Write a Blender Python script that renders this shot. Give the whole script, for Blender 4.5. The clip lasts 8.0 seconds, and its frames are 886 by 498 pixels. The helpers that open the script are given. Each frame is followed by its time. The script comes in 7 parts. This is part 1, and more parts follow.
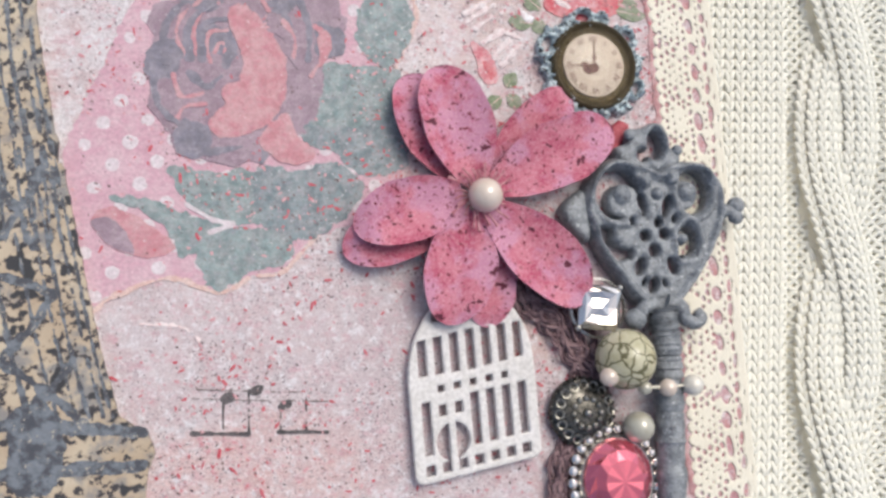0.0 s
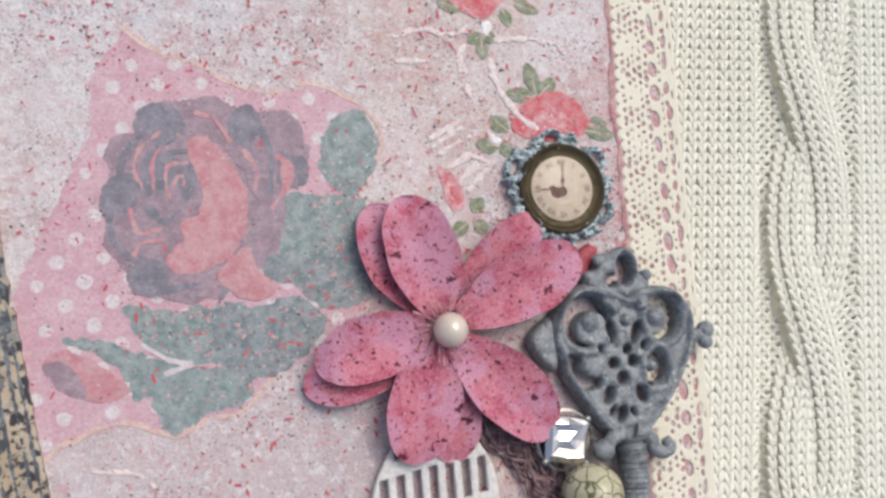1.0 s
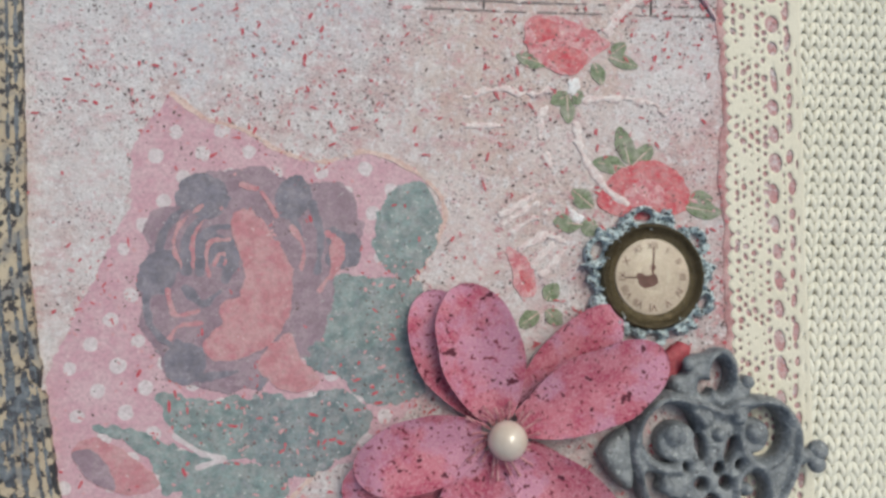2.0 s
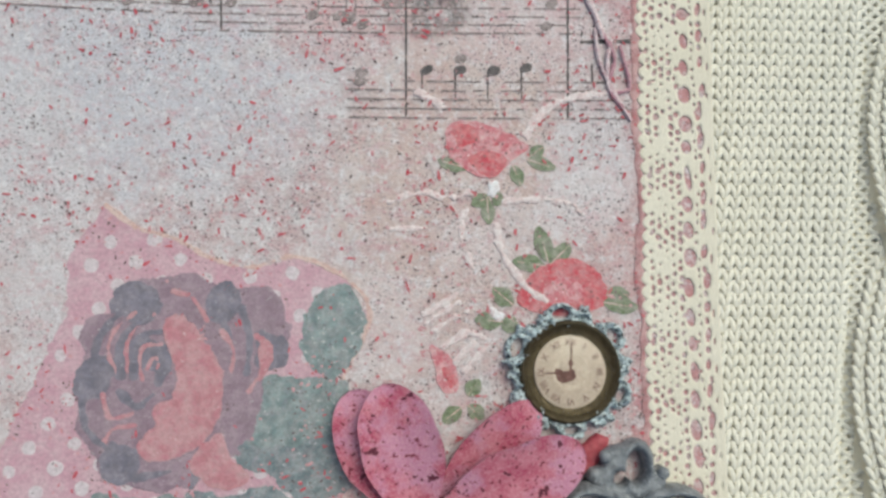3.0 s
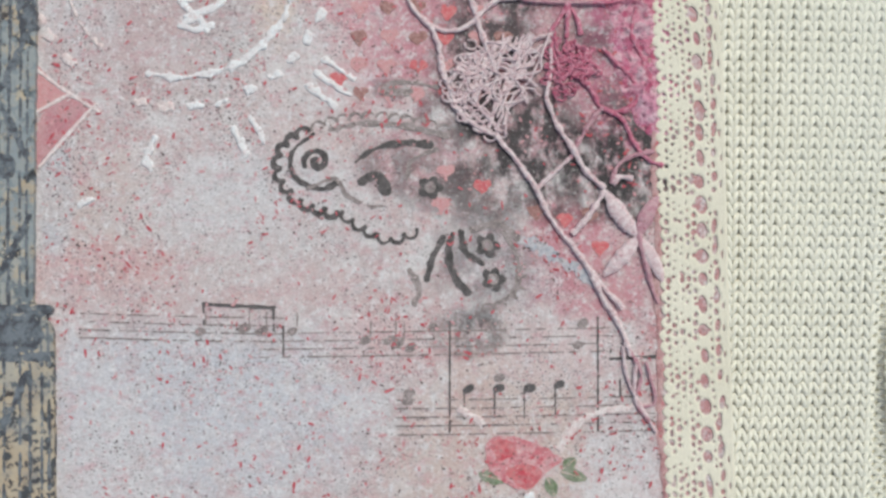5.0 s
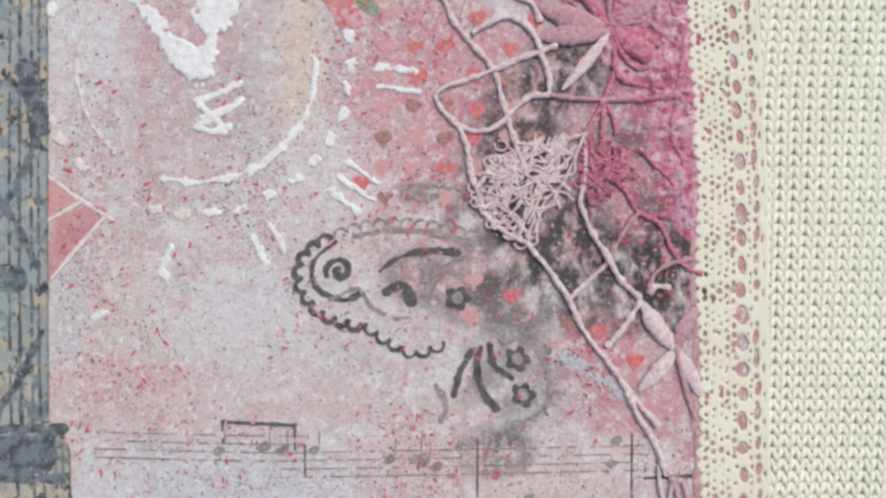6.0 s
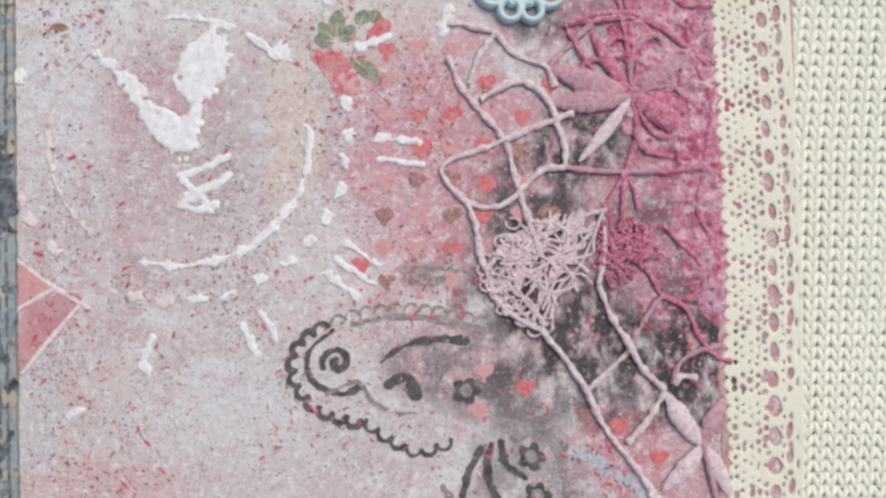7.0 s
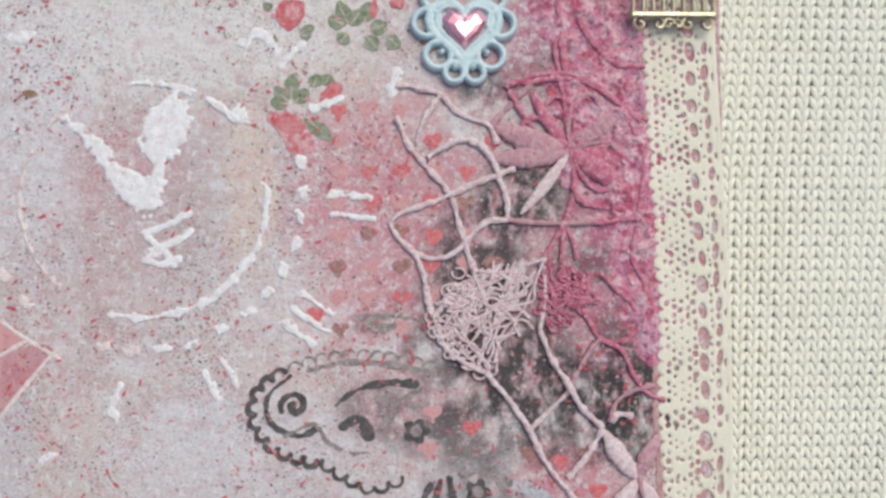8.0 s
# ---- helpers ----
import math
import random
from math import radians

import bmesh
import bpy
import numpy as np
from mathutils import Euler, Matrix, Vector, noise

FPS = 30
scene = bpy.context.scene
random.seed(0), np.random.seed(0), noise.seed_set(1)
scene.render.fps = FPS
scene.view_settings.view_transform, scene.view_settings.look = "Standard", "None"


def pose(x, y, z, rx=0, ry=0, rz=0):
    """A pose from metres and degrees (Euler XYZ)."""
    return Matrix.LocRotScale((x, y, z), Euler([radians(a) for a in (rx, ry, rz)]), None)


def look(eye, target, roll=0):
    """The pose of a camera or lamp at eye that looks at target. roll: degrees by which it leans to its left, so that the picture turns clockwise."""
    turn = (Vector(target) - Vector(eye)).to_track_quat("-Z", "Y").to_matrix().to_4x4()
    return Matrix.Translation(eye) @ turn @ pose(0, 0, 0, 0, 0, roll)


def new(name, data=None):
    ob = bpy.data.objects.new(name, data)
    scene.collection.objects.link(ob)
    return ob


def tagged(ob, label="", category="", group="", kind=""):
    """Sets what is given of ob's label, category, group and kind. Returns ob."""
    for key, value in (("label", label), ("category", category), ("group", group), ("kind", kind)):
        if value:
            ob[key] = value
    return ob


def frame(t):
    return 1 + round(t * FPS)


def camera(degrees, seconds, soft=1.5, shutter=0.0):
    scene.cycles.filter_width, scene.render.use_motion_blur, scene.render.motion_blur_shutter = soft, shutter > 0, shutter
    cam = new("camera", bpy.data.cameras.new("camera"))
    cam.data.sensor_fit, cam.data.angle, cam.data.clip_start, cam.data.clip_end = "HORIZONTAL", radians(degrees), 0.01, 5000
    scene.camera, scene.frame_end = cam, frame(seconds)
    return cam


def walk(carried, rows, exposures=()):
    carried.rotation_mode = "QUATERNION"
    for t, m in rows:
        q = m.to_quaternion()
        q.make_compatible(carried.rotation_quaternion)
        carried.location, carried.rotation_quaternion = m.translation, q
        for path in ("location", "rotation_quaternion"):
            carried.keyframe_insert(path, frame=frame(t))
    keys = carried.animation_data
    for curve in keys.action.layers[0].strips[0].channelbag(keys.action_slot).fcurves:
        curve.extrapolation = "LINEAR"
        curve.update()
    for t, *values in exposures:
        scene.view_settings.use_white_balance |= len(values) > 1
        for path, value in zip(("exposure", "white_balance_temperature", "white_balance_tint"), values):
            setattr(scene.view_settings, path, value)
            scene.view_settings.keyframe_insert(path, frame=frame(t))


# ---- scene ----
cam = camera(55, 8.0, soft=2.9)
PATH = [
    (0.0, -0.03535, -0.01181, 0.14811, 6.16, -14.35, -3.28),
    (0.2, -0.03528, -0.01257, 0.14618, 4.84, -15.00, -3.06),
    (0.5, -0.03339, -0.00299, 0.14767, 5.64, -15.92, -3.34),
    (0.8, -0.03132, 0.00442, 0.14847, 6.06, -15.71, -3.17),
    (1.0, -0.03088, 0.01008, 0.14855, 6.76, -15.50, -3.21),
    (1.2, -0.02761, 0.02486, 0.14673, 4.91, -13.67, -1.78),
    (2.3, -0.00975, 0.03860, 0.13490, 2.52, -5.43, 0.59),
    (2.5, -0.00627, 0.04686, 0.13773, 1.59, -5.44, 0.32),
    (2.7, -0.00209, 0.04759, 0.14082, 3.18, -5.95, -0.17),
    (3.0, -0.00101, 0.04648, 0.14465, 4.43, -5.64, -0.23),
    (3.5, 0.00124, 0.04715, 0.14619, 4.16, -5.73, -0.22),
    (4.0, 0.00081, 0.05656, 0.15182, 3.70, -5.39, -0.41),
    (4.2, -0.00198, 0.05775, 0.15278, 4.28, -4.92, -0.42),
    (4.5, -0.00398, 0.07441, 0.15801, 4.04, -4.26, -0.33),
    (4.7, -0.00448, 0.08566, 0.16131, 4.69, -3.90, -0.12),
    (4.9, -0.00520, 0.09552, 0.16297, 5.52, -3.97, -0.05),
    (5.0, -0.00475, 0.09895, 0.16347, 5.82, -3.66, 0.12),
    (5.2, -0.00683, 0.10443, 0.16315, 6.11, -3.31, 0.42),
    (6.3, -0.00709, 0.13690, 0.15671, 2.89, -2.59, 0.41),
    (6.5, -0.00776, 0.14208, 0.15528, 2.79, -2.63, 0.36),
    (6.8, -0.01011, 0.14146, 0.14883, 3.62, -3.18, 0.25),
    (7.0, -0.00843, 0.14426, 0.14605, 2.97, -2.96, 0.26),
    (7.2, -0.00642, 0.14269, 0.14373, 3.42, -3.12, 0.14),
    (7.5, -0.00148, 0.14782, 0.14438, 3.18, -3.16, -0.11),
    (7.7, -0.00122, 0.15020, 0.14866, 3.83, -3.43, -0.38),
    (8.0, -0.00139, 0.15254, 0.15658, 3.06, -3.51, -0.39),
]
walk(cam, [(t, pose(x, y, z, rx, ry, rz)) for t, x, y, z, rx, ry, rz in PATH],
     exposures=[(0.0, -0.37, 6330, 3), (0.8, -0.34, 6330, 2), (1.0, -0.52, 6330, 2), (1.2, -0.70, 6330, 2), (2.3, -0.80, 6420, -6), (2.5, -0.74, 6420, -6), (3.5, -0.74, 6280, -6), (5.0, -0.70, 6260, -5), (6.5, -0.60, 6260, -2), (8.0, -0.68, 6260, -2)])

# ---- world, daylight ----
world = bpy.data.worlds.new("daylight")
scene.world = world
world.use_nodes = True
sky = world.node_tree.nodes.new("ShaderNodeTexSky")
sky.sky_type, sky.sun_disc = "NISHITA", False
sky.air_density, sky.dust_density, sky.ozone_density = 0.65, 5.5, 0.6
sky.sun_elevation, sky.sun_rotation = radians(61), radians(36)
back = world.node_tree.nodes["Background"]
back.inputs[1].default_value = 0.245
world.node_tree.links.new(sky.outputs[0], back.inputs[0])
sun = new("sun", bpy.data.lights.new("sun", "SUN"))
sun.data.energy, sun.data.angle, sun.data.color = 0.85, radians(26), (1.0, 0.965, 0.92)
sun.matrix_world = look((0.30, 0.42, 0.95), (0, 0, 0))


# ---- geometry helpers, in millimetres ----
def vnoise(x, y, scale, seed=0):
    """Smooth value noise between -1 and 1."""
    x, y = np.asarray(x, float) / scale + 137.3, np.asarray(y, float) / scale + 71.9
    i, j = np.floor(x), np.floor(y)
    u, v = x - i, y - j
    u, v = u * u * (3 - 2 * u), v * v * (3 - 2 * v)

    def rnd(a, b):
        s = np.sin(a * 127.1 + b * 311.7 + seed * 74.7) * 43758.5453
        return (s - np.floor(s)) * 2 - 1
    return (rnd(i, j) * (1 - u) + rnd(i + 1, j) * u) * (1 - v) + (rnd(i, j + 1) * (1 - u) + rnd(i + 1, j + 1) * u) * v


def fnoise(x, y, scale, seed=0):
    return (vnoise(x, y, scale, seed) + 0.5 * vnoise(x, y, scale / 2.1, seed + 5) + 0.25 * vnoise(x, y, scale / 4.3, seed + 9)) / 1.75


def spline(pts, n=8, closed=False):
    """A smooth curve through control points of any dimension."""
    p = np.array(pts, float)
    if closed:
        q = np.vstack([p[-1:], p, p[:2]])
    else:
        q = np.vstack([2 * p[:1] - p[1:2], p, 2 * p[-1:] - p[-2:-1]])
    out = []
    t = np.linspace(0, 1, n, endpoint=False)[:, None]
    for k in range(len(q) - 3):
        a, b, c, d = q[k:k + 4]
        out.append(0.5 * (2 * b + (c - a) * t + (2 * a - 5 * b + 4 * c - d) * t ** 2 + (3 * b - a - 3 * c + d) * t ** 3))
    if not closed:
        out.append(p[-1:])
    return np.vstack(out)


def d_path(x, y, pts, w0, w1=None):
    """Signed distance to a stroke along pts whose half width goes from w0 to w1."""
    p = np.array(pts, float)
    w = np.linspace(w0, w0 if w1 is None else w1, len(p))
    best = np.full(np.shape(x), 1e9)
    for k in range(len(p) - 1):
        e = p[k + 1] - p[k]
        t = np.clip(((x - p[k, 0]) * e[0] + (y - p[k, 1]) * e[1]) / (e @ e + 1e-12), 0, 1)
        best = np.minimum(best, np.hypot(x - p[k, 0] - t * e[0], y - p[k, 1] - t * e[1]) - (w[k] + (w[k + 1] - w[k]) * t))
    return best


def d_poly(x, y, pts):
    """Signed distance to a closed outline, negative inside."""
    p = np.array(pts, float)
    best, inside = np.full(np.shape(x), 1e9), np.zeros(np.shape(x), bool)
    for a, b in zip(p, np.roll(p, -1, 0)):
        e = b - a
        t = np.clip(((x - a[0]) * e[0] + (y - a[1]) * e[1]) / (e @ e + 1e-12), 0, 1)
        best = np.minimum(best, np.hypot(x - a[0] - t * e[0], y - a[1] - t * e[1]))
        cross = (a[1] > y) != (b[1] > y)
        inside ^= cross & (x < e[0] * (y - a[1]) / (e[1] if abs(e[1]) > 1e-12 else 1e-12) + a[0])
    return np.where(inside, -best, best)


def d_blob(x, y, pts):
    return d_poly(x, y, spline(pts, 6, True))


def d_disc(x, y, cx, cy, r, ry=None, a=0.0):
    c, s = math.cos(radians(a)), math.sin(radians(a))
    u, v = (x - cx) * c + (y - cy) * s, -(x - cx) * s + (y - cy) * c
    ry = r if ry is None else ry
    return (np.hypot(u / r, v / ry) - 1) * min(r, ry)


def d_box(x, y, cx, cy, hx, hy, a=0.0, r=0.0):
    c, s = math.cos(radians(a)), math.sin(radians(a))
    u, v = abs((x - cx) * c + (y - cy) * s) - hx + r, abs(-(x - cx) * s + (y - cy) * c) - hy + r
    return np.hypot(np.maximum(u, 0), np.maximum(v, 0)) + np.minimum(np.maximum(u, v), 0) - r


def sheet(f, box, h, top, base):
    """A solid cut out of a sheet: f(x, y) < 0 is kept; top(x, y, depth) is the upper face's height, base the height of its foot."""
    x0, y0, x1, y1 = box
    nx, ny = max(2, int((x1 - x0) / h) + 1), max(2, int((y1 - y0) / h) + 1)
    gx, gy = np.meshgrid(np.linspace(x0, x1, nx), np.linspace(y0, y1, ny))
    d = f(gx, gy)
    keep = (d[:-1, :-1] + d[1:, :-1] + d[:-1, 1:] + d[1:, 1:]) < 0
    ids = np.arange(nx * ny).reshape(ny, nx)
    quads = np.stack([ids[:-1, :-1], ids[:-1, 1:], ids[1:, 1:], ids[1:, :-1]], -1)[keep]
    if not len(quads):
        return np.zeros((0, 3)), []
    edges = np.concatenate([quads[:, [k, (k + 1) % 4]] for k in range(4)])
    key = np.sort(edges, 1)
    key = key[:, 0] * (nx * ny) + key[:, 1]
    _, first, count = np.unique(key, return_index=True, return_counts=True)
    rim = edges[first[count == 1]]
    dy, dx = np.gradient(d, (y1 - y0) / (ny - 1), (x1 - x0) / (nx - 1))
    g = np.maximum(dx * dx + dy * dy, 0.2)
    mx, my = np.clip(-d * dx / g, -h * 0.7, h * 0.7), np.clip(-d * dy / g, -h * 0.7, h * 0.7)
    onrim = np.zeros(nx * ny, bool)
    onrim[rim.ravel()] = True
    px, py = gx.ravel() + np.where(onrim, mx.ravel(), 0), gy.ravel() + np.where(onrim, my.ravel(), 0)
    depth = np.where(onrim, 0, np.maximum(-d.ravel(), 0))
    pz = top(px, py, depth) + np.zeros(nx * ny)
    used = np.unique(quads)
    remap = np.full(nx * ny, -1)
    remap[used] = np.arange(len(used))
    v = np.stack([px, py, pz], 1)[used]
    rv = np.unique(rim)
    low = np.full(nx * ny, -1)
    low[rv] = len(used) + np.arange(len(rv))
    b = np.stack([px[rv], py[rv], np.full(len(rv), float(base))], 1)
    walls = np.stack([remap[rim[:, 1]], remap[rim[:, 0]], low[rim[:, 0]], low[rim[:, 1]]], 1)
    return np.vstack([v, b]), np.concatenate([remap[quads], walls]).tolist()


def flat(z):
    return lambda x, y, d: np.full(np.shape(x), float(z))


def puffed(z, rise, r, rough=0.0, seed=0):
    """A top that swells from z by rise over the distance r from the rim."""
    return lambda x, y, d: z + rise * np.sqrt(np.clip(1 - (1 - np.clip(d / r, 0, 1)) ** 2, 0, 1)) + rough * fnoise(x, y, 0.9, seed)


def tube(pts, radius, n=7, caps=True, squash=1.0, lumpy=0.0, seed=0, twist=0.0):
    """A round cord along 3D points; radius is a number or one for each point."""
    p = np.array(pts, float)
    r = np.broadcast_to(np.asarray(radius, float), (len(p),)).copy()
    if lumpy:
        r = r * (1 + lumpy * vnoise(np.arange(len(p)) * 1.0, np.full(len(p), seed * 3.1), 1.6, seed))
    t = np.gradient(p, axis=0)
    t /= np.linalg.norm(t, axis=1)[:, None] + 1e-12
    up = np.where(np.abs(t[:, 2:3]) > 0.95, [[1.0, 0, 0]], [[0, 0, 1.0]])
    s = np.cross(t, up)
    s /= np.linalg.norm(s, axis=1)[:, None] + 1e-12
    u = np.cross(s, t)
    a = np.linspace(0, 2 * np.pi, n, endpoint=False)
    ply = 1 + twist * np.cos(2 * a[None, :] - np.arange(len(p))[:, None] * 0.8)
    v = p[:, None] + (r[:, None] * ply)[:, :, None] * (np.cos(a)[None, :, None] * s[:, None] + squash * np.sin(a)[None, :, None] * u[:, None])
    faces = []
    for k in range(len(p) - 1):
        for j in range(n):
            j2 = (j + 1) % n
            faces.append((k * n + j, k * n + j2, (k + 1) * n + j2, (k + 1) * n + j))
    if caps:
        faces.append(tuple(range(n - 1, -1, -1)))
        faces.append(tuple((len(p) - 1) * n + j for j in range(n)))
    return v.reshape(-1, 3), faces


def ball(c, r, rings=10, seg=14, sq=1.0):
    v, f = [], []
    for i in range(rings + 1):
        th = math.pi * i / rings
        for j in range(seg):
            ph = 2 * math.pi * j / seg
            v.append((c[0] + r * math.sin(th) * math.cos(ph), c[1] + r * math.sin(th) * math.sin(ph), c[2] + sq * r * math.cos(th)))
    for i in range(rings):
        for j in range(seg):
            k = (j + 1) % seg
            f.append((i * seg + j, (i + 1) * seg + j, (i + 1) * seg + k, i * seg + k))
    return np.array(v), f


def lathe(c, prof, seg=40, sx=1.0, sy=1.0):
    """A turned solid about the upright through c; prof is a list of (radius, height)."""
    v, f = [], []
    for r, z in prof:
        for j in range(seg):
            a = 2 * math.pi * j / seg
            v.append((c[0] + sx * r * math.cos(a), c[1] + sy * r * math.sin(a), c[2] + z))
    for i in range(len(prof) - 1):
        for j in range(seg):
            k = (j + 1) % seg
            f.append((i * seg + j, i * seg + k, (i + 1) * seg + k, (i + 1) * seg + j))
    return np.array(v), f


def join(*geos):
    v, f, n = [], [], 0
    for gv, gf in geos:
        if len(gv):
            v.append(gv)
            f += [tuple(i + n for i in q) for q in gf]
            n += len(gv)
    return np.vstack(v), f


def make(name, geo, mat, parent=None, label="", smooth=True, origin=(0, 0, 0)):
    root = parent
    while root is not None and root.parent is not None:
        root = root.parent
    o = np.array(root.location) * 1000 if root is not None else np.array(origin, float)
    me = bpy.data.meshes.new(name)
    v, f = geo
    me.from_pydata(((np.asarray(v) - o) * 0.001).tolist(), [], [tuple(q) for q in f])
    me.validate()
    if smooth:
        me.shade_smooth()
        me.set_sharp_from_angle(angle=radians(50))
    me.materials.append(mat)
    ob = new(name, me)
    if parent is None:
        ob.location = o * 0.001
    else:
        ob.parent = parent
    if label:
        tagged(ob, label)
    return ob


part = make


def thing(name, label, category, at, group="", kind=""):
    ob = new(name)
    ob.empty_display_size = 0.005
    ob.location = [c * 0.001 for c in at]
    return tagged(ob, label, category, group, kind)


# ---- materials ----
class Nodes:
    def __init__(self, name, rough=0.6, metal=0.0, spec=0.5):
        self.mat = bpy.data.materials.new(name)
        self.mat.use_nodes = True
        self.t = self.mat.node_tree
        self.b = self.t.nodes["Principled BSDF"]
        self.b.inputs["Roughness"].default_value = rough
        self.b.inputs["Metallic"].default_value = metal
        self.b.inputs["Specular IOR Level"].default_value = spec
        self.tc = self.add("ShaderNodeNewGeometry").outputs["Position"]

    def add(self, kind, operation="", data_type="", vector_type="", blend_type=""):
        n = self.t.nodes.new(kind)
        if data_type:
            n.data_type = data_type
        if operation:
            n.operation = operation
        if vector_type:
            n.vector_type = vector_type
        if blend_type:
            n.blend_type = blend_type
        return n

    def link(self, a, b):
        self.t.links.new(a, b)

    def noise(self, mm, detail=4.0, rough=0.6, off=(0, 0, 0), stretch=(1, 1, 1), rot=0.0):
        m = self.add("ShaderNodeMapping")
        m.inputs[1].default_value = off
        m.inputs[2].default_value = (0, 0, rot)
        m.inputs[3].default_value = [1000.0 / mm / s for s in stretch]
        self.link(self.tc, m.inputs[0])
        n = self.add("ShaderNodeTexNoise")
        n.inputs["Scale"].default_value = 1.0
        n.inputs["Detail"].default_value = detail
        n.inputs["Roughness"].default_value = rough
        self.link(m.outputs[0], n.inputs[0])
        return n.outputs[0]

    def ramp(self, fac, lo, hi, c0=0.0, c1=1.0):
        r = self.add("ShaderNodeMapRange")
        r.inputs[1].default_value, r.inputs[2].default_value = lo, hi
        r.inputs[3].default_value, r.inputs[4].default_value = c0, c1
        self.link(fac, r.inputs[0])
        return r.outputs[0]

    def math(self, op, a, b):
        n = self.add("ShaderNodeMath", operation=op)
        for k, s in enumerate((a, b)):
            if isinstance(s, (int, float)):
                n.inputs[k].default_value = s
            else:
                self.link(s, n.inputs[k])
        return n.outputs[0]

    def mix(self, fac, a, b):
        n = self.add("ShaderNodeMix", data_type="RGBA")
        if isinstance(fac, (int, float)):
            n.inputs[0].default_value = fac
        else:
            self.link(fac, n.inputs[0])
        for k, s in ((6, a), (7, b)):
            if isinstance(s, tuple):
                n.inputs[k].default_value = (*s, 1)
            else:
                self.link(s, n.inputs[k])
        return n.outputs[2]

    def bump(self, height, dist_mm, strength=1.0):
        n = self.add("ShaderNodeBump")
        n.inputs["Strength"].default_value = strength
        n.inputs["Distance"].default_value = dist_mm * 0.001
        self.link(height, n.inputs["Height"])
        self.link(n.outputs[0], self.b.inputs["Normal"])

    def color(self, c):
        if isinstance(c, tuple):
            self.b.inputs["Base Color"].default_value = (*c, 1)
        else:
            self.link(c, self.b.inputs["Base Color"])
        return self


def mottled(name, c0, c1, mm=3.0, fine=0.4, speck=None, amount=0.5, rough=0.6, metal=0.0, relief=0.05, spec=0.4, third=None, wear=0.0):
    """Two tones in blotches, a finer grain, and specks of a third colour."""
    n = Nodes(name, rough, metal, spec)
    c = n.mix(n.ramp(n.noise(mm, 5, 0.65), 0.42, 0.58), c0, c1)
    g = n.noise(fine, 3, 0.6, (3, 7, 1))
    if third:
        c = n.mix(n.ramp(n.noise(mm * 0.6, 5, 0.7, (9, 2, 4)), 0.55, 0.68), c, third)
    if wear:
        c = n.mix(n.ramp(n.noise(2.4, 7, 0.78, (6, 1, 9)), 0.44, 0.60, 0, wear), c, (0.58, 0.50, 0.51))
        c = n.mix(n.ramp(n.noise(0.9, 5, 0.75, (2, 8, 4)), 0.48, 0.60, 0, wear * 0.6), c, (0.20, 0.16, 0.17))
    if speck:
        c = n.mix(n.ramp(n.noise(fine * 1.6, 3, 0.6, (11, 5, 2)), 0.72 - 0.2 * amount, 0.76 - 0.2 * amount), c, speck)
    dark = n.mix(0.22, c, (0.1, 0.08, 0.08))
    c = n.mix(n.ramp(g, 0.35, 0.6), dark, c)
    n.color(c)
    n.bump(g, relief)
    return n.mat


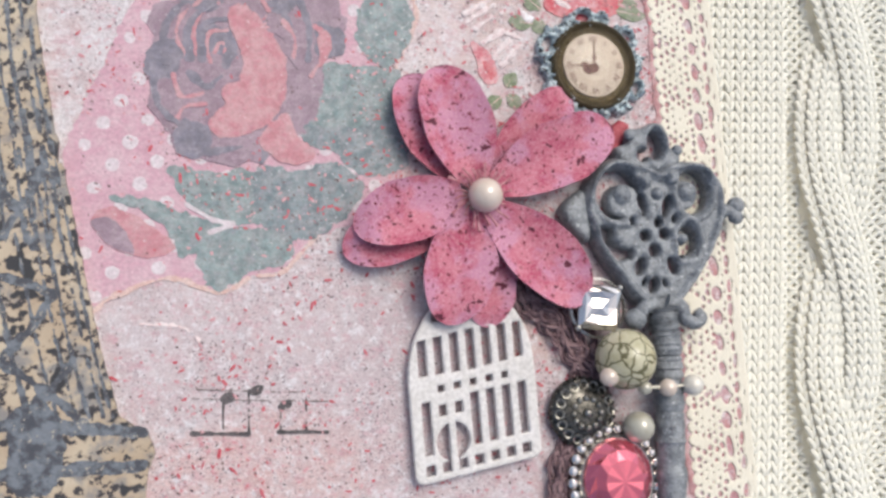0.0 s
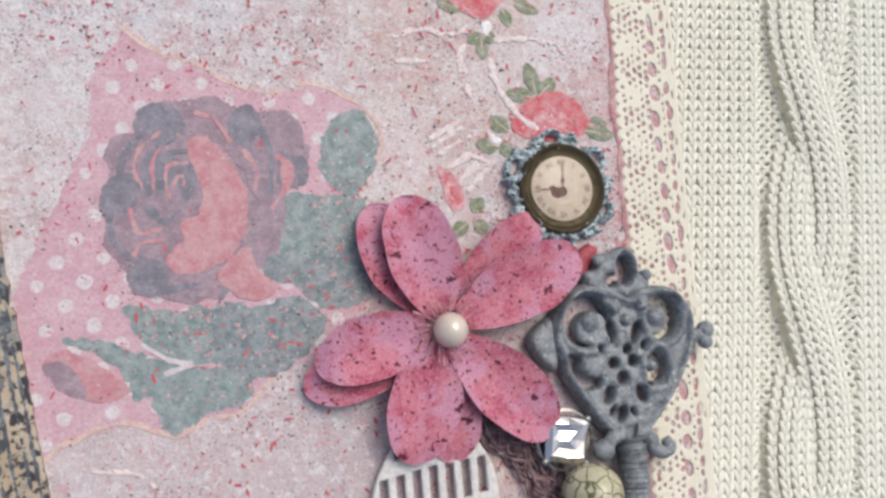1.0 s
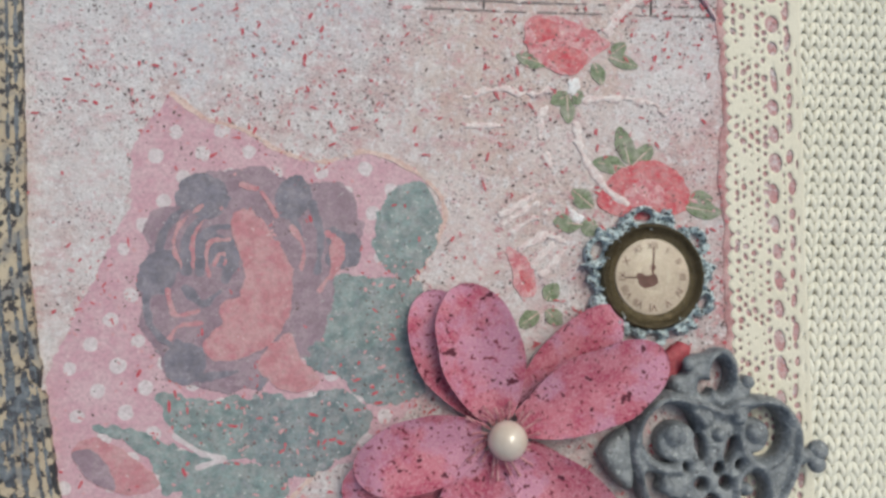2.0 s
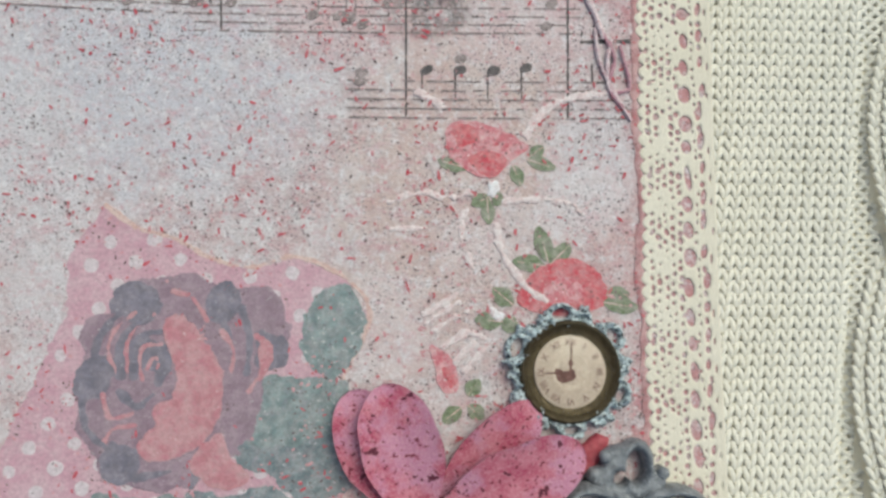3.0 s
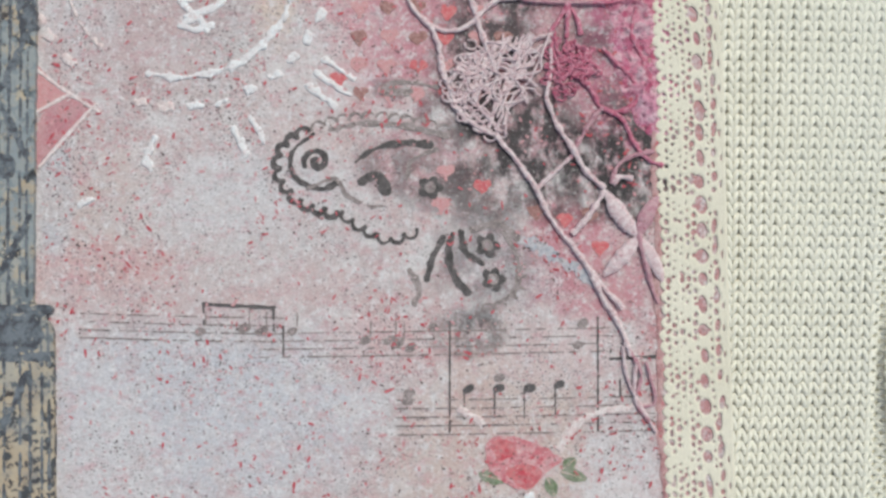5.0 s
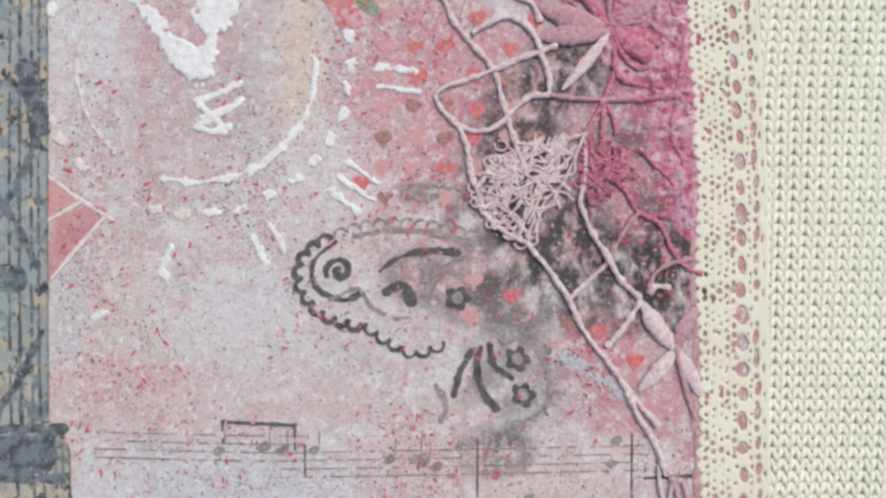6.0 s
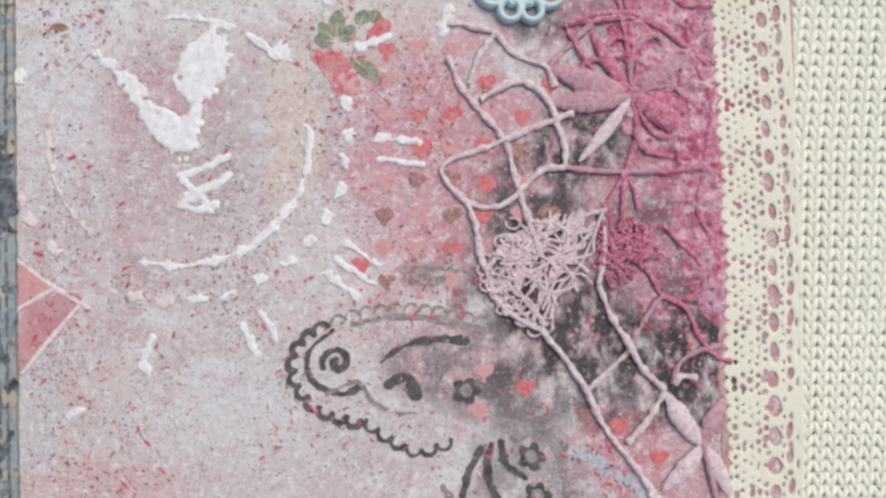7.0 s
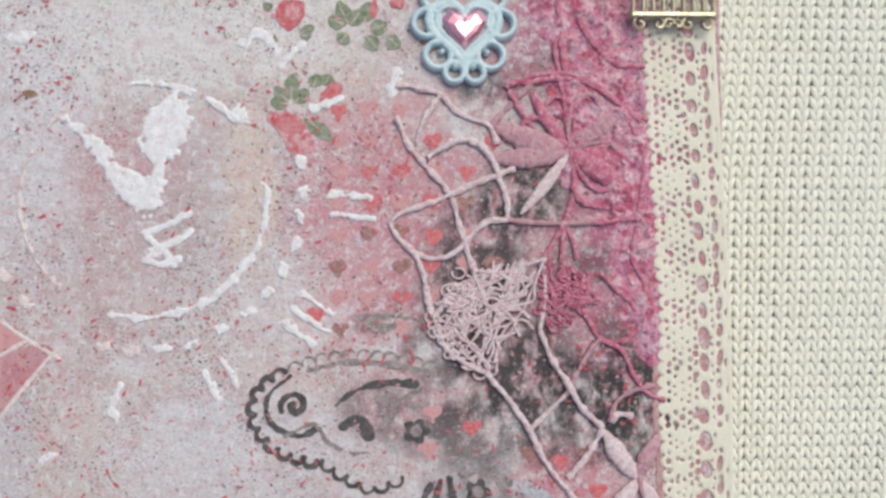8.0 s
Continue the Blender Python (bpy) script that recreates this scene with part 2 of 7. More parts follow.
def board_paint():
    """Layered paint on the cover: pale washes, torn tints and ink clouds, each with its own place and ragged rim."""
    n = Nodes("painted_board", 0.55, 0.0, 0.35)
    n1, n2 = n.noise(9, 6, 0.65), n.noise(2.6, 6, 0.7, (4, 1, 0))
    n3 = n.noise(0.55, 4, 0.65, (2, 9, 0))
    edge = n.math("SUBTRACT", n.noise(6, 6, 0.7, (8, 3, 0)), 0.5)
    streak = n.noise(3.0, 4, 0.6, (1, 8, 3), (0.35, 3.0, 1.0))
    c = n.mix(n.ramp(n1, 0.38, 0.62), (0.62, 0.455, 0.445), (0.71, 0.605, 0.605))
    c = n.mix(n.ramp(n2, 0.5, 0.68, 0, 0.7), c, (0.755, 0.69, 0.69))
    c = n.mix(n.ramp(streak, 0.55, 0.75, 0, 0.45), c, (0.73, 0.56, 0.56))

    c = n.mix(n.ramp(n.noise(6.0, 4, 0.6, (2, 4, 7), (0.8, 1.3, 1.0), 0.12), 0.44, 0.58, 0, 0.85), c, (0.80, 0.745, 0.74))
    c = n.mix(n.ramp(n.noise(4.2, 5, 0.68, (9, 9, 3), (1.3, 0.7, 1)), 0.50, 0.62, 0, 0.6), c, (0.64, 0.41, 0.41))
    c = n.mix(n.ramp(n.noise(5.5, 6, 0.7, (5, 1, 3)), 0.52, 0.64, 0, 0.45), c, (0.54, 0.50, 0.50))
    patchy = n.ramp(n.noise(3.2, 6, 0.72, (2, 7, 7)), 0.36, 0.54, 0.25, 1.0)

    def blotch(c, at, rx, ry, turn, col, amount=0.8, soft=0.5, ragged=2.4, extra=None):
        m = n.add("ShaderNodeMapping", vector_type="TEXTURE")
        m.inputs[1].default_value = (at[0] * 0.001, at[1] * 0.001, 0)
        m.inputs[2].default_value = (0, 0, radians(turn))
        m.inputs[3].default_value = (rx * 0.001, ry * 0.001, 1.0)
        n.link(n.tc, m.inputs[0])
        v = n.add("ShaderNodeVectorMath", operation="LENGTH")
        n.link(m.outputs[0], v.inputs[0])
        d = n.math("ADD", v.outputs["Value"], n.math("MULTIPLY", edge, ragged))
        k = n.ramp(d, 1.0 + soft * 0.5, 1.0 - soft * 0.5, 0.0, amount)
        k = n.math("MULTIPLY", k, patchy if extra is None else extra)
        return n.mix(k, c, col)
    white, blue, peach, pink = (0.76, 0.71, 0.72), (0.62, 0.66, 0.72), (0.70, 0.50, 0.42), (0.66, 0.34, 0.37)
    mauve, deep, ink, grey = (0.58, 0.40, 0.405), (0.46, 0.10, 0.20), (0.035, 0.03, 0.033), (0.52, 0.47, 0.47)
    P = lambda q: q[0]
    for at, rx, ry, turn, col, amount, soft in (
            ((56.5, 85), 9.5, 190, 0, (0.62, 0.30, 0.30), 1.0, 0.3),
            (P([(-39.9, 82.5)]), 34, 17, 5, (0.69, 0.68, 0.73), 0.8, 0.7), (P([(-48.2, 89.8)]), 28, 12, 5, (0.67, 0.66, 0.71), 0.7, 0.7),
            (P([(-52, 59.5)]), 9, 30, 10, white, 0.8, 0.6), (P([(17.6, 68.7)]), 21, 28, 0, peach, 0.55, 0.6),
            (P([(40.8, 75.1)]), 9, 11, 0, white, 0.8, 0.5), (P([(43.6, 59)]), 8, 12, 0, (0.68, 0.40, 0.38), 0.6, 0.6),
            (P([(-30.5, -13.7)]), 34, 14, 0, (0.64, 0.53, 0.54), 0.75, 0.6), (P([(-28.4, -33.5)]), 22, 9, 0, (0.72, 0.47, 0.44), 0.7, 0.5),
            (P([(6.8, -21.9)]), 24, 22, 0, (0.60, 0.48, 0.49), 0.7, 0.6), (P([(19.3, -12.5)]), 8, 7, 0, peach, 0.6, 0.6),
            (P([(-42.5, 108.6)]), 28, 7, 0, (0.72, 0.50, 0.49), 0.6, 0.7), (P([(-49.8, 119.1)]), 22, 11, 0, (0.70, 0.59, 0.55), 0.6, 0.7),
            (P([(-67.4, 123.3)]), 3.6, 10, 0, blue, 0.85, 0.5), (P([(-68.3, 125.1)]), 3.4, 9, 0, blue, 0.8, 0.5),
            (P([(-37.4, 119.1)]), 30, 13, 10, (0.68, 0.62, 0.625), 0.6, 0.7), (P([(-59.4, 124.1)]), 14, 9, 0, (0.72, 0.57, 0.53), 0.6, 0.7),
            (P([(-52.4, 168.9)]), 19, 21, 0, mauve, 0.6, 0.6), (P([(-50.7, 177.7)]), 11, 9, 0, (0.63, 0.32, 0.36), 0.55, 0.8),
            (P([(-35.2, 163.3)]), 8, 20, -10, grey, 0.35, 0.8), (P([(-26.6, 171.2)]), 4, 12, 0, (0.74, 0.58, 0.50), 0.8, 0.4),
            (P([(-4.0, 167.6)]), 15, 23, 0, (0.68, 0.31, 0.36), 1.0, 0.5), (P([(-15, 196.7)]), 16, 12, 0, (0.72, 0.56, 0.49), 0.7, 0.6),
            (P([(-51.9, 200.5)]), 26, 14, 0, (0.80, 0.74, 0.71), 0.85, 0.7), (P([(-20.0, 200.0)]), 14, 12, 0, (0.80, 0.72, 0.68), 0.7, 0.7), (P([(-28.0, 150.0)]), 16, 10, 20, (0.78, 0.70, 0.69), 0.6, 0.8), (P([(38.0, 66.0)]), 8, 6, 20, (0.84, 0.78, 0.78), 0.85, 0.5), (P([(24.0, 60.0)]), 12, 6, 10, (0.80, 0.70, 0.69), 0.7, 0.7), (P([(4.0, 44.0)]), 6, 9, 0, (0.80, 0.68, 0.66), 0.7, 0.6), (P([(-65.8, 194.1)]), 9, 16, 0, (0.70, 0.68, 0.70), 0.6, 0.7),
            (P([(21.8, 156.3)]), 19, 26, 30, (0.60, 0.27, 0.32), 0.8, 0.5), (P([(1.1, 133.3)]), 12, 7, 0, (0.56, 0.28, 0.31), 0.6, 0.6),
            (P([(34.3, 112.9)]), 15, 11, -30, (0.64, 0.24, 0.29), 0.8, 0.5), (P([(16.6, 113)]), 12, 7, -20, (0.55, 0.50, 0.53), 0.5, 0.6),
            (P([(36, 201.6)]), 19, 19, 0, deep, 0.85, 0.6), (P([(43.1, 175.8)]), 12, 28, 0, (0.50, 0.12, 0.23), 0.9, 0.6),
            (P([(41.5, 148.2)]), 9, 16, 0, (0.56, 0.16, 0.26), 0.8, 0.6), (P([(31, 119.1)]), 5, 5, 0, (0.62, 0.2, 0.26), 0.8, 0.6)):
        c = blotch(c, at, rx, ry, turn, col, amount, soft)
    for at, rx, ry, turn, col, amount, soft in (((-40, 201), 34, 10, 4, (0.84, 0.79, 0.77), 0.9, 0.7), ((-66, 178), 8, 22, 0, (0.80, 0.77, 0.79), 0.8, 0.7), ((-27, 172), 5, 14, 0, (0.80, 0.64, 0.55), 0.8, 0.4), ((-20, 136), 10, 5, 0, (0.76, 0.60, 0.58), 0.6, 0.7),
                                                ((-56, 112), 14, 5, 4, (0.72, 0.44, 0.43), 0.7, 0.5), ((-34, 126), 18, 9, 12, (0.77, 0.73, 0.75), 0.7, 0.7), ((-4, 98), 12, 6, 0, (0.74, 0.50, 0.50), 0.6, 0.6), ((30, 96), 14, 6, 0, (0.78, 0.62, 0.62), 0.6, 0.6)):
        c = blotch(c, at, rx, ry, turn, col, amount, soft)
    # dry-brushed tints over the washes
    c = n.mix(n.ramp(n.noise(3.4, 6, 0.74, (4, 8, 5), (1.5, 0.8, 1)), 0.53, 0.66, 0, 0.55), c, (0.70, 0.38, 0.43))
    c = n.mix(n.ramp(n.noise(2.2, 6, 0.74, (8, 2, 9), (1.2, 0.9, 1)), 0.55, 0.64, 0, 0.6), c, (0.80, 0.74, 0.76))
    c = n.mix(n.ramp(n.noise(4.8, 6, 0.76, (1, 5, 4)), 0.56, 0.66, 0, 0.45), c, (0.50, 0.46, 0.48))
    # chalky scuffs and rubbed ink over the washes
    c = n.mix(n.ramp(n.noise(1.7, 6, 0.75, (3, 7, 4), (1.0, 1.2, 1)), 0.53, 0.61, 0, 0.7), c, (0.86, 0.82, 0.83))
    c = n.mix(n.ramp(n.noise(1.3, 5, 0.75, (6, 3, 8), (1.0, 1.4, 1)), 0.57, 0.66, 0, 0.55), c, (0.62, 0.30, 0.34))
    c = n.mix(n.math("MULTIPLY", n.ramp(n.noise(0.7, 5, 0.78, (9, 5, 2), (0.8, 1.6, 1)), 0.54, 0.66), n.ramp(n.noise(11, 5, 0.65, (1, 2, 6)), 0.44, 0.60, 0.08, 0.55)), c, (0.23, 0.16, 0.17))
    rag = n.ramp(n.noise(4.6, 5, 0.62, (6, 6, 1), (0.8, 1.3, 1)), 0.38, 0.52)
    for at, rx, ry, turn, amount in ((P([(14.5, 157.2)]), 9, 10, 0, 0.9), (P([(22.9, 169.9)]), 10, 6, 20, 0.95), (P([(21.8, 137.6)]), 19, 11, -30, 0.95),
                                     (P([(42.8, 132.5)]), 10, 10, 0, 0.97), (P([(13.5, 113.5)]), 9, 9, 0, 0.42), (P([(9.7, 99.5)]), 7, 4, 0, 0.4), (P([(35.5, 157.5)]), 9, 4, 0, 0.55), (P([(43.9, 146)]), 7, 5, 0, 0.6),
                                     (P([(1.1, 129.3)]), 12, 5, -20, 0.5), (P([(15.5, 191)]), 4, 3, 0, 0.7), (P([(13.1, 126.6)]), 11, 6, -10, 0.5),
                                     (P([(12.2, 99.8)]), 5, 4, 0, 0.6), (P([(-3.1, 147.2)]), 6, 2, 0, 0.6), (P([(32.5, 193.5)]), 12, 5, 0, 0.35)):
        c = blotch(c, at, rx, ry, turn, ink, amount, 0.7, 1.4, rag)
    # fine grime and specks
    dim = n.add("ShaderNodeMix", data_type="RGBA", blend_type="MULTIPLY")
    dim.inputs[0].default_value = 1.0
    dim.inputs[7].default_value = (0.80, 0.81, 0.83, 1)
    n.link(c, dim.inputs[6])
    c = n.mix(n.ramp(n3, 0.56, 0.70, 0, 0.34), dim.outputs[2], (0.26, 0.20, 0.21))
    c = n.mix(n.ramp(n.noise(0.8, 3, 0.6, (5, 5, 5)), 0.60, 0.68, 0, 0.4), c, (0.78, 0.72, 0.72))
    specks = n.math("MULTIPLY", n.ramp(n.noise(0.42, 2, 0.5, (7, 2, 2)), 0.62, 0.66), n.ramp(n.noise(14, 4, 0.6, (3, 3, 8)), 0.42, 0.6))
    c = n.mix(specks, c, (0.09, 0.07, 0.08))
    n.color(c)
    h = n.math("ADD", n.math("MULTIPLY", n2, 1.0), n.math("MULTIPLY", n3, 0.45))
    n.bump(h, 0.4, 1.0)
    return n.mat


def yarn(name, c0, c1, fine=0.22, relief=0.07):
    n = Nodes(name, 0.85, 0.0, 0.2)
    g = n.noise(fine, 3, 0.6, (1, 1, 1), (0.6, 2.2, 1))
    c = n.mix(n.ramp(n.noise(14, 3, 0.5), 0.35, 0.65), c0, c1)
    n.color(n.mix(n.ramp(g, 0.3, 0.65), n.mix(0.18, c, (0.35, 0.30, 0.22)), c))
    n.b.inputs["Sheen Weight"].default_value = 0.25
    n.bump(g, relief)
    return n.mat


M_BOARD = board_paint()
M_KNIT = yarn("cream_wool", (0.80, 0.785, 0.70), (0.83, 0.815, 0.735))
M_LACE = yarn("cream_cotton", (0.74, 0.69, 0.575), (0.79, 0.74, 0.63), 0.35, 0.12)
M_EDGE = mottled("worn_pink_edge", (0.50, 0.27, 0.27), (0.60, 0.38, 0.37), 3, 0.5)

# ---- the cover board ----
board = tagged(make("cover_board", sheet(lambda x, y: d_box(x, y, -32, 85, 93.5, 175), (-126, -91, 63, 261), 1.0,
                                          lambda x, y, d: 0.05 * fnoise(x, y, 7, 3) + 0.03 * fnoise(x, y, 1.8, 4) - 0.08, -3.0), M_BOARD),
               "pale pink collaged journal cover board with mottled paint", "journal cover", kind="structure")
tagged(make("table", sheet(lambda x, y: d_box(x, y, 0, 85, 580, 580), (-600, -500, 600, 680), 60, flat(-52.0), -75.0),
            mottled("table_wood", (0.35, 0.24, 0.16), (0.42, 0.30, 0.20), 30, 2)), "plain wooden table top under the sweater", "table", kind="structure")

journal = thing("journal_block", "thick handmade journal of pale pages under the pink cover", "journal", (-32, 85, -44))
M_PAGE = mottled("aged_page_edge", (0.62, 0.54, 0.44), (0.72, 0.65, 0.55), 6, 0.5, (0.45, 0.36, 0.28), 0.3, 0.8)
for k in range(12):
    inset = 2.0 + 0.7 * math.sin(k * 2.3)
    part("page_bundle", sheet(lambda x, y: d_box(x, y, -32, 85, 92.5 - inset, 173 - inset), (-126, -91, 63, 261), 12.0, flat(-6.6 - k * 3.1), -9.4 - k * 3.1), M_PAGE, journal)
part("back_cover", sheet(lambda x, y: d_box(x, y, -32, 85, 93, 174), (-126, -91, 63, 261), 12.0, flat(-41.2), -43.6), M_EDGE, journal)


# ---- the sweater that the journal lies on ----
KNIT, COL, ROW, TWIST = -43.0, 3.2, 2.8, 59.0


def notch(y):
    """Left edge of the cable at its crossings."""
    return 114.5 + 0.11 * (np.asarray(y, float) - 4.8)


def strand(y, s):
    """Middle line of one of the cable's two ropes (s is 1 or -1), and how far it lies above or below the other."""
    a = np.pi * (np.asarray(y, float) - 4.8) / TWIST
    return notch(y) + 7.0 + s * 6.0 * np.sin(a), -1.5 * s * np.cos(a) * np.abs(np.cos(a))


def rope_z(x, y, s):
    c, lift = strand(y, s)
    u = np.clip((x - c) / 7.2, -1, 1)
    return np.where(np.abs(x - c) < 7.2, 3.4 * np.sqrt(np.maximum(1 - u * u, 0)) - 0.6 + lift, -1.6)


def knit_z(x, y):
    """Height of the wool: flat stocking stitch, a furrow on either side of the rope."""
    r = x - notch(y)
    flat_part = np.where((r < -8.5) | (r > 22.5), 0.0, -1.1)
    return KNIT + np.maximum(flat_part, np.maximum(rope_z(x, y, 1), rope_z(x, y, -1))) + 0.4 * fnoise(x, y, 40, 2)


def leg_template(n=9, rings=9):
    s = np.linspace(0, 1, rings)
    p = np.stack([0.04 + 0.38 * s, -0.64 + 1.26 * s, 0.16 * np.sin(np.pi * s) - 0.06], 1)
    r = 0.248 * (0.62 + 0.38 * np.sin(np.pi * np.clip(s * 0.94 + 0.03, 0, 1)))
    return tube(p, r, n, True, 0.9)


def resampled(c, step):
    s = np.concatenate([[0], np.cumsum(np.linalg.norm(np.diff(c, axis=0), axis=1))])
    t = np.linspace(0, s[-1], max(3, int(s[-1] / step)))
    return np.stack([np.interp(t, s, c[:, k]) for k in range(c.shape[1])], 1)


def stitches(cx, cy, cz, turn, w, h):
    """V-shaped stitches in one mesh; turn in radians, one for each."""
    tv, tf = leg_template()
    vs, fs = [], []
    cx, cy, cz, turn = (np.asarray(a, float) for a in (cx, cy, cz, turn))
    rnd = np.random.default_rng(4)
    for side in (-1, 1):
        lx = tv[None, :, 0] * side * w * (1 + 0.03 * rnd.standard_normal((len(cx), 1)))
        ly = tv[None, :, 1] * h * (1 + 0.03 * rnd.standard_normal((len(cx), 1)))
        lz = tv[None, :, 2] * w * (1 + 0.05 * rnd.standard_normal((len(cx), 1)))
        c, s = np.cos(turn)[:, None], np.sin(turn)[:, None]
        v = np.stack([cx[:, None] + lx * c - ly * s, cy[:, None] + lx * s + ly * c, cz[:, None] + lz], -1)
        f = [q if side > 0 else q[::-1] for q in tf]
        base = np.arange(len(cx)) * len(tv)
        quads = np.array([q for q in f if len(q) == 4])
        vs.append(v.reshape(-1, 3))
        fs.append((base[:, None, None] + quads[None]).reshape(-1, 4))
    return np.vstack(vs), np.concatenate([fs[0], fs[1] + len(vs[0])]).tolist()


def knit_field():
    rnd = np.random.default_rng(2)
    X, Y, Z, T, S = [], [], [], [], []

    def put(x, y, z, turn, size):
        X.append(x), Y.append(y), Z.append(z), T.append(turn + 0.03 * rnd.standard_normal()), S.append(size)
    for i in range(138):
        y = -110 + i * ROW
        n = float(notch(y))
        w = float(np.interp(y, [-20, 40, 90, 180], [3.2, 3.0, 2.9, 3.35]))
        for j in range(22):
            x = n - 10.2 - j * w + 0.35 * math.sin(y / 31.0 + j * 0.4)
            if x > 70:
                put(x, y + 0.08 * rnd.standard_normal(), float(knit_z(x, y)), -0.08, w / COL)
        for j in range(9):
            x = n + 24.5 + j * COL
            put(x, y, float(knit_z(x, y)), -0.05, 1.0)
        for side in (-1, 1):
            for u in (-0.86, -0.46, 0.0, 0.46, 0.86):
                c, lift = strand(y, side)
                c1 = strand(y + 1.0, side)[0]
                x = float(c) + u * 6.6
                z = KNIT - 0.6 + 3.4 * math.sqrt(1 - u * u * 0.92) + float(lift)
                if z > float(knit_z(x, y)) - 0.8:
                    put(x, y, z, -math.atan(float(c1 - c)), 0.92)
    X, Y, Z, T, S = np.array(X), np.array(Y), np.array(Z), np.array(T), np.array(S)
    return stitches(X, Y, Z, T, (COL * S)[:, None], (ROW * S)[:, None])


def purl_rungs():
    """Wavy rungs that bridge the furrows on both sides of the cable."""
    geos = []
    for i in range(250):
        y = -110 + i * 1.5
        n = float(notch(y))
        reach = 6.0 * abs(math.sin(math.pi * (y - 4.8) / TWIST))
        for x0, x1 in ((n - 9.0, n - reach + 0.6), (n + 14 + reach - 0.6, n + 23.2)):
            k = max(4, int((x1 - x0) / 0.7))
            t = np.linspace(0, 1, k)
            p = np.stack([x0 + (x1 - x0) * t, y + 0.55 * np.sin(t * (x1 - x0) * 1.9 + 3.1 * (i % 2)), KNIT - 0.2 - 0.9 * np.sin(np.pi * t) + 0.3 * np.sin(t * (x1 - x0) * 1.9)], 1)
            geos.append(tube(p, 0.72, 7))
    return join(*geos)


knit = thing("knitted_sweater", "cream cable-knit wool sweater spread under the journal", "sweater", (92, 85, -48), kind="structure")
# added sheet; its darker, yellower wool paints shade into the gaps between stitches
part("backing", sheet(lambda x, y: d_box(x, y, 50, 85, 130, 205), (-82, -122, 182, 292), 1.5, lambda x, y, d: knit_z(x, y) - 0.42, -51.9),
     yarn("wool_shadow_layer", (0.80, 0.75, 0.60), (0.82, 0.78, 0.64)), knit)
tagged(part("stitches", knit_field(), M_KNIT, knit, "rows of V-shaped knit stitches"), kind="stuff")
tagged(part("purl_rungs", purl_rungs(), M_KNIT, knit, "wavy purl ridges beside the cable"), kind="stuff")


# ---- the lace trim ----
def lace_left(y):
    return np.interp(y, [-60, -5, 40, 100, 150, 200, 260], [49.6, 49.4, 48.4, 48.0, 48.2, 46.3, 45.5])


def lace_shape(x, y):
    """The lace as a sheet with scalloped edge and worked holes, in its own u (across) and v (along)."""
    u, v = (x - lace_left(y)) * np.interp(y, [-60, 100, 150, 260], [1.05, 1.04, 1.02, 1.0]), y
    d = np.maximum(np.maximum(0.1 - u + 1.25 * (1 - np.abs(np.sin(v * np.pi / 2.45)) ** 0.6) - 0.45 * vnoise(v, v * 0, 5.0, 3), u - 14.4), np.abs(v - 85) - 160)
    rnd = np.random.default_rng(11)
    holes = []
    per = 9.8
    for k in range(-8, 27):
        y0 = k * per + 2.0
        for m in (0, 1):
            holes.append((9.0, y0 + m * per / 2, 1.0, 1.6, 8))
            holes.append((12.0, y0 + m * per / 2 + 1.3, 0.6, 1.35, -8))
            holes.append((11.8, y0 + m * per / 2 - 1.2, 0.45, 0.6, 12))
            holes.append((13.3, y0 + m * per / 2 + 0.2, 0.22, 0.8, 0))
        for r in range(6):
            for c in range(5):
                hv, hu = y0 + (r + 0.5 * (c % 2)) * per / 6, 1.9 + c * 1.36
                near = math.hypot((hu - 4.4) / 3.4, ((hv - y0 - per / 2)) / (per * 0.36))
                size = 0.17 + 0.31 * min(1.0, max(0.0, near - 0.3))
                holes.append((hu, hv, size, size * (1.0 + 0.35 * rnd.random()), rnd.uniform(-50, 50)))
            holes.append((10.6, y0 + r * per / 6, 0.22, 0.36, 10))
    ys = y[:, 0] if y.ndim == 2 and y.shape[1] > 1 else None
    for hu, hv, ra, rb, a in holes:
        j = rnd.normal(0, 1, 4)
        if rnd.random() < 0.10 and ra < 0.7:
            continue
        hu, hv, ra, rb = hu + 0.16 * j[0], hv + 0.2 * j[1], ra * (1 + 0.16 * j[2]), rb * (1 + 0.16 * j[3])
        lo, hi = np.searchsorted(ys, [hv - 3, hv + 3])
        if hi > lo:
            d[lo:hi] = np.maximum(d[lo:hi], -d_disc(u[lo:hi], v[lo:hi], hu, hv, ra, rb, a))
    return d


lace = tagged(make("lace_trim", sheet(lace_shape, (44, -76, 68, 246), 0.21,
                                       lambda x, y, d: 0.20 + 0.14 * np.sqrt(np.clip(d / 0.35, 0, 1)) + 0.035 * np.sin(x * 7.5 + 2.0 * vnoise(x, y, 1.6, 5)) * np.sin(y * 7.5 + 2.0 * vnoise(x, y, 1.6, 7)) + 0.05 * fnoise(x, y, 9, 6), 0.0), M_LACE),
              "cream crocheted cotton lace trim with open holes", "lace")


# ---- torn strip that shows beside the lace ----
strip_y = np.linspace(-45, 215, 90)
strip = np.stack([lace_left(strip_y) - 0.3 + 0.5 * vnoise(strip_y, strip_y * 0, 6.0, 2), strip_y], 1)
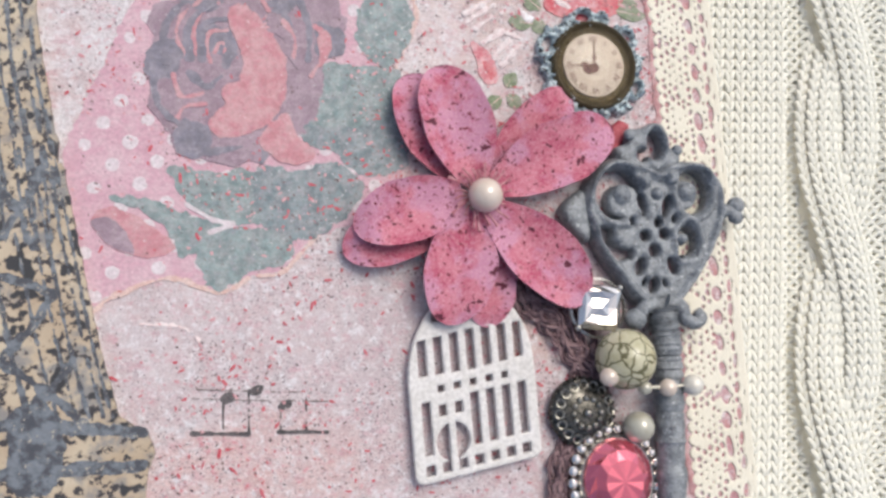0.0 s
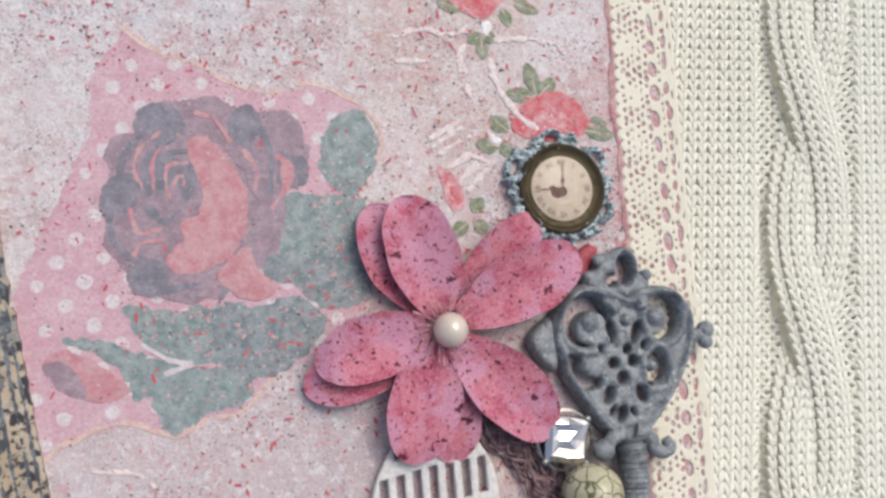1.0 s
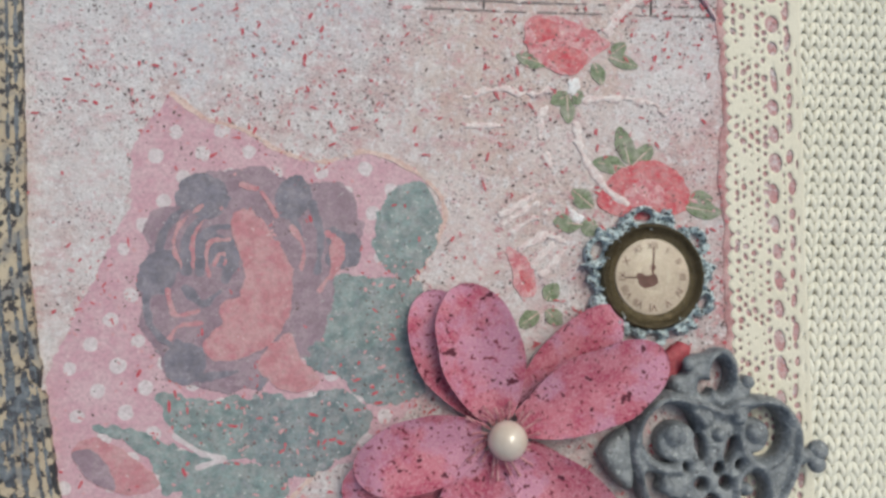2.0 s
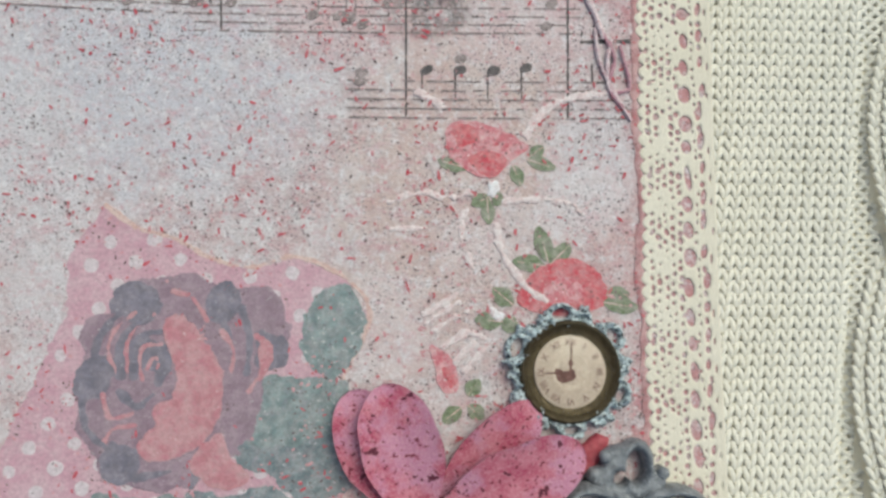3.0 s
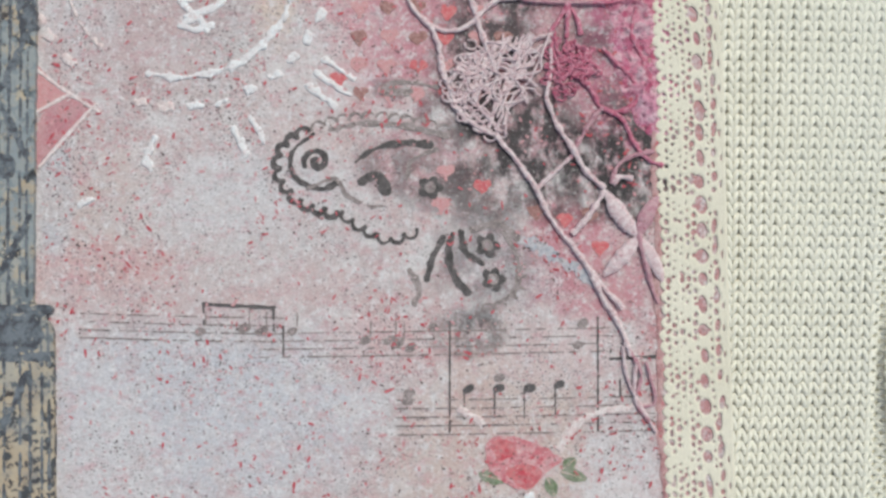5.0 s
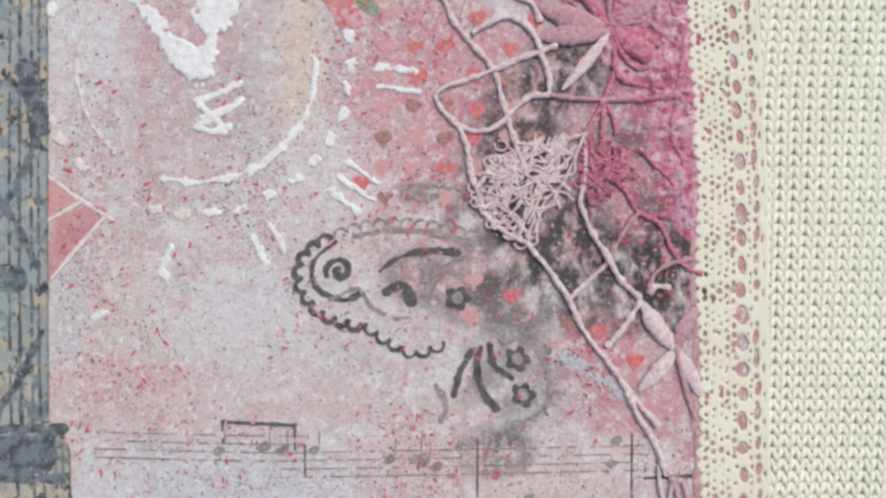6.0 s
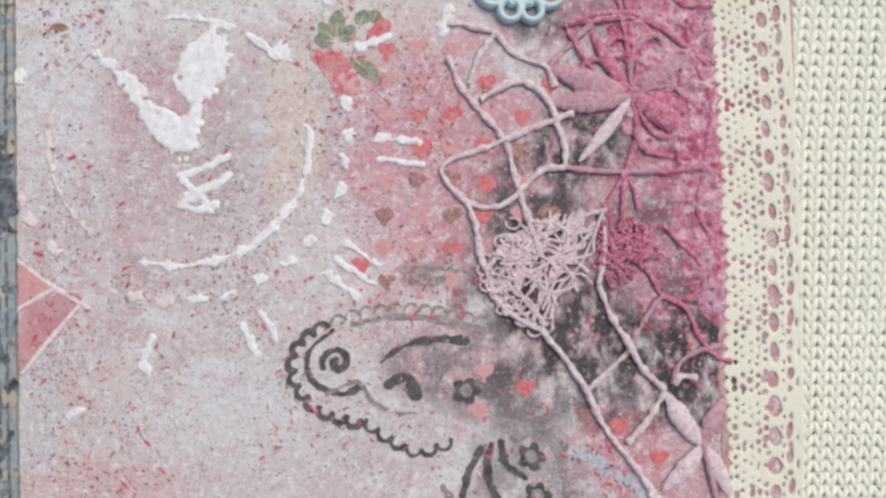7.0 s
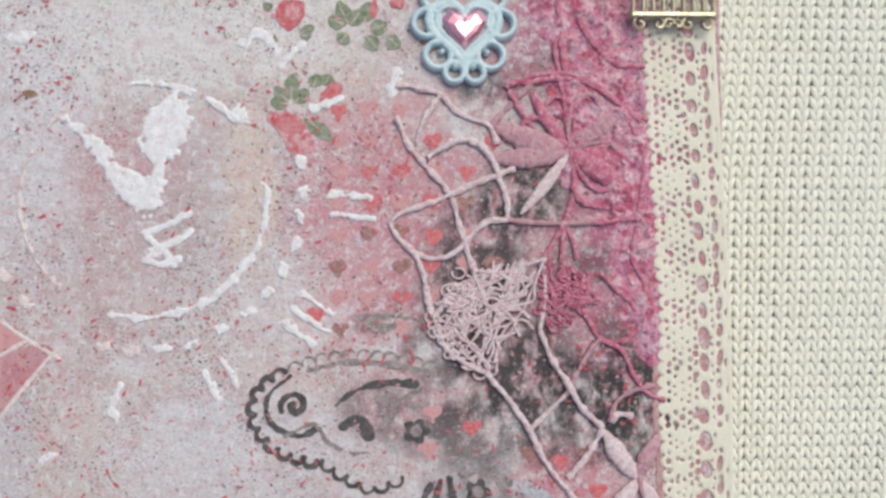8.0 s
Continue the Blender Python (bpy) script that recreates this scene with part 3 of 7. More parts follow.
tagged(make("torn_edge_strip", sheet(lambda x, y: d_path(x, y, strip, 0.65) + 0.6 * fnoise(x, y, 2.2, 9), (43, -48, 53, 218), 0.35, puffed(0.08, 0.12, 0.6, 0.05, 3), -0.3),
            mottled("dusky_rose_paper", (0.40, 0.17, 0.18), (0.56, 0.33, 0.33), 3.5, 0.4, (0.30, 0.12, 0.12), 0.4, wear=0.25)), "dusky rose torn paper strip along the lace", "paper strip")


# ---- glued paper prints ----
layer = 0


def patch(name, f, pts, z, mat, parent, label="", h=0.45, torn=0.2, rise=0.0, pad=1.5, seed=0):
    """A thin piece of printed paper or paint lying at height z, with a slightly torn rim."""
    global layer
    layer += 1
    z += 0.0011 * (layer % 37)
    p = np.array(pts, float)
    box = (p[:, 0].min() - pad, p[:, 1].min() - pad, p[:, 0].max() + pad, p[:, 1].max() + pad)
    g = lambda x, y: f(x, y) + torn * fnoise(x, y, 1.3, seed)
    top = flat(z) if not rise else puffed(z, rise * 0.6, rise * 1.6, rise * 0.3, seed)
    return part(name, sheet(g, box, h, top, -0.35), mat, parent, label)


def blob(name, pts, z, mat, parent, label="", **k):
    c = spline(pts, 6, True)
    return patch(name, lambda x, y: d_poly(x, y, c), c, z, mat, parent, label, **k)


def stroke(name, pts, w0, w1, z, mat, parent, label="", smooth=True, **k):
    c = spline(pts, 6) if smooth and len(pts) > 2 else np.array(pts, float)
    k.setdefault("pad", max(w0, w1) + 0.8)
    k.setdefault("h", max(0.09, min(0.4, min(w0, w1 + 0.2) * 0.8)))
    return patch(name, lambda x, y: d_path(x, y, c, w0, w1), c, z, mat, parent, label, **k)


worn = (0.60, 0.52, 0.53)
M_POLKA = mottled("polka_pink_paper", (0.56, 0.32, 0.39), (0.60, 0.39, 0.45), 5, 0.6, (0.68, 0.5, 0.55), 0.3, 0.6, third=(0.62, 0.42, 0.48), wear=0.2)
M_DOT = mottled("polka_white", (0.62, 0.53, 0.57), (0.68, 0.61, 0.64), 1.5, 0.5, wear=0.25)
M_MAUVE = mottled("rose_mauve", (0.25, 0.17, 0.22), (0.33, 0.235, 0.29), 3.4, 0.5, (0.45, 0.40, 0.42), 0.25, third=(0.38, 0.28, 0.33), wear=0.16)
M_MAUVE2 = mottled("rose_slate", (0.155, 0.145, 0.19), (0.22, 0.205, 0.26), 3.0, 0.5, (0.42, 0.40, 0.43), 0.25, third=(0.28, 0.26, 0.31), wear=0.16)
M_ROSE = mottled("rose_pink", (0.49, 0.20, 0.235), (0.54, 0.30, 0.325), 3.5, 0.5, (0.62, 0.45, 0.46), 0.3, third=(0.50, 0.19, 0.24), wear=0.16)
M_LEAF = mottled("leaf_teal", (0.155, 0.215, 0.22), (0.25, 0.32, 0.325), 2.6, 0.5, (0.5, 0.5, 0.5), 0.4, third=(0.23, 0.25, 0.29), wear=0.3)
M_LEAF2 = mottled("leaf_slate", (0.135, 0.18, 0.20), (0.22, 0.275, 0.295), 2.6, 0.5, (0.48, 0.48, 0.5), 0.4, third=(0.30, 0.29, 0.34), wear=0.3)
M_SEAM = mottled("torn_paper_rim", (0.60, 0.40, 0.36), (0.68, 0.52, 0.48), 1.5, 0.4)
M_RED = mottled("small_rose_red", (0.55, 0.05, 0.08), (0.60, 0.16, 0.18), 2.2, 0.4, (0.68, 0.5, 0.48), 0.3, third=(0.45, 0.06, 0.09), wear=0.35)
M_RED2 = mottled("small_rose_pink", (0.56, 0.14, 0.18), (0.66, 0.36, 0.38), 2.0, 0.4, (0.74, 0.58, 0.57), 0.45, third=(0.50, 0.08, 0.12), wear=0.25)
M_GREEN = mottled("small_leaf_green", (0.111, 0.162, 0.076), (0.221, 0.272, 0.162), 1.2, 0.4, (0.6, 0.56, 0.5), 0.35, wear=0.35)
M_INK = mottled("black_print", (0.035, 0.032, 0.036), (0.09, 0.08, 0.085), 1.4, 0.3, (0.5, 0.42, 0.42), 0.35, wear=0.12)
M_FADED = mottled("faded_print", (0.165, 0.135, 0.135), (0.285, 0.232, 0.232), 1.6, 0.3, (0.6, 0.5, 0.5), 0.6, wear=0.3)
M_PASTE = mottled("white_paste", (0.76, 0.72, 0.74), (0.83, 0.82, 0.85), 1.6, 0.3, (0.64, 0.50, 0.52), 0.45, 0.5, relief=0.14, third=(0.70, 0.56, 0.57))
M_PINKPASTE = mottled("pinkish_paste", (0.70, 0.56, 0.56), (0.77, 0.69, 0.69), 1.2, 0.3, (0.58, 0.38, 0.40), 0.5, 0.5, relief=0.14)

polka = thing("polka_dot_paper", "torn pink paper with white polka dots glued flat", "paper", (-40, 40, 0))
polka_rim = [(-42.7, 64.8), (-38, 61.3), (-31.1, 59.1), (-25.5, 56), (-18.9, 54.5), (-11.4, 56.3), (-2.9, 52.5), (0.8, 46.2)] + [(-3.6, 36), (-3, 17.2), (-11.2, 7.6), (-19.2, 5.5), (-25.3, -0.6), (-30, -1.2), (-36.2, -3.7), (-43.8, -0.9), (-52.7, -3.6), (-56.8, -5.5), (-58.7, 8.2), (-60.2, 20.5)] + [(-53.4, 35.4), (-48.1, 47.7), (-48.7, 55.7)]
patch("sheet", lambda x, y: d_poly(x, y, polka_rim), polka_rim, 0.02, M_POLKA, polka, h=0.6, torn=0.8)
stroke("torn_rim", polka_rim[:9], 0.35, 0.35, 0.11, M_SEAM, polka, h=0.3, torn=0.5)
stroke("torn_rim", polka_rim[11:19], 0.4, 0.35, 0.11, M_SEAM, polka, h=0.3, torn=0.5)
(d0, d1, d2), spots = [(-56.6, 21.6), (-53.7, 25.4), (-52.4, 18.3)], 0
for i in range(-14, 22):
    for j in range(-14, 18):
        c = (d0[0] + i * (d1[0] - d0[0]) + j * (d2[0] - d0[0]), d0[1] + i * (d1[1] - d0[1]) + j * (d2[1] - d0[1]))
        if d_poly(np.array([c[0]]), np.array([c[1]]), polka_rim)[0] < -0.9:
            g = 0.15 * vnoise(np.array([i]), np.array([j]), 0.7, 3)[0]
            part("dot", sheet(lambda x, y: d_disc(x, y, *c, 1.15 + g) + 0.25 * fnoise(x, y, 0.8, i), (c[0] - 1.8, c[1] - 1.8, c[0] + 1.8, c[1] + 1.8), 0.3, flat(0.066), -0.3), M_DOT, polka)

rose = thing("rose_print", "faded mauve and pink rose paper cutout with teal leaves", "paper rose", (-30, 35, 0))
for pts, m in (([(-14, 34.7), (-4.7, 35.9), (-1.9, 24.4), (-3, 17.2), (-10.8, 16), (-15.6, 20.3), (-21, 21.8), (-20.2, 28.9)], M_LEAF2),
               ([(-43.5, 18.1), (-36, 16.6), (-29.4, 17.3), (-24.3, 13.8), (-24.9, 8.4), (-32.6, 7.6), (-39.4, 10.4)], M_LEAF),
               ([(-29.4, 17.3), (-21.7, 17.3), (-14.7, 18), (-10.4, 13.6), (-14.1, 8.6), (-19.2, 5.3), (-24.1, 4.9), (-28.8, 8)], M_LEAF2),
               ([(-39.6, 3), (-32.6, 7.4), (-24.1, 5.6), (-24.4, 1), (-31, -0.4), (-36.2, -3.5)], M_LEAF),
               ([(-53.3, 12.6), (-47.1, 12.7), (-40.8, 9.9), (-33.3, 7.7), (-37.8, 3.9), (-41.7, 2.3), (-44.5, 7.7), (-48.5, 10.6)], M_LEAF),
               ([(-3.6, 52), (0.2, 46.2), (-2.6, 37.7), (-6.7, 35.6), (-10.4, 41.4), (-9.3, 48.4)], M_LEAF),
               ([(-17.8, 35.8), (-9.4, 36), (-2.8, 34.8), (-5.5, 27.3), (-13.9, 24.7), (-21.3, 26.7)], M_LEAF)):
    blob("leaf", pts, 0.11, m, rose, torn=0.9)
blob("bud", [(-55.9, 8.6), (-52.8, 11.3), (-47, 8.4), (-42.6, 4), (-48.2, 2.5), (-52.5, 4.5)], 0.16, M_ROSE, rose, "faded red rosebud", torn=0.5)
blob("bud_petal", [(-55.9, 8.6), (-53.1, 9.5), (-50.6, 7.1), (-49.1, 3.1), (-52.7, 4.7)], 0.19, M_MAUVE, rose, torn=0.4)
blob("bloom", [(-37.8, 51.5), (-30.1, 52.8), (-21.7, 51.1), (-14.7, 50.3), (-12.7, 43.5), (-16.8, 35.9), (-18.6, 26.6), (-26.7, 19.4), (-34.8, 18.7), (-41.6, 20.7), (-45.6, 28), (-46.1, 35.4), (-45.3, 42.7), (-41.8, 47.4)], 0.13, M_MAUVE, rose, torn=1.2)
for k, (c, r, m) in enumerate(zip([(-37.7, 48.3), (-29.5, 50.1), (-23.3, 48.7), (-17, 47.3), (-16, 40.6), (-42.1, 43.6), (-43.3, 36.3), (-43.1, 29.4), (-39.4, 22.5), (-33.1, 21), (-36.2, 39), (-37.8, 33.4), (-20.6, 40.7)],
        (42, 40, 36, 42, 36, 42, 40, 38, 36, 36, 46, 50, 34), (1, 0, 1, 0, 1, 0, 1, 0, 1, 0, 1, 0, 0))):
    r = r * 0.098
    box = [(c[0] - r * 1.3, c[1] - r * 1.3), (c[0] + r * 1.3, c[1] + r * 1.3)]
    patch("petal", lambda x, y: d_disc(x, y, *c, r, r * 0.86, k * 37), box, 0.17 + 0.004 * k, (M_MAUVE, M_MAUVE2)[m], rose, torn=0.7, seed=k)
for pts in ([(-32.9, 45.4), (-31.1, 46.7), (-28.3, 45.1), (-25.9, 42.0), (-23.4, 37.1), (-23.6, 31.0), (-25.6, 26.7), (-29.1, 23.8), (-34.5, 23.0), (-36.9, 25.1), (-34.0, 28.7), (-34.4, 31.7), (-31.1, 33.5), (-30.9, 38.4), (-32.5, 42.1)],
            [(-25.6, 26.1), (-23.2, 27.3), (-22.0, 23.6), (-18.3, 19.9), (-22.5, 17.9), (-26.1, 19.5), (-28.5, 22.6)], [(-17.5, 43.0), (-15.2, 41.5), (-15.6, 38.0), (-17.6, 35.5), (-17.4, 39.5)]):
    blob("petal", pts, 0.25, M_ROSE, rose, "pale red petal", torn=0.5)
blob("petal_fold", [(-25.0, 42.5), (-22.4, 42.0), (-20.6, 38.5), (-21.2, 35.4), (-22.8, 37.0), (-23.6, 40.0)], 0.262, M_MAUVE, rose, torn=0.6)
for m, w, curves in ((M_MAUVE2, 0.75, ([(-43.4, 36.0), (-43.6, 41.5), (-41.0, 45.8), (-37.2, 48.3)], [(-39.6, 36.6), (-40.0, 41.0), (-38.3, 44.4), (-35.0, 46.4)], [(-37.3, 36.6), (-37.7, 40.6), (-36.3, 43.3), (-33.4, 43.9)], [(-33.6, 35.5), (-32.3, 38.6), (-33.0, 40.6), (-35.4, 39.9)],
                                   [(-44.8, 34.9), (-45.6, 31.3), (-44.4, 27.7), (-41.6, 25.2)], [(-39.6, 34.0), (-37.0, 31.8), (-34.4, 33.6)], [(-20.4, 47.6), (-19.0, 43.0), (-19.4, 37.0)], [(-24.2, 49.0), (-23.2, 45.0), (-22.2, 42.8)], [(-41.5, 22.0), (-37.0, 20.4), (-31.5, 21.2)], [(-27.2, 20.6), (-28.0, 18.6)])),
                     (M_ROSE, 0.42, ([(-40.1, 37.3), (-41.7, 40.9), (-40.3, 44.6), (-37.4, 47.0)], [(-38.4, 37.8), (-38.8, 41.5), (-37.3, 44.8), (-34.4, 46.7)], [(-36.2, 36.0), (-36.9, 39.0), (-35.8, 41.5), (-33.1, 41.8)], [(-31.5, 50.4), (-28.4, 49.4), (-25.9, 45.7)], [(-35.4, 37.8), (-34.5, 39.6), (-33.6, 38.7), (-34.5, 37.2)],
                                     [(-42.2, 25.8), (-40.5, 28.2), (-37.0, 28.7)], [(-18.0, 43.2), (-15.8, 40.1), (-17.0, 37.0), (-19.1, 33.9)], [(-23.5, 43.9), (-21.6, 40.7), (-21.9, 37.1)], [(-42.4, 33.7), (-41.1, 30.0), (-37.6, 30.6)]))):
    for pts in curves:
        stroke("petal_vein", pts, w, w * 0.5, 0.275 if m is M_MAUVE2 else 0.3, m, rose, torn=0.4, h=0.25)
for pts in ([(-40.8, 11.4), (-36.7, 8.8), (-33.3, 7.9)], [(-37.2, 6.5), (-33.3, 7.8)]):
    stroke("stem", pts, 0.35, 0.5, 0.2, M_DOT, rose, h=0.2)


# ---- small printed rose sprigs ----
def sprig(label, blooms, leaves, at):
    ob = thing("rose_sprig_print", label, "printed rose", (*at, 0), "small rose sprigs on the cover")
    for k, (pts, m) in enumerate(blooms):
        blob("bloom", pts, 0.08 + 0.02 * k, m, ob, torn=0.4, h=0.3, seed=k)
    for k, (a, b, w) in enumerate(leaves):
        a, b = np.array(a), np.array(b)
        d = b - a
        n = np.array([-d[1], d[0]]) / np.hypot(*d) * w
        blob("leaf", [a, a + 0.35 * d + n, a + 0.75 * d + n * 0.8, b, a + 0.75 * d - n * 0.8, a + 0.35 * d - n], 0.07, M_GREEN, ob, torn=0.25, h=0.25, seed=k)
        stroke("leaf_vein", [a, b], 0.1, 0.04, 0.10, M_SEAM, ob, h=0.12, torn=0.05)
    return ob


def pairs(pts, w):
    return [(pts[i], pts[i + 1], w) for i in range(0, len(pts), 2)]


sprig("small printed red rose with green leaves above the clock charm",
      [([(26.4, 50), (29.9, 54.5), (35.9, 56), (41, 53), (41.4, 48), (33.3, 46.1), (27.3, 47.6)], M_RED), ([(30.9, 50.5), (33.9, 53), (37.4, 51.5), (36.9, 48.5), (32.3, 48.3)], M_RED2),
       ([(34.4, 55), (39.5, 54), (40.4, 50), (37.9, 52)], M_RED)],
      pairs([(31.6, 55.5), (30, 61.7), (31.9, 55), (35.7, 58.7), (31.2, 54.8), (25.2, 55.7), (25.4, 48.1), (21.9, 51), (23.6, 45.2), (18.6, 45.7), (41.4, 48.5), (47.5, 47.5), (41.9, 49.8), (46, 49.8), (25.3, 46.1), (24.3, 43.2)], 1.5), [(33.4, 52)][0])
sprig("small printed pink rose with green leaves below the music notes",
      [([(14.6, 79.5), (20.6, 79.6), (28.1, 75.9), (25.6, 73.3), (21.6, 70), (17.6, 71.2), (14.1, 75.2)], M_RED2), ([(17.6, 73.2), (20.6, 74.8), (24.6, 73.3), (21.6, 70)], M_RED), ([(15.1, 79.2), (18.6, 79.2), (19.6, 76.7), (16.1, 75.5)], M_RED)],
      pairs([(28.1, 73.4), (33.1, 71.9), (25.6, 72.3), (27, 68.6), (17.6, 71.7), (12.4, 73.1), (21, 66.3), (21.3, 62), (21.5, 66.8), (18.3, 65.3), (22, 67), (23.7, 65.8), (28.6, 73.9), (31.1, 75.7)], 1.2), [(21.6, 75.8)][0])
sprig("faded printed rose partly under white paste beside the flower",
      [([(11.1, 41.4), (15, 38.5), (15.7, 33.7), (13, 33.7), (11.8, 37.5)], M_RED2), ([(13.1, 37.5), (15.5, 36.1), (14.5, 33.7)], M_RED)], pairs([(17.4, 32.7), (19.4, 35.5), (17.4, 31.2), (20.3, 28.8), (16.4, 30.8), (13, 28.4)], 1.4), [(13.5, 37.5)][0])
sprig("small printed red rose with green leaves beside the stencilled clock",
      [([(-24.2, 185.5), (-19.1, 186.1), (-16, 181.9), (-15.8, 178.8), (-19.6, 178.7), (-21.1, 181.9)], M_RED2), ([(-23.2, 185), (-19.6, 185.6), (-17.5, 182.4), (-21.1, 182.4)], M_RED), ([(-13.9, 189.8), (-11.8, 191.9), (-10, 191.2), (-11.3, 188.8), (-14.4, 188.2)], M_RED)],
      pairs([(-19.6, 188.7), (-19.3, 193.3), (-20.1, 188.2), (-22.7, 190.8), (-19.1, 188), (-16.2, 190.3), (-20.1, 187.7), (-23.4, 188.2), (-15.5, 190.9), (-14.7, 193.3), (-13.4, 191.4), (-12.4, 193.3), (-17.5, 185.1), (-16.5, 181.9), (-16.2, 184.5), (-11.8, 180.9)], 1.3), [(-19.1, 186.1)][0])
sprig("small printed red rosebud with green leaves",
      [([(-22.4, 205.1), (-20.7, 207.2), (-17.6, 206.8), (-17.3, 204.1), (-19.6, 201.7), (-21.7, 202.4)], M_RED), ([(-20.7, 206.2), (-18.1, 205.7), (-18.6, 203.5), (-20.4, 204.1)], M_RED2)], pairs([(-18.1, 200.9), (-15.4, 202.2), (-18.1, 200.7), (-15.8, 200.3), (-22.7, 200.8), (-23.8, 198.9), (-23.3, 205.1), (-24.5, 206.7)], 1.0), [(-20.2, 204.1)][0])
sprig("printed green leaves and red bud beside the heart charm",
      [([(-5, 206.9), (-3.7, 207.5), (-3.7, 204.3), (-5, 203.7)], M_RED), ([(-1.3, 207.5), (1.3, 207.6), (0.8, 205.9), (-1.1, 206.2)], M_RED)],
      pairs([(-9.2, 203.1), (-11, 206.9), (-9.5, 202.6), (-12.9, 203.9), (-8.7, 202.6), (-6.6, 205.5), (-6.1, 203.2), (-5.3, 206.9), (-5, 201.6), (-1.9, 203), (-5.6, 200.5), (-3.7, 198.1), (-1.9, 200.6), (0.5, 198.5), (-9.2, 201), (-10.8, 199.1)], 1.4), [(-7.7, 202.6)][0])

# ---- printed music ----
music = thing("music_print", "faded printed staves with black music notes on the paper", "sheet music", (*[(22.7, 92)][0], 0))


def staff(x0, y0, x1, y1, gap, t, mat, n=5):
    for k in range(n):
        stroke("staff_line", [(x0, y0 - k * gap), ((x0 + x1) / 2, (y0 + y1) / 2 - k * gap - 0.1), (x1, y1 - k * gap)], 0.11, 0.11, 0.05, mat, music, h=0.16, torn=0.12, seed=k)


def note(p, stem, mat, dx=0.0):
    r = 1.15
    patch("note_head", lambda x, y: d_disc(x, y, p[0], p[1], r, r * 0.72, 20), [p], 0.06, mat, music, h=0.25, torn=0.3, pad=2.2)
    if stem:
        stroke("note_stem", [(p[0] + dx, p[1]), (p[0] + dx, p[1] + stem)], 0.14, 0.14, 0.055, mat, music, h=0.15, torn=0.1, smooth=False)


(a0, a1), (b0, b1), (c0, c1), (e0, e1) = [(-3, 86.8), (48.8, 87.5)], [(-29, 99.3), (38.1, 100.6)], [(-62.2, 103), (-24.5, 102.2)], [(-40.7, -19.5), (-18.4, -21.6)]
staff(*a0, *a1, 1.62, 0, M_FADED)
staff(*b0, *b1, 1.5, 0, M_FADED, 4)
staff(*c0, *c1, 1.5, 0, M_FADED, 4)
staff(*e0, *e1, 1.5, 0, M_FADED, 2)
for p in [(10.7, 88.9), (16.5, 89.1), (22.2, 88.9), (28.2, 89.7)]:
    note(p, -5.6, M_INK, -0.9)
for p in [(16.5, 91), (-0.6, 88.1), (-0.9, 86.8), (-0.5, 96.7), (-9.1, 98.1), (-4.3, 98.1), (3.8, 100.5), (32.8, 101.5), (31.9, 97.3)]:
    note(p, 0, M_FADED)
for p in [(-40, 99.7), (-31.9, 100.3), (-28.7, 99.8), (-2.6, 97.8), (-4.2, 98.1), (-9, 98.1), (-22.9, 99.8)]:
    note(p, 3.5, M_FADED, 0.9)
for p in [(-35, -21.3), (-30.2, -20.3), (-25.8, -23.2)]:
    note(p, 0, M_INK)
for a, b in zip([(7, 101.7), (35.8, 102.6), (-24.6, 100.6), (40, 90.6)], [(7, 80.8), (35.5, 80.9), (-24.5, 95.1), (40, 87.3)]):
    stroke("bar_line", [a, b], 0.16, 0.16, 0.06, M_INK, music, h=0.18, torn=0.12, smooth=False)
for a, b, w in ((*[(38.2, 94.6), (48.6, 95.1)], 0.35), (*[(38.3, 96.5), (38.2, 94.6)], 0.15), (*[(-39.6, 104.8), (-26.5, 104.2)], 0.35), (*[(-40.9, -26.7), (-31.9, -27.5)], 0.35), (*[(-27, -27.6), (-18.7, -28.3)], 0.35),
                (*[(-35.8, -21.3), (-35.9, -26.8)], 0.14), (*[(-31.6, -20.2), (-31.8, -27.2)], 0.14), (*[(-26.4, -22.9), (-26.6, -27.6)], 0.14), (*[(-22.1, -21.8), (-22.3, -28)], 0.14), (*[(-39.6, 104.4), (-39.4, 100.2)], 0.14), (*[(-26.5, 104.2), (-26.4, 99.8)], 0.14)):
    stroke("beam", [a, b], w, w, 0.065, M_INK, music, h=0.16, torn=0.2, smooth=False)


# ---- Eiffel tower die-cut ----
def tower_paint():
    n = Nodes("speckled_kraft", 0.6, 0.0, 0.3)
    c = n.mix(n.ramp(n.noise(8, 5, 0.6), 0.35, 0.65), (0.40, 0.31, 0.22), (0.50, 0.42, 0.32))
    c = n.mix(n.ramp(n.noise(4, 4, 0.6, (3, 1, 1)), 0.50, 0.64, 0, 0.75), c, (0.17, 0.18, 0.20))
    c = n.mix(n.ramp(n.noise(1.5, 4, 0.6, (4, 4, 1)), 0.53, 0.58), c, (0.05, 0.045, 0.05))
    c = n.mix(n.ramp(n.noise(4.2, 2, 0.5, (8, 8, 8)), 0.60, 0.63), c, (0.04, 0.04, 0.045))
    sep = n.add("ShaderNodeSeparateXYZ")
    n.link(n.tc, sep.inputs[0])
    upper = n.ramp(n.math("ADD", sep.outputs[1], n.math("MULTIPLY", n.noise(20, 4, 0.6, (3, 9, 1)), 0.06)), 0.10, 0.14, 0, 0.8)
    c = n.mix(n.math("MULTIPLY", upper, n.ramp(n.noise(3.2, 5, 0.7, (1, 4, 7)), 0.40, 0.52)), c, (0.27, 0.31, 0.34))
    n.color(c)
    n.bump(n.noise(1.2, 4, 0.6), 0.1)
    return n.mat


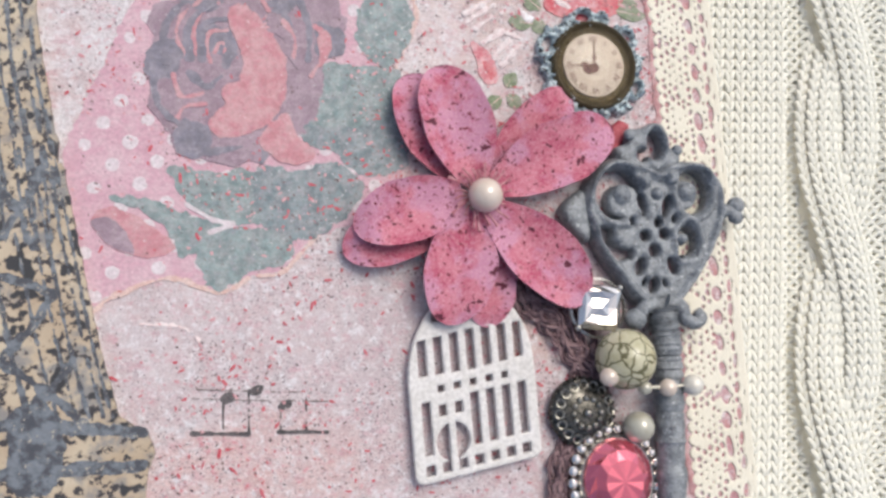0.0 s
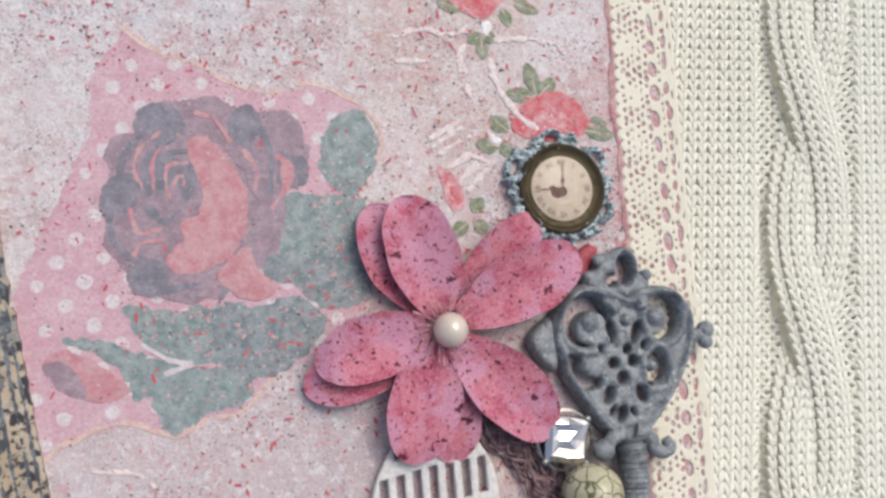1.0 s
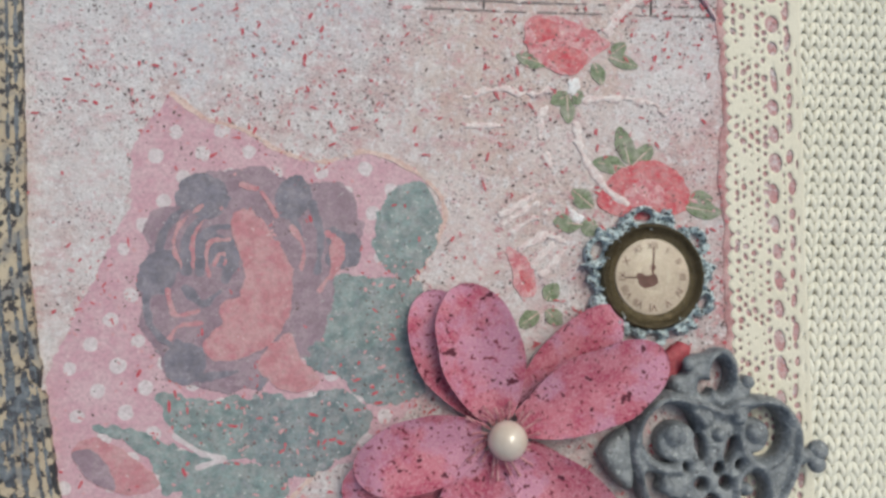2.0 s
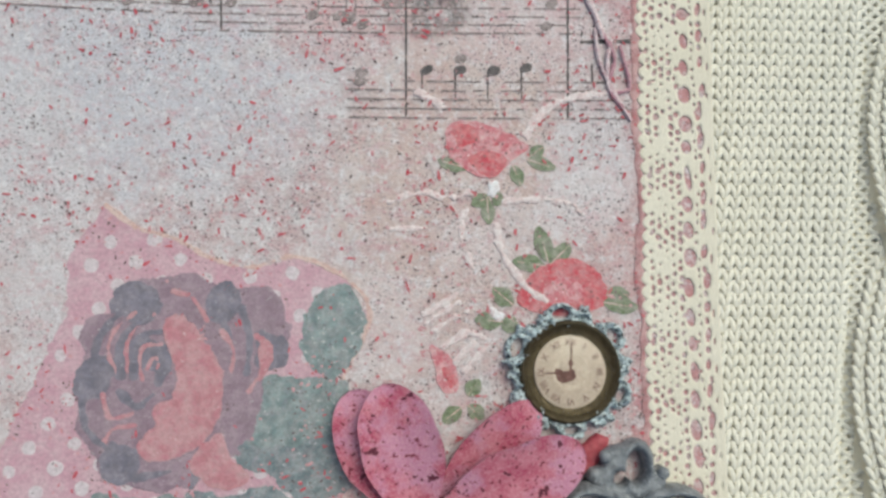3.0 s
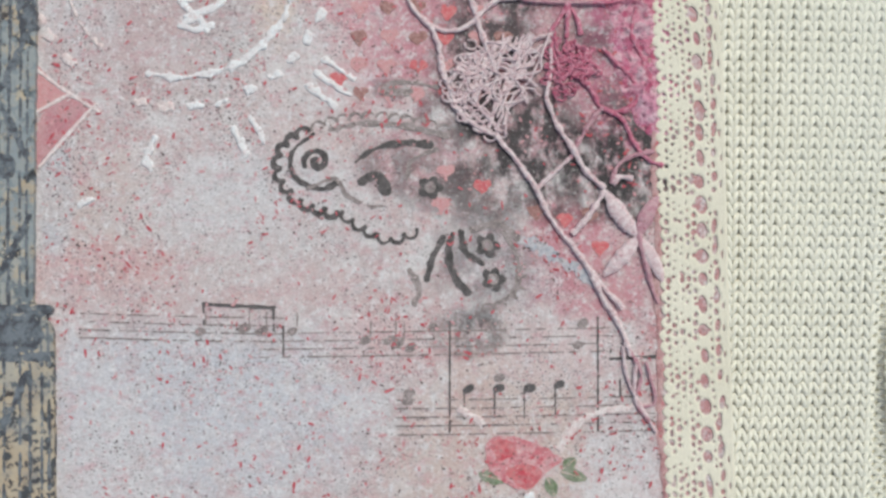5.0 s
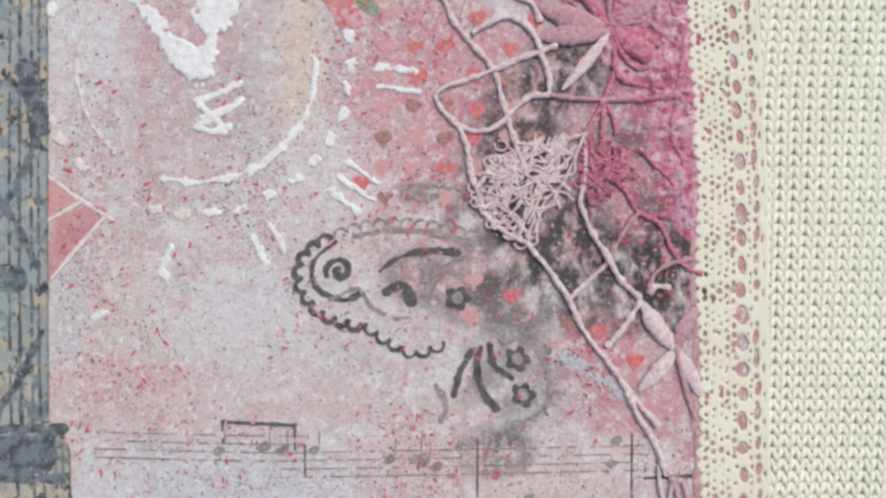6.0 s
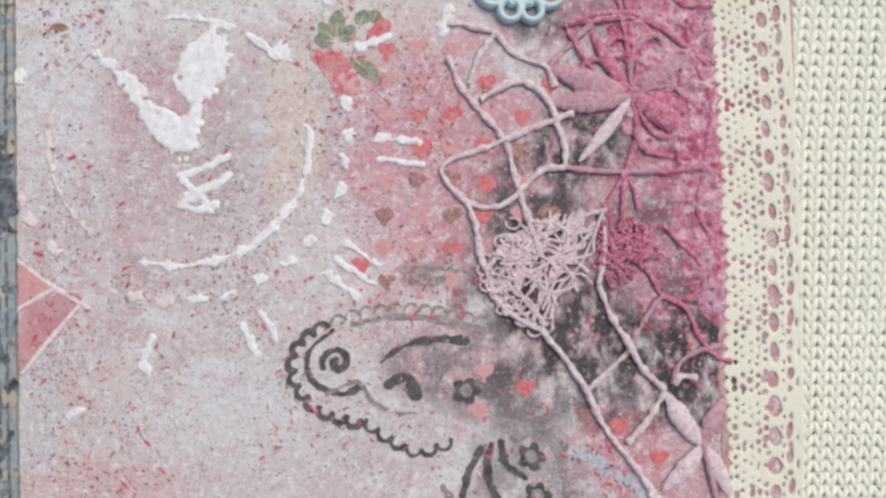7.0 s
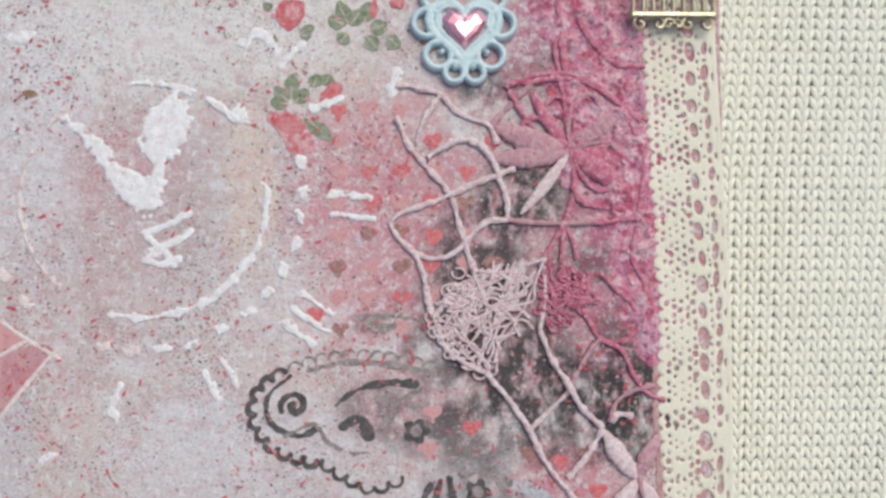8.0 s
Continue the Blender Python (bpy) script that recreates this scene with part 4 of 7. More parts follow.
M_TOWER = tower_paint()
M_TLINE = mottled("tower_ink", (0.055, 0.06, 0.075), (0.17, 0.19, 0.22), 2.0, 0.5, (0.40, 0.36, 0.30), 0.45, 0.4)
tower = thing("eiffel_tower_cutout", "tan kraft tower die-cut with black lattice and speckles", "die-cut", (-80, 40, 0))
leg = [(-74.1, 194.4), (-70.5, 105.2)] + [(-66.6, 100), (-63.4, 41.6)] + [(-61, 23.3), (-59.3, 5.6)] + [(-61.3, 27), (-59.3, 14.7), (-56.9, 0.7), (-54.6, -12.2), (-52, -22.8), (-47.7, -26.1), (-46.6, -29.1), (-47.9, -33), (-49.4, -46.6)]
leg = [(leg[0][0] - 0.5, 260)] + leg
patch("body", lambda x, y: d_poly(x, y, leg + [(-124, leg[-1][1]), (-124, 260)]), leg + [(-124, 0)], 1.1, M_TOWER, tower, h=0.7, torn=0.2)
for off, w in ((1.0, 0.22), (2.3, 0.2), (4.4, 0.3), (6.2, 0.2), (9.0, 0.22), (13.0, 0.4)):
    q = [(x - off, y) for x, y in leg[:-4]]
    stroke("outline", q, w, w, 1.16, M_TLINE, tower, h=0.22, torn=0.35, seed=int(off))
for a, b, w in ((*[(-69.4, -23.1), (-48.7, -25.7)], 0.8), (*[(-69.4, -30.4), (-48.8, -31)], 0.8), (*[(-64.6, -23.9), (-64.6, -30.4)], 3.0), (*[(-69.3, -13.1), (-61.4, -2.8)], 0.5), (*[(-69.3, -13.1), (-57.1, -23.6)], 0.5), (*[(-58.7, -13.7), (-67.8, -23.2)], 0.5),
                (*[(-69.2, 0.2), (-61.9, -2.8)], 0.5), (*[(-69.2, 6.5), (-62.9, 17.4)], 0.5), (*[(-69.1, 14.7), (-64.3, 4.5)], 0.4), (*[(-79.2, 103.6), (-68, 103.7)], 0.6), (*[(-78.7, 94.9), (-67.5, 94.9)], 0.6), (*[(-78.9, 99), (-71.8, 99)], 2.6),
                (*[(-79.3, 106.2), (-72, 121)], 0.5), (*[(-77.6, 77.7), (-70.9, 91.8)], 0.5), (*[(-80.8, 130.5), (-77.1, 130.5)], 1.8), (*[(-81.8, 146.7), (-73.2, 132.8)], 0.4), (*[(-81.4, 140.2), (-74.5, 155.7)], 0.4), (*[(-76.8, 169.1), (-74.1, 158)], 1.3)):
    stroke("lattice_bar", [a, ((a[0] + b[0]) / 2 + 0.6, (a[1] + b[1]) / 2), b], w * 1.35, w * 1.35, 1.2, M_TLINE, tower, h=0.4, torn=0.6)


# ---- fabric flower ----
def petal_geo(base, tip, hw, z0, z1, cup=1.4, seed=0, thick=0.45, nu=18, nv=12):
    """A cupped fabric petal between base and tip: two skins a little apart, joined at the rim."""
    b, t = np.array(base, float), np.array(tip, float)
    d = t - b
    ln = np.hypot(*d)
    e, n = d / ln, np.array([-d[1], d[0]]) / ln
    s, q = np.meshgrid(1 - (1 - np.linspace(0, 1, nu)) ** 1.5, np.linspace(-1, 1, nv), indexing="ij")
    w = hw * (0.36 + 0.64 * np.sin(np.pi * 0.5 * np.clip(s / 0.48, 0, 1))) * np.sqrt(np.clip(1 - np.clip((s - 0.46) / 0.54, 0, 1) ** 2.3, 0, 1))
    w = np.maximum(w, 0.02)
    wob = 1 + 0.05 * vnoise(s * 6, q * 3, 1.0, seed)
    x = b[0] + e[0] * s * ln + n[0] * q * w * wob
    y = b[1] + e[1] * s * ln + n[1] * q * w * wob
    z = z0 + (z1 - z0) * s + cup * (q * q) * (0.3 + np.sin(np.pi * s)) * 0.55 - 0.45 * np.exp(-(q / 0.12) ** 2) * np.sin(np.pi * s) + 0.45 * fnoise(x, y, 4.0, seed) - 1.4 * np.clip((s - 0.8) / 0.2, 0, 1) ** 2
    top = np.stack([x, y, z], -1).reshape(-1, 3)
    low = top - [0, 0, thick]
    f, m = [], nu * nv
    for i in range(nu - 1):
        for j in range(nv - 1):
            a = i * nv + j
            f.append((a, a + nv, a + nv + 1, a + 1))
            f.append((m + a, m + a + 1, m + a + nv + 1, m + a + nv))
    rim = [i * nv for i in range(nu)] + [(nu - 1) * nv + j for j in range(1, nv)] + [i * nv + nv - 1 for i in range(nu - 2, -1, -1)] + [j for j in range(nv - 2, 0, -1)]
    for a, c in zip(rim, rim[1:] + rim[:1]):
        f.append((a, m + a, m + c, c))
    return np.vstack([top, low]), f


def petal_cloth():
    n = Nodes("painted_petal", 0.62, 0.0, 0.35)
    c = n.mix(n.ramp(n.noise(5, 4, 0.6), 0.42, 0.58), (0.40, 0.065, 0.125), (0.50, 0.16, 0.22))
    c = n.mix(n.ramp(n.noise(7, 4, 0.6, (5, 1, 2)), 0.47, 0.58, 0, 0.8), c, (0.50, 0.24, 0.36))
    c = n.mix(n.ramp(n.noise(0.45, 4, 0.75, (2, 2, 6)), 0.48, 0.66, 0, 0.6), c, (0.64, 0.36, 0.41))
    c = n.mix(n.ramp(n.noise(0.75, 2, 0.5, (9, 4, 1)), 0.625, 0.66), c, (0.16, 0.015, 0.035))
    c = n.mix(n.ramp(n.noise(2.1, 2, 0.5, (1, 6, 5)), 0.665, 0.685), c, (0.10, 0.012, 0.03))
    n.color(c)
    n.b.inputs["Sheen Weight"].default_value = 0.15
    n.bump(n.noise(0.5, 4, 0.7), 0.22)
    return n.mat


def pearl_mat(name, c, rough=0.18):
    n = Nodes(name, rough, 0.0, 0.7)
    n.color(n.mix(n.ramp(n.noise(2.0, 2, 0.5), 0.4, 0.6), c, (c[0] * 0.93, c[1] * 0.9, c[2] * 0.86)))
    n.b.inputs["Coat Weight"].default_value = 1.0
    n.b.inputs["Coat Roughness"].default_value = 0.03
    n.b.inputs["Sheen Weight"].default_value = 0.2
    return n.mat


M_PETAL = petal_cloth()
M_PEARL = pearl_mat("cream_pearl", (0.62, 0.52, 0.45))
M_PEARL2 = pearl_mat("white_pearl", (0.66, 0.63, 0.57))
M_PEARL3 = pearl_mat("grey_pearl", (0.42, 0.40, 0.33))
M_STAMEN = mottled("stamen_thread", (0.36, 0.10, 0.14), (0.55, 0.28, 0.30), 1, 0.2)
hub = [(9.3, 11.5)][0]
flower = thing("fabric_flower", "speckled crimson-pink fabric flower with a cream pearl centre", "flower", (*hub, 0.5))
for k, (a, b, w) in enumerate((((7.5, 14.5), (-2.6, 33.9), 6.2), ((13.0, 15.5), (28.9, 31.4), 5.0), ((13.5, 9.5), (26.5, -7.5), 5.2), ((10.6, 8.6), (10.5, -12.1), 5.4), ((6.4, 10.4), (-14.9, 2.0), 5.5))):
    part("petal", petal_geo(a, b, w, 1.6, 3.2, 1.8, k + 20), M_PETAL, flower)
for k, (a, b, w) in enumerate((((9.0, 14.0), (3.0, 35.2), 6.6), ((12.6, 13.2), (36.4, 24.2), 6.1), ((11.6, 9.2), (28.8, -8.2), 6.4), ((8.0, 9.0), (2.2, -11.2), 6.4), ((6.6, 12.0), (-13.2, 6.0), 5.8))):
    part("petal", petal_geo(a, b, w, 3.8, 5.2, 2.4, k), M_PETAL, flower)
part("pearl", ball((*[(10.1, 11.2)][0], 6.3), 3.1, 16, 24), M_PEARL, flower, "cream pearl centre")
rnd = random.Random(5)
for k in range(22):
    a = k * 2 * math.pi / 22 + rnd.uniform(-0.1, 0.1)
    l = rnd.uniform(4.2, 6.6)
    part("stamen", tube(spline([(hub[0] + 1.5 * math.cos(a), hub[1] + 1.5 * math.sin(a), 4.2), (hub[0] + 3.4 * math.cos(a), hub[1] + 3.4 * math.sin(a), 5.4), (hub[0] + l * math.cos(a + 0.1), hub[1] + l * math.sin(a + 0.1), 5.5)], 4),
                        [0.2] * 8 + [0.34], 5), M_STAMEN, flower)


# ---- clock charm ----
def metal(name, c, c2, rough=0.35, mm=2.0):
    n = Nodes(name, rough, 0.9, 0.5)
    g = n.noise(mm, 5, 0.65)
    n.color(n.mix(n.ramp(g, 0.4, 0.62), c, c2))
    n.link(n.ramp(n.noise(0.6, 3, 0.6), 0.3, 0.7, rough * 0.7, rough * 1.4), n.b.inputs["Roughness"])
    n.bump(n.noise(0.3, 3, 0.6), 0.03)
    return n.mat


M_BRONZE = metal("old_bronze", (0.085, 0.068, 0.042), (0.125, 0.10, 0.064), 0.6)
M_PATINA = mottled("blue_white_patina", (0.42, 0.52, 0.56), (0.66, 0.74, 0.76), 0.9, 0.4, (0.035, 0.035, 0.04), 0.85, 0.6, relief=0.3)
M_DIAL = mottled("aged_dial_paper", (0.47, 0.39, 0.33), (0.53, 0.45, 0.38), 4, 0.5, rough=0.35, relief=0.0)
M_DIALINK = mottled("dial_brown_ink", (0.10, 0.04, 0.035), (0.16, 0.075, 0.065), 1, 0.3)
M_DIALRING = mottled("dial_pale_ring", (0.50, 0.42, 0.35), (0.58, 0.51, 0.43), 1, 0.3)
cc = [(34.7, 36.7)][0]
clock = thing("clock_charm", "round bronze clock charm in a chalky blue filigree frame", "clock charm", (*cc, 0.2))


def frame_shape(x, y):
    u, v = x - cc[0], y - cc[1]
    a, r = np.arctan2(v, u), np.hypot(u, v)
    d = r - 10.3 - 0.5 * np.sin(a * 11) - 0.3 * np.abs(np.sin(a * 17 + 1)) - 0.7 * vnoise(a * 9, r * 0, 1.0, 4) - 0.5 * vnoise(a * 22, r * 0, 1.0, 6)
    for g, lr in ((97, 2.5), (38, 2.5), (-24, 2.5), (-88, 2.4), (155, 2.6), (-150, 2.0)):
        d = np.minimum(d, d_disc(u, v, 9.6 * math.cos(radians(g)), 9.6 * math.sin(radians(g)), lr * 1.05, lr * 0.86, g + 90))
    for g, lr in ((97, 1.45), (38, 1.4), (-24, 1.3), (-88, 1.2), (155, 1.6)):
        d = np.maximum(d, -d_disc(u, v, 9.9 * math.cos(radians(g)), 9.9 * math.sin(radians(g)), lr * 1.1, lr * 0.62, g + 90))
    return np.maximum(d, 7.6 - r)


part("frame", sheet(frame_shape, (cc[0] - 14, cc[1] - 14, cc[0] + 14, cc[1] + 14), 0.2,
                    lambda x, y, d: 1.3 + 0.7 * np.sqrt(np.clip(d / 0.7, 0, 1)) + 0.8 * vnoise(x, y, 0.75, 2) + 0.5 * vnoise(x, y, 0.4, 3), 0.3), M_PATINA, clock, "chalky blue filigree metal frame")
part("bezel", lathe((*cc, 0), [(8.3, 0.4), (8.75, 1.2), (8.8, 2.0), (8.6, 2.5), (8.25, 2.75), (7.95, 2.6), (7.6, 2.2), (6.9, 1.75), (5.9, 1.6), (0.02, 1.6)], 72), M_BRONZE, clock, "bronze bezel")
dial = part("dial", lathe((*cc, 0), [(6.15, 1.55), (6.15, 1.95), (6.05, 2.02), (0.02, 2.02)], 64), M_DIAL, clock, "aged cream paper dial")
part("ring", lathe((*cc, 0), [(3.1, 2.03), (3.1, 2.05), (2.2, 2.05), (2.2, 2.03)], 48), M_DIALRING, dial)
for k, txt in enumerate(("XII", "I", "II", "III", "IV", "V", "VI", "VII", "VIII", "IX", "X", "XI")):
    a = radians(90 - 30 * k)
    cu = bpy.data.curves.new("numeral", "FONT")
    cu.body, cu.size, cu.align_x, cu.align_y, cu.extrude = txt, 0.0016, "CENTER", "CENTER", 0.00001
    cu.materials.append(M_DIALINK)
    ob = new("numeral", cu)
    ob.parent = dial
    ob.location = ((cc[0] + 4.95 * math.cos(a) - cc[0]) * 0.001, 4.95 * math.sin(a) * 0.001, (2.06 - 0.2) * 0.001)
    ob.rotation_euler = (0, 0, a - math.pi / 2)


def hand(tip, w, lobe):
    t = np.array(tip, float)
    c = np.array(cc)
    return sheet(lambda x, y: np.minimum(d_path(x, y, [c, c + t], w, 0.08), d_disc(x, y, *(c + t * lobe), w * 2.2)), (cc[0] - 6, cc[1] - 6, cc[0] + 6, cc[1] + 6), 0.12, flat(2.12), 2.0)


part("hour_hand", hand((-4.6, -0.25), 0.28, 0.42), M_DIALINK, dial)
part("minute_hand", hand((0.25, 4.9), 0.2, 0.3), M_DIALINK, dial)
boss = spline([(cc[0] + u, cc[1] + v) for u, v in ((-2.4, 0.6), (-1.2, -0.2), (0.5, 0.5), (0.9, -1.0), (-0.2, -1.6), (-1.6, -1.7), (-2.5, -0.7))], 6, True)
part("hand_boss", sheet(lambda x, y: d_poly(x, y, boss) + 0.25 * fnoise(x, y, 0.8, 3), (cc[0] - 4, cc[1] - 4, cc[0] + 3, cc[1] + 3), 0.14, flat(2.1), 2.0), M_DIALINK, dial)
n = Nodes("charm_glass", 0.04, 0.0, 0.5)
n.color((0.95, 0.93, 0.88))
n.b.inputs["Transmission Weight"].default_value = 1.0
n.b.inputs["IOR"].default_value = 1.12
glass = part("glass_dome", lathe((*cc, 0), [(7.7, 2.3)] + [(7.7 * math.cos(a), 2.3 + 1.5 * math.sin(a)) for a in np.linspace(0.05, 1.5, 12)], 64), n.mat, clock, "clear glass dome")
glass.visible_shadow = False

# ---- crimson scrap under the clock and the key ----
tagged(make("red_fabric_scrap", sheet(lambda x, y: d_poly(x, y, [(35.0, 23.1), (39.5, 26.1), (41.5, 25.4), (40.9, 22.5), (37.9, 19.3), (35.5, 19.3)]) + 0.3 * fnoise(x, y, 1.5, 4), (28, 16, 50, 32), 0.3, puffed(1.2, 0.7, 1.5, 0.15, 6), 0.1),
            mottled("crimson_cloth", (0.30, 0.03, 0.05), (0.42, 0.08, 0.10), 2.0, 0.4)), "small crimson fabric scrap tucked under the key", "fabric scrap")

# ---- key ----
M_KEY = mottled("painted_pewter", (0.165, 0.18, 0.20), (0.28, 0.295, 0.315), 2.4, 0.5, (0.40, 0.42, 0.43), 0.55, 0.45, 0.1, 0.2, 0.5, third=(0.085, 0.09, 0.105))
heart = [(44.5, 16.5), (41.0, 17.7), (36.4, 18.4), (32.7, 16.1), (30.4, 12.4), (30.0, 8.2), (31.3, 4.5), (32.5, 0.7), (35.6, -4.0), (38.8, -8.3), (41.7, -10.3), (43.4, -12.2), (46.2, -11.4), (49.0, -8.8),
         (53.2, -4.2), (56.3, 0.5), (58.9, 5.7), (59.6, 10.0), (58.7, 14.0), (55.7, 16.9), (52.0, 17.7), (48.2, 17.4), (46.0, 16.0)]
ks = spline(heart, 4, True)
kc = (44.5, 5.2)
key = thing("ornate_key", "large grey pewter key with a pierced heart-shaped bow", "key", (*kc, 0.45))
slit = spline([(32.8, 5.3), (35.6, 4.9), (35.2, 2.5), (38.0, 1.1), (39.2, 0.5), (37.4, -1.0), (35.2, -0.2), (33.2, 2.6)], 4, True)
eyes = ((37.0, 11.5, 4.4, 4.7, 38.2, 10.2, 3.3), (52.8, 11.7, 3.3, 4.2, 50.9, 11.2, 2.9), (50.9, 2.3, 2.0, 2.8, 49.6, 2.6, 1.2))
bosses = ((37.7, 11.5, 1.9), (51.4, 11.8, 1.9), (49.6, 2.8, 1.1), (36.2, 3.3, 1.2), (42.6, 13.9, 1.4), (48.2, 14.4, 1.4), (45.1, 11.5, 1.2))
diamonds = ((38.9, 0.2, 0.6, 1.0), (49.3, -0.2, 0.6, 1.0), (41.4, -5.2, 0.45, 0.8), (45.6, -5.6, 0.45, 0.8), (45.2, 6.0, 0.8, 1.0), (42.2, 3.5, 1.05, 1.0), (46.2, 3.8, 1.05, 1.05), (43.9, 0.7, 1.15, 1.25), (40.8, -2.3, 1.0, 1.7), (47.5, -2.4, 1.0, 1.7), (43.2, -5.9, 0.95, 1.6), (39.6, 6.3, 0.5, 0.8), (48.6, 6.6, 0.5, 0.8))


def bow_shape(x, y):
    """The heart with its eyes, slits and lattice pierced through."""
    d = d_poly(x, y, ks)
    for cx, cy, rx, ry, bx_, by_, br in eyes:
        d = np.maximum(d, -np.maximum(d_disc(x, y, cx, cy, rx, ry), -d_disc(x, y, bx_, by_, br)))
    d = np.maximum(d, -d_poly(x, y, slit))
    for cx, cy, a in ((42.1, 9.4, 8), (47.2, 9.0, -18)):
        d = np.maximum(d, -d_disc(x, y, cx, cy, 0.85, 2.3, a))
    for k, (cx, cy, hx, hy) in enumerate(diamonds):
        d = np.maximum(d, -d_disc(x, y, cx, cy, hx, hy, (-20, 20)[k % 2]))
    return d


def bow_top(x, y, d):
    """Relief: a raised rim, rings round the eyes, round bosses and lattice bars."""
    z = 2.6 + 0.9 * np.sqrt(np.clip(1 - (1 - np.clip(d / 0.8, 0, 1)) ** 2, 0, 1))
    z = z + 1.3 * np.exp(-((-d_poly(x, y, ks) - 1.1) / 0.75) ** 2)
    for cx, cy, rx, ry, bx_, by_, br in eyes:
        z = z + 0.7 * np.exp(-((d_disc(x, y, cx, cy, rx, ry) - 0.9) / 0.6) ** 2)
    for cx, cy, r in bosses:
        z = z + 1.3 * np.sqrt(np.clip(1 - ((x - cx) ** 2 + (y - cy) ** 2) / r ** 2, 0, 1))
    return z + 0.22 * fnoise(x, y, 1.1, 3) + 0.1 * vnoise(x, y, 0.5, 8)


kb = (ks[:, 0].min() - 3, ks[:, 1].min() - 3, ks[:, 0].max() + 3, ks[:, 1].max() + 3)
part("bow", sheet(bow_shape, kb, 0.24, bow_top, 0.45), M_KEY, key, "pierced heart bow with scrolls and lattice")
c1 = spline([(39.7, 21.8), (40.4, 23.9), (43.6, 24.4), (45.2, 25.3), (47.3, 25.0), (48.7, 22.8), (48.8, 20.3), (50.4, 20.8), (50.8, 18.9), (50.2, 17.0), (46.6, 15.5), (44.5, 15.5), (39.4, 17.0), (37.2, 18.9), (37.6, 20.6), (39.4, 21.1)], 4, True)
part("crown", sheet(lambda x, y: np.maximum(np.maximum(d_poly(x, y, c1), -d_disc(x, y, 45.5, 20.8, 1.6, 2.7)), -d_disc(x, y, 43.0, 18.9, 1.2)),
                    (c1[:, 0].min() - 3, c1[:, 1].min() - 3, c1[:, 0].max() + 3, c1[:, 1].max() + 3), 0.24,
                    lambda x, y, d: 2.4 + 1.5 * np.sqrt(np.clip(1 - (1 - np.clip(d / 1.1, 0, 1)) ** 2, 0, 1)) + 0.5 * np.exp(-((d_disc(x, y, 45.5, 20.8, 1.6, 2.7) - 0.7) / 0.5) ** 2) + 0.2 * fnoise(x, y, 1.1, 5), 0.45), M_KEY, key)
for p, r in (((61.7, 8.8), 1.75), ((61.5, 6.6), 1.5), ((38.7, -12.0), 2.1), ((40.2, 22.8), 1.2), ((50.0, 19.8), 1.1)):
    part("knob", ball((*p, 3.6), r, 9, 13, 0.9), M_KEY, key)
part("side_arm", sheet(lambda x, y: d_blob(x, y, [(25.6, 8.3), (27.3, 11.0), (30.6, 12.2), (31.3, 4.5), (30.1, 2.6), (27.3, 5.0)]), (23, 0, 34, 15), 0.3, puffed(2.0, 1.8, 1.6, 0.2, 5), 1.4), M_KEY, key)
part("side_arm", tube(spline([(61.5, 7.6, 3.4), (60.0, 8.0, 3.4), (58.2, 7.4, 3.4)], 6), 1.3, 8), M_KEY, key)
for pts in ([(45.2, -9.0), (47.6, -10.0), (48.6, -12.4), (50.6, -13.4), (52.0, -12.4), (51.2, -11.0)], [(42.5, -9.5), (40.3, -10.0), (39.2, -12.0)]):
    q = spline(pts, 7)
    part("curl", tube(np.c_[q, 3.6 + 0.4 * np.sin(np.linspace(0, 3, len(q)))], np.linspace(1.7, 1.0, len(q)), 9, lumpy=0.1), M_KEY, key)
(s0, s1, s2) = [(44, -10.2), (44.4, -20.2), (42.6, -54.7)]
ax = spline([(*s0, 3.6), (*s1, 3.8), (*s2, 3.6)], 60)
tw = np.arange(len(ax))
rad = 2.5 + 0.32 * np.abs(np.sin(tw * 0.17 * 1.6)) + np.where(tw < 14, 0.5 * np.cos(tw * 0.5), 0) + 0.12 * np.random.default_rng(3).standard_normal(len(ax))
part("shank", tube(ax, rad, 14), M_KEY, key, "ridged pewter shank")

# ---- birdcage chipboard ----
M_CAGE = mottled("white_chipboard", (0.64, 0.61, 0.59), (0.69, 0.66, 0.65), 5, 0.8, (0.56, 0.52, 0.50), 0.1, 0.7, relief=0.03)
g00, g10, g01 = (np.array(p) for p in [(-4.1, -38.6), (19.1, -35.3), (-4.9, -13.2)])


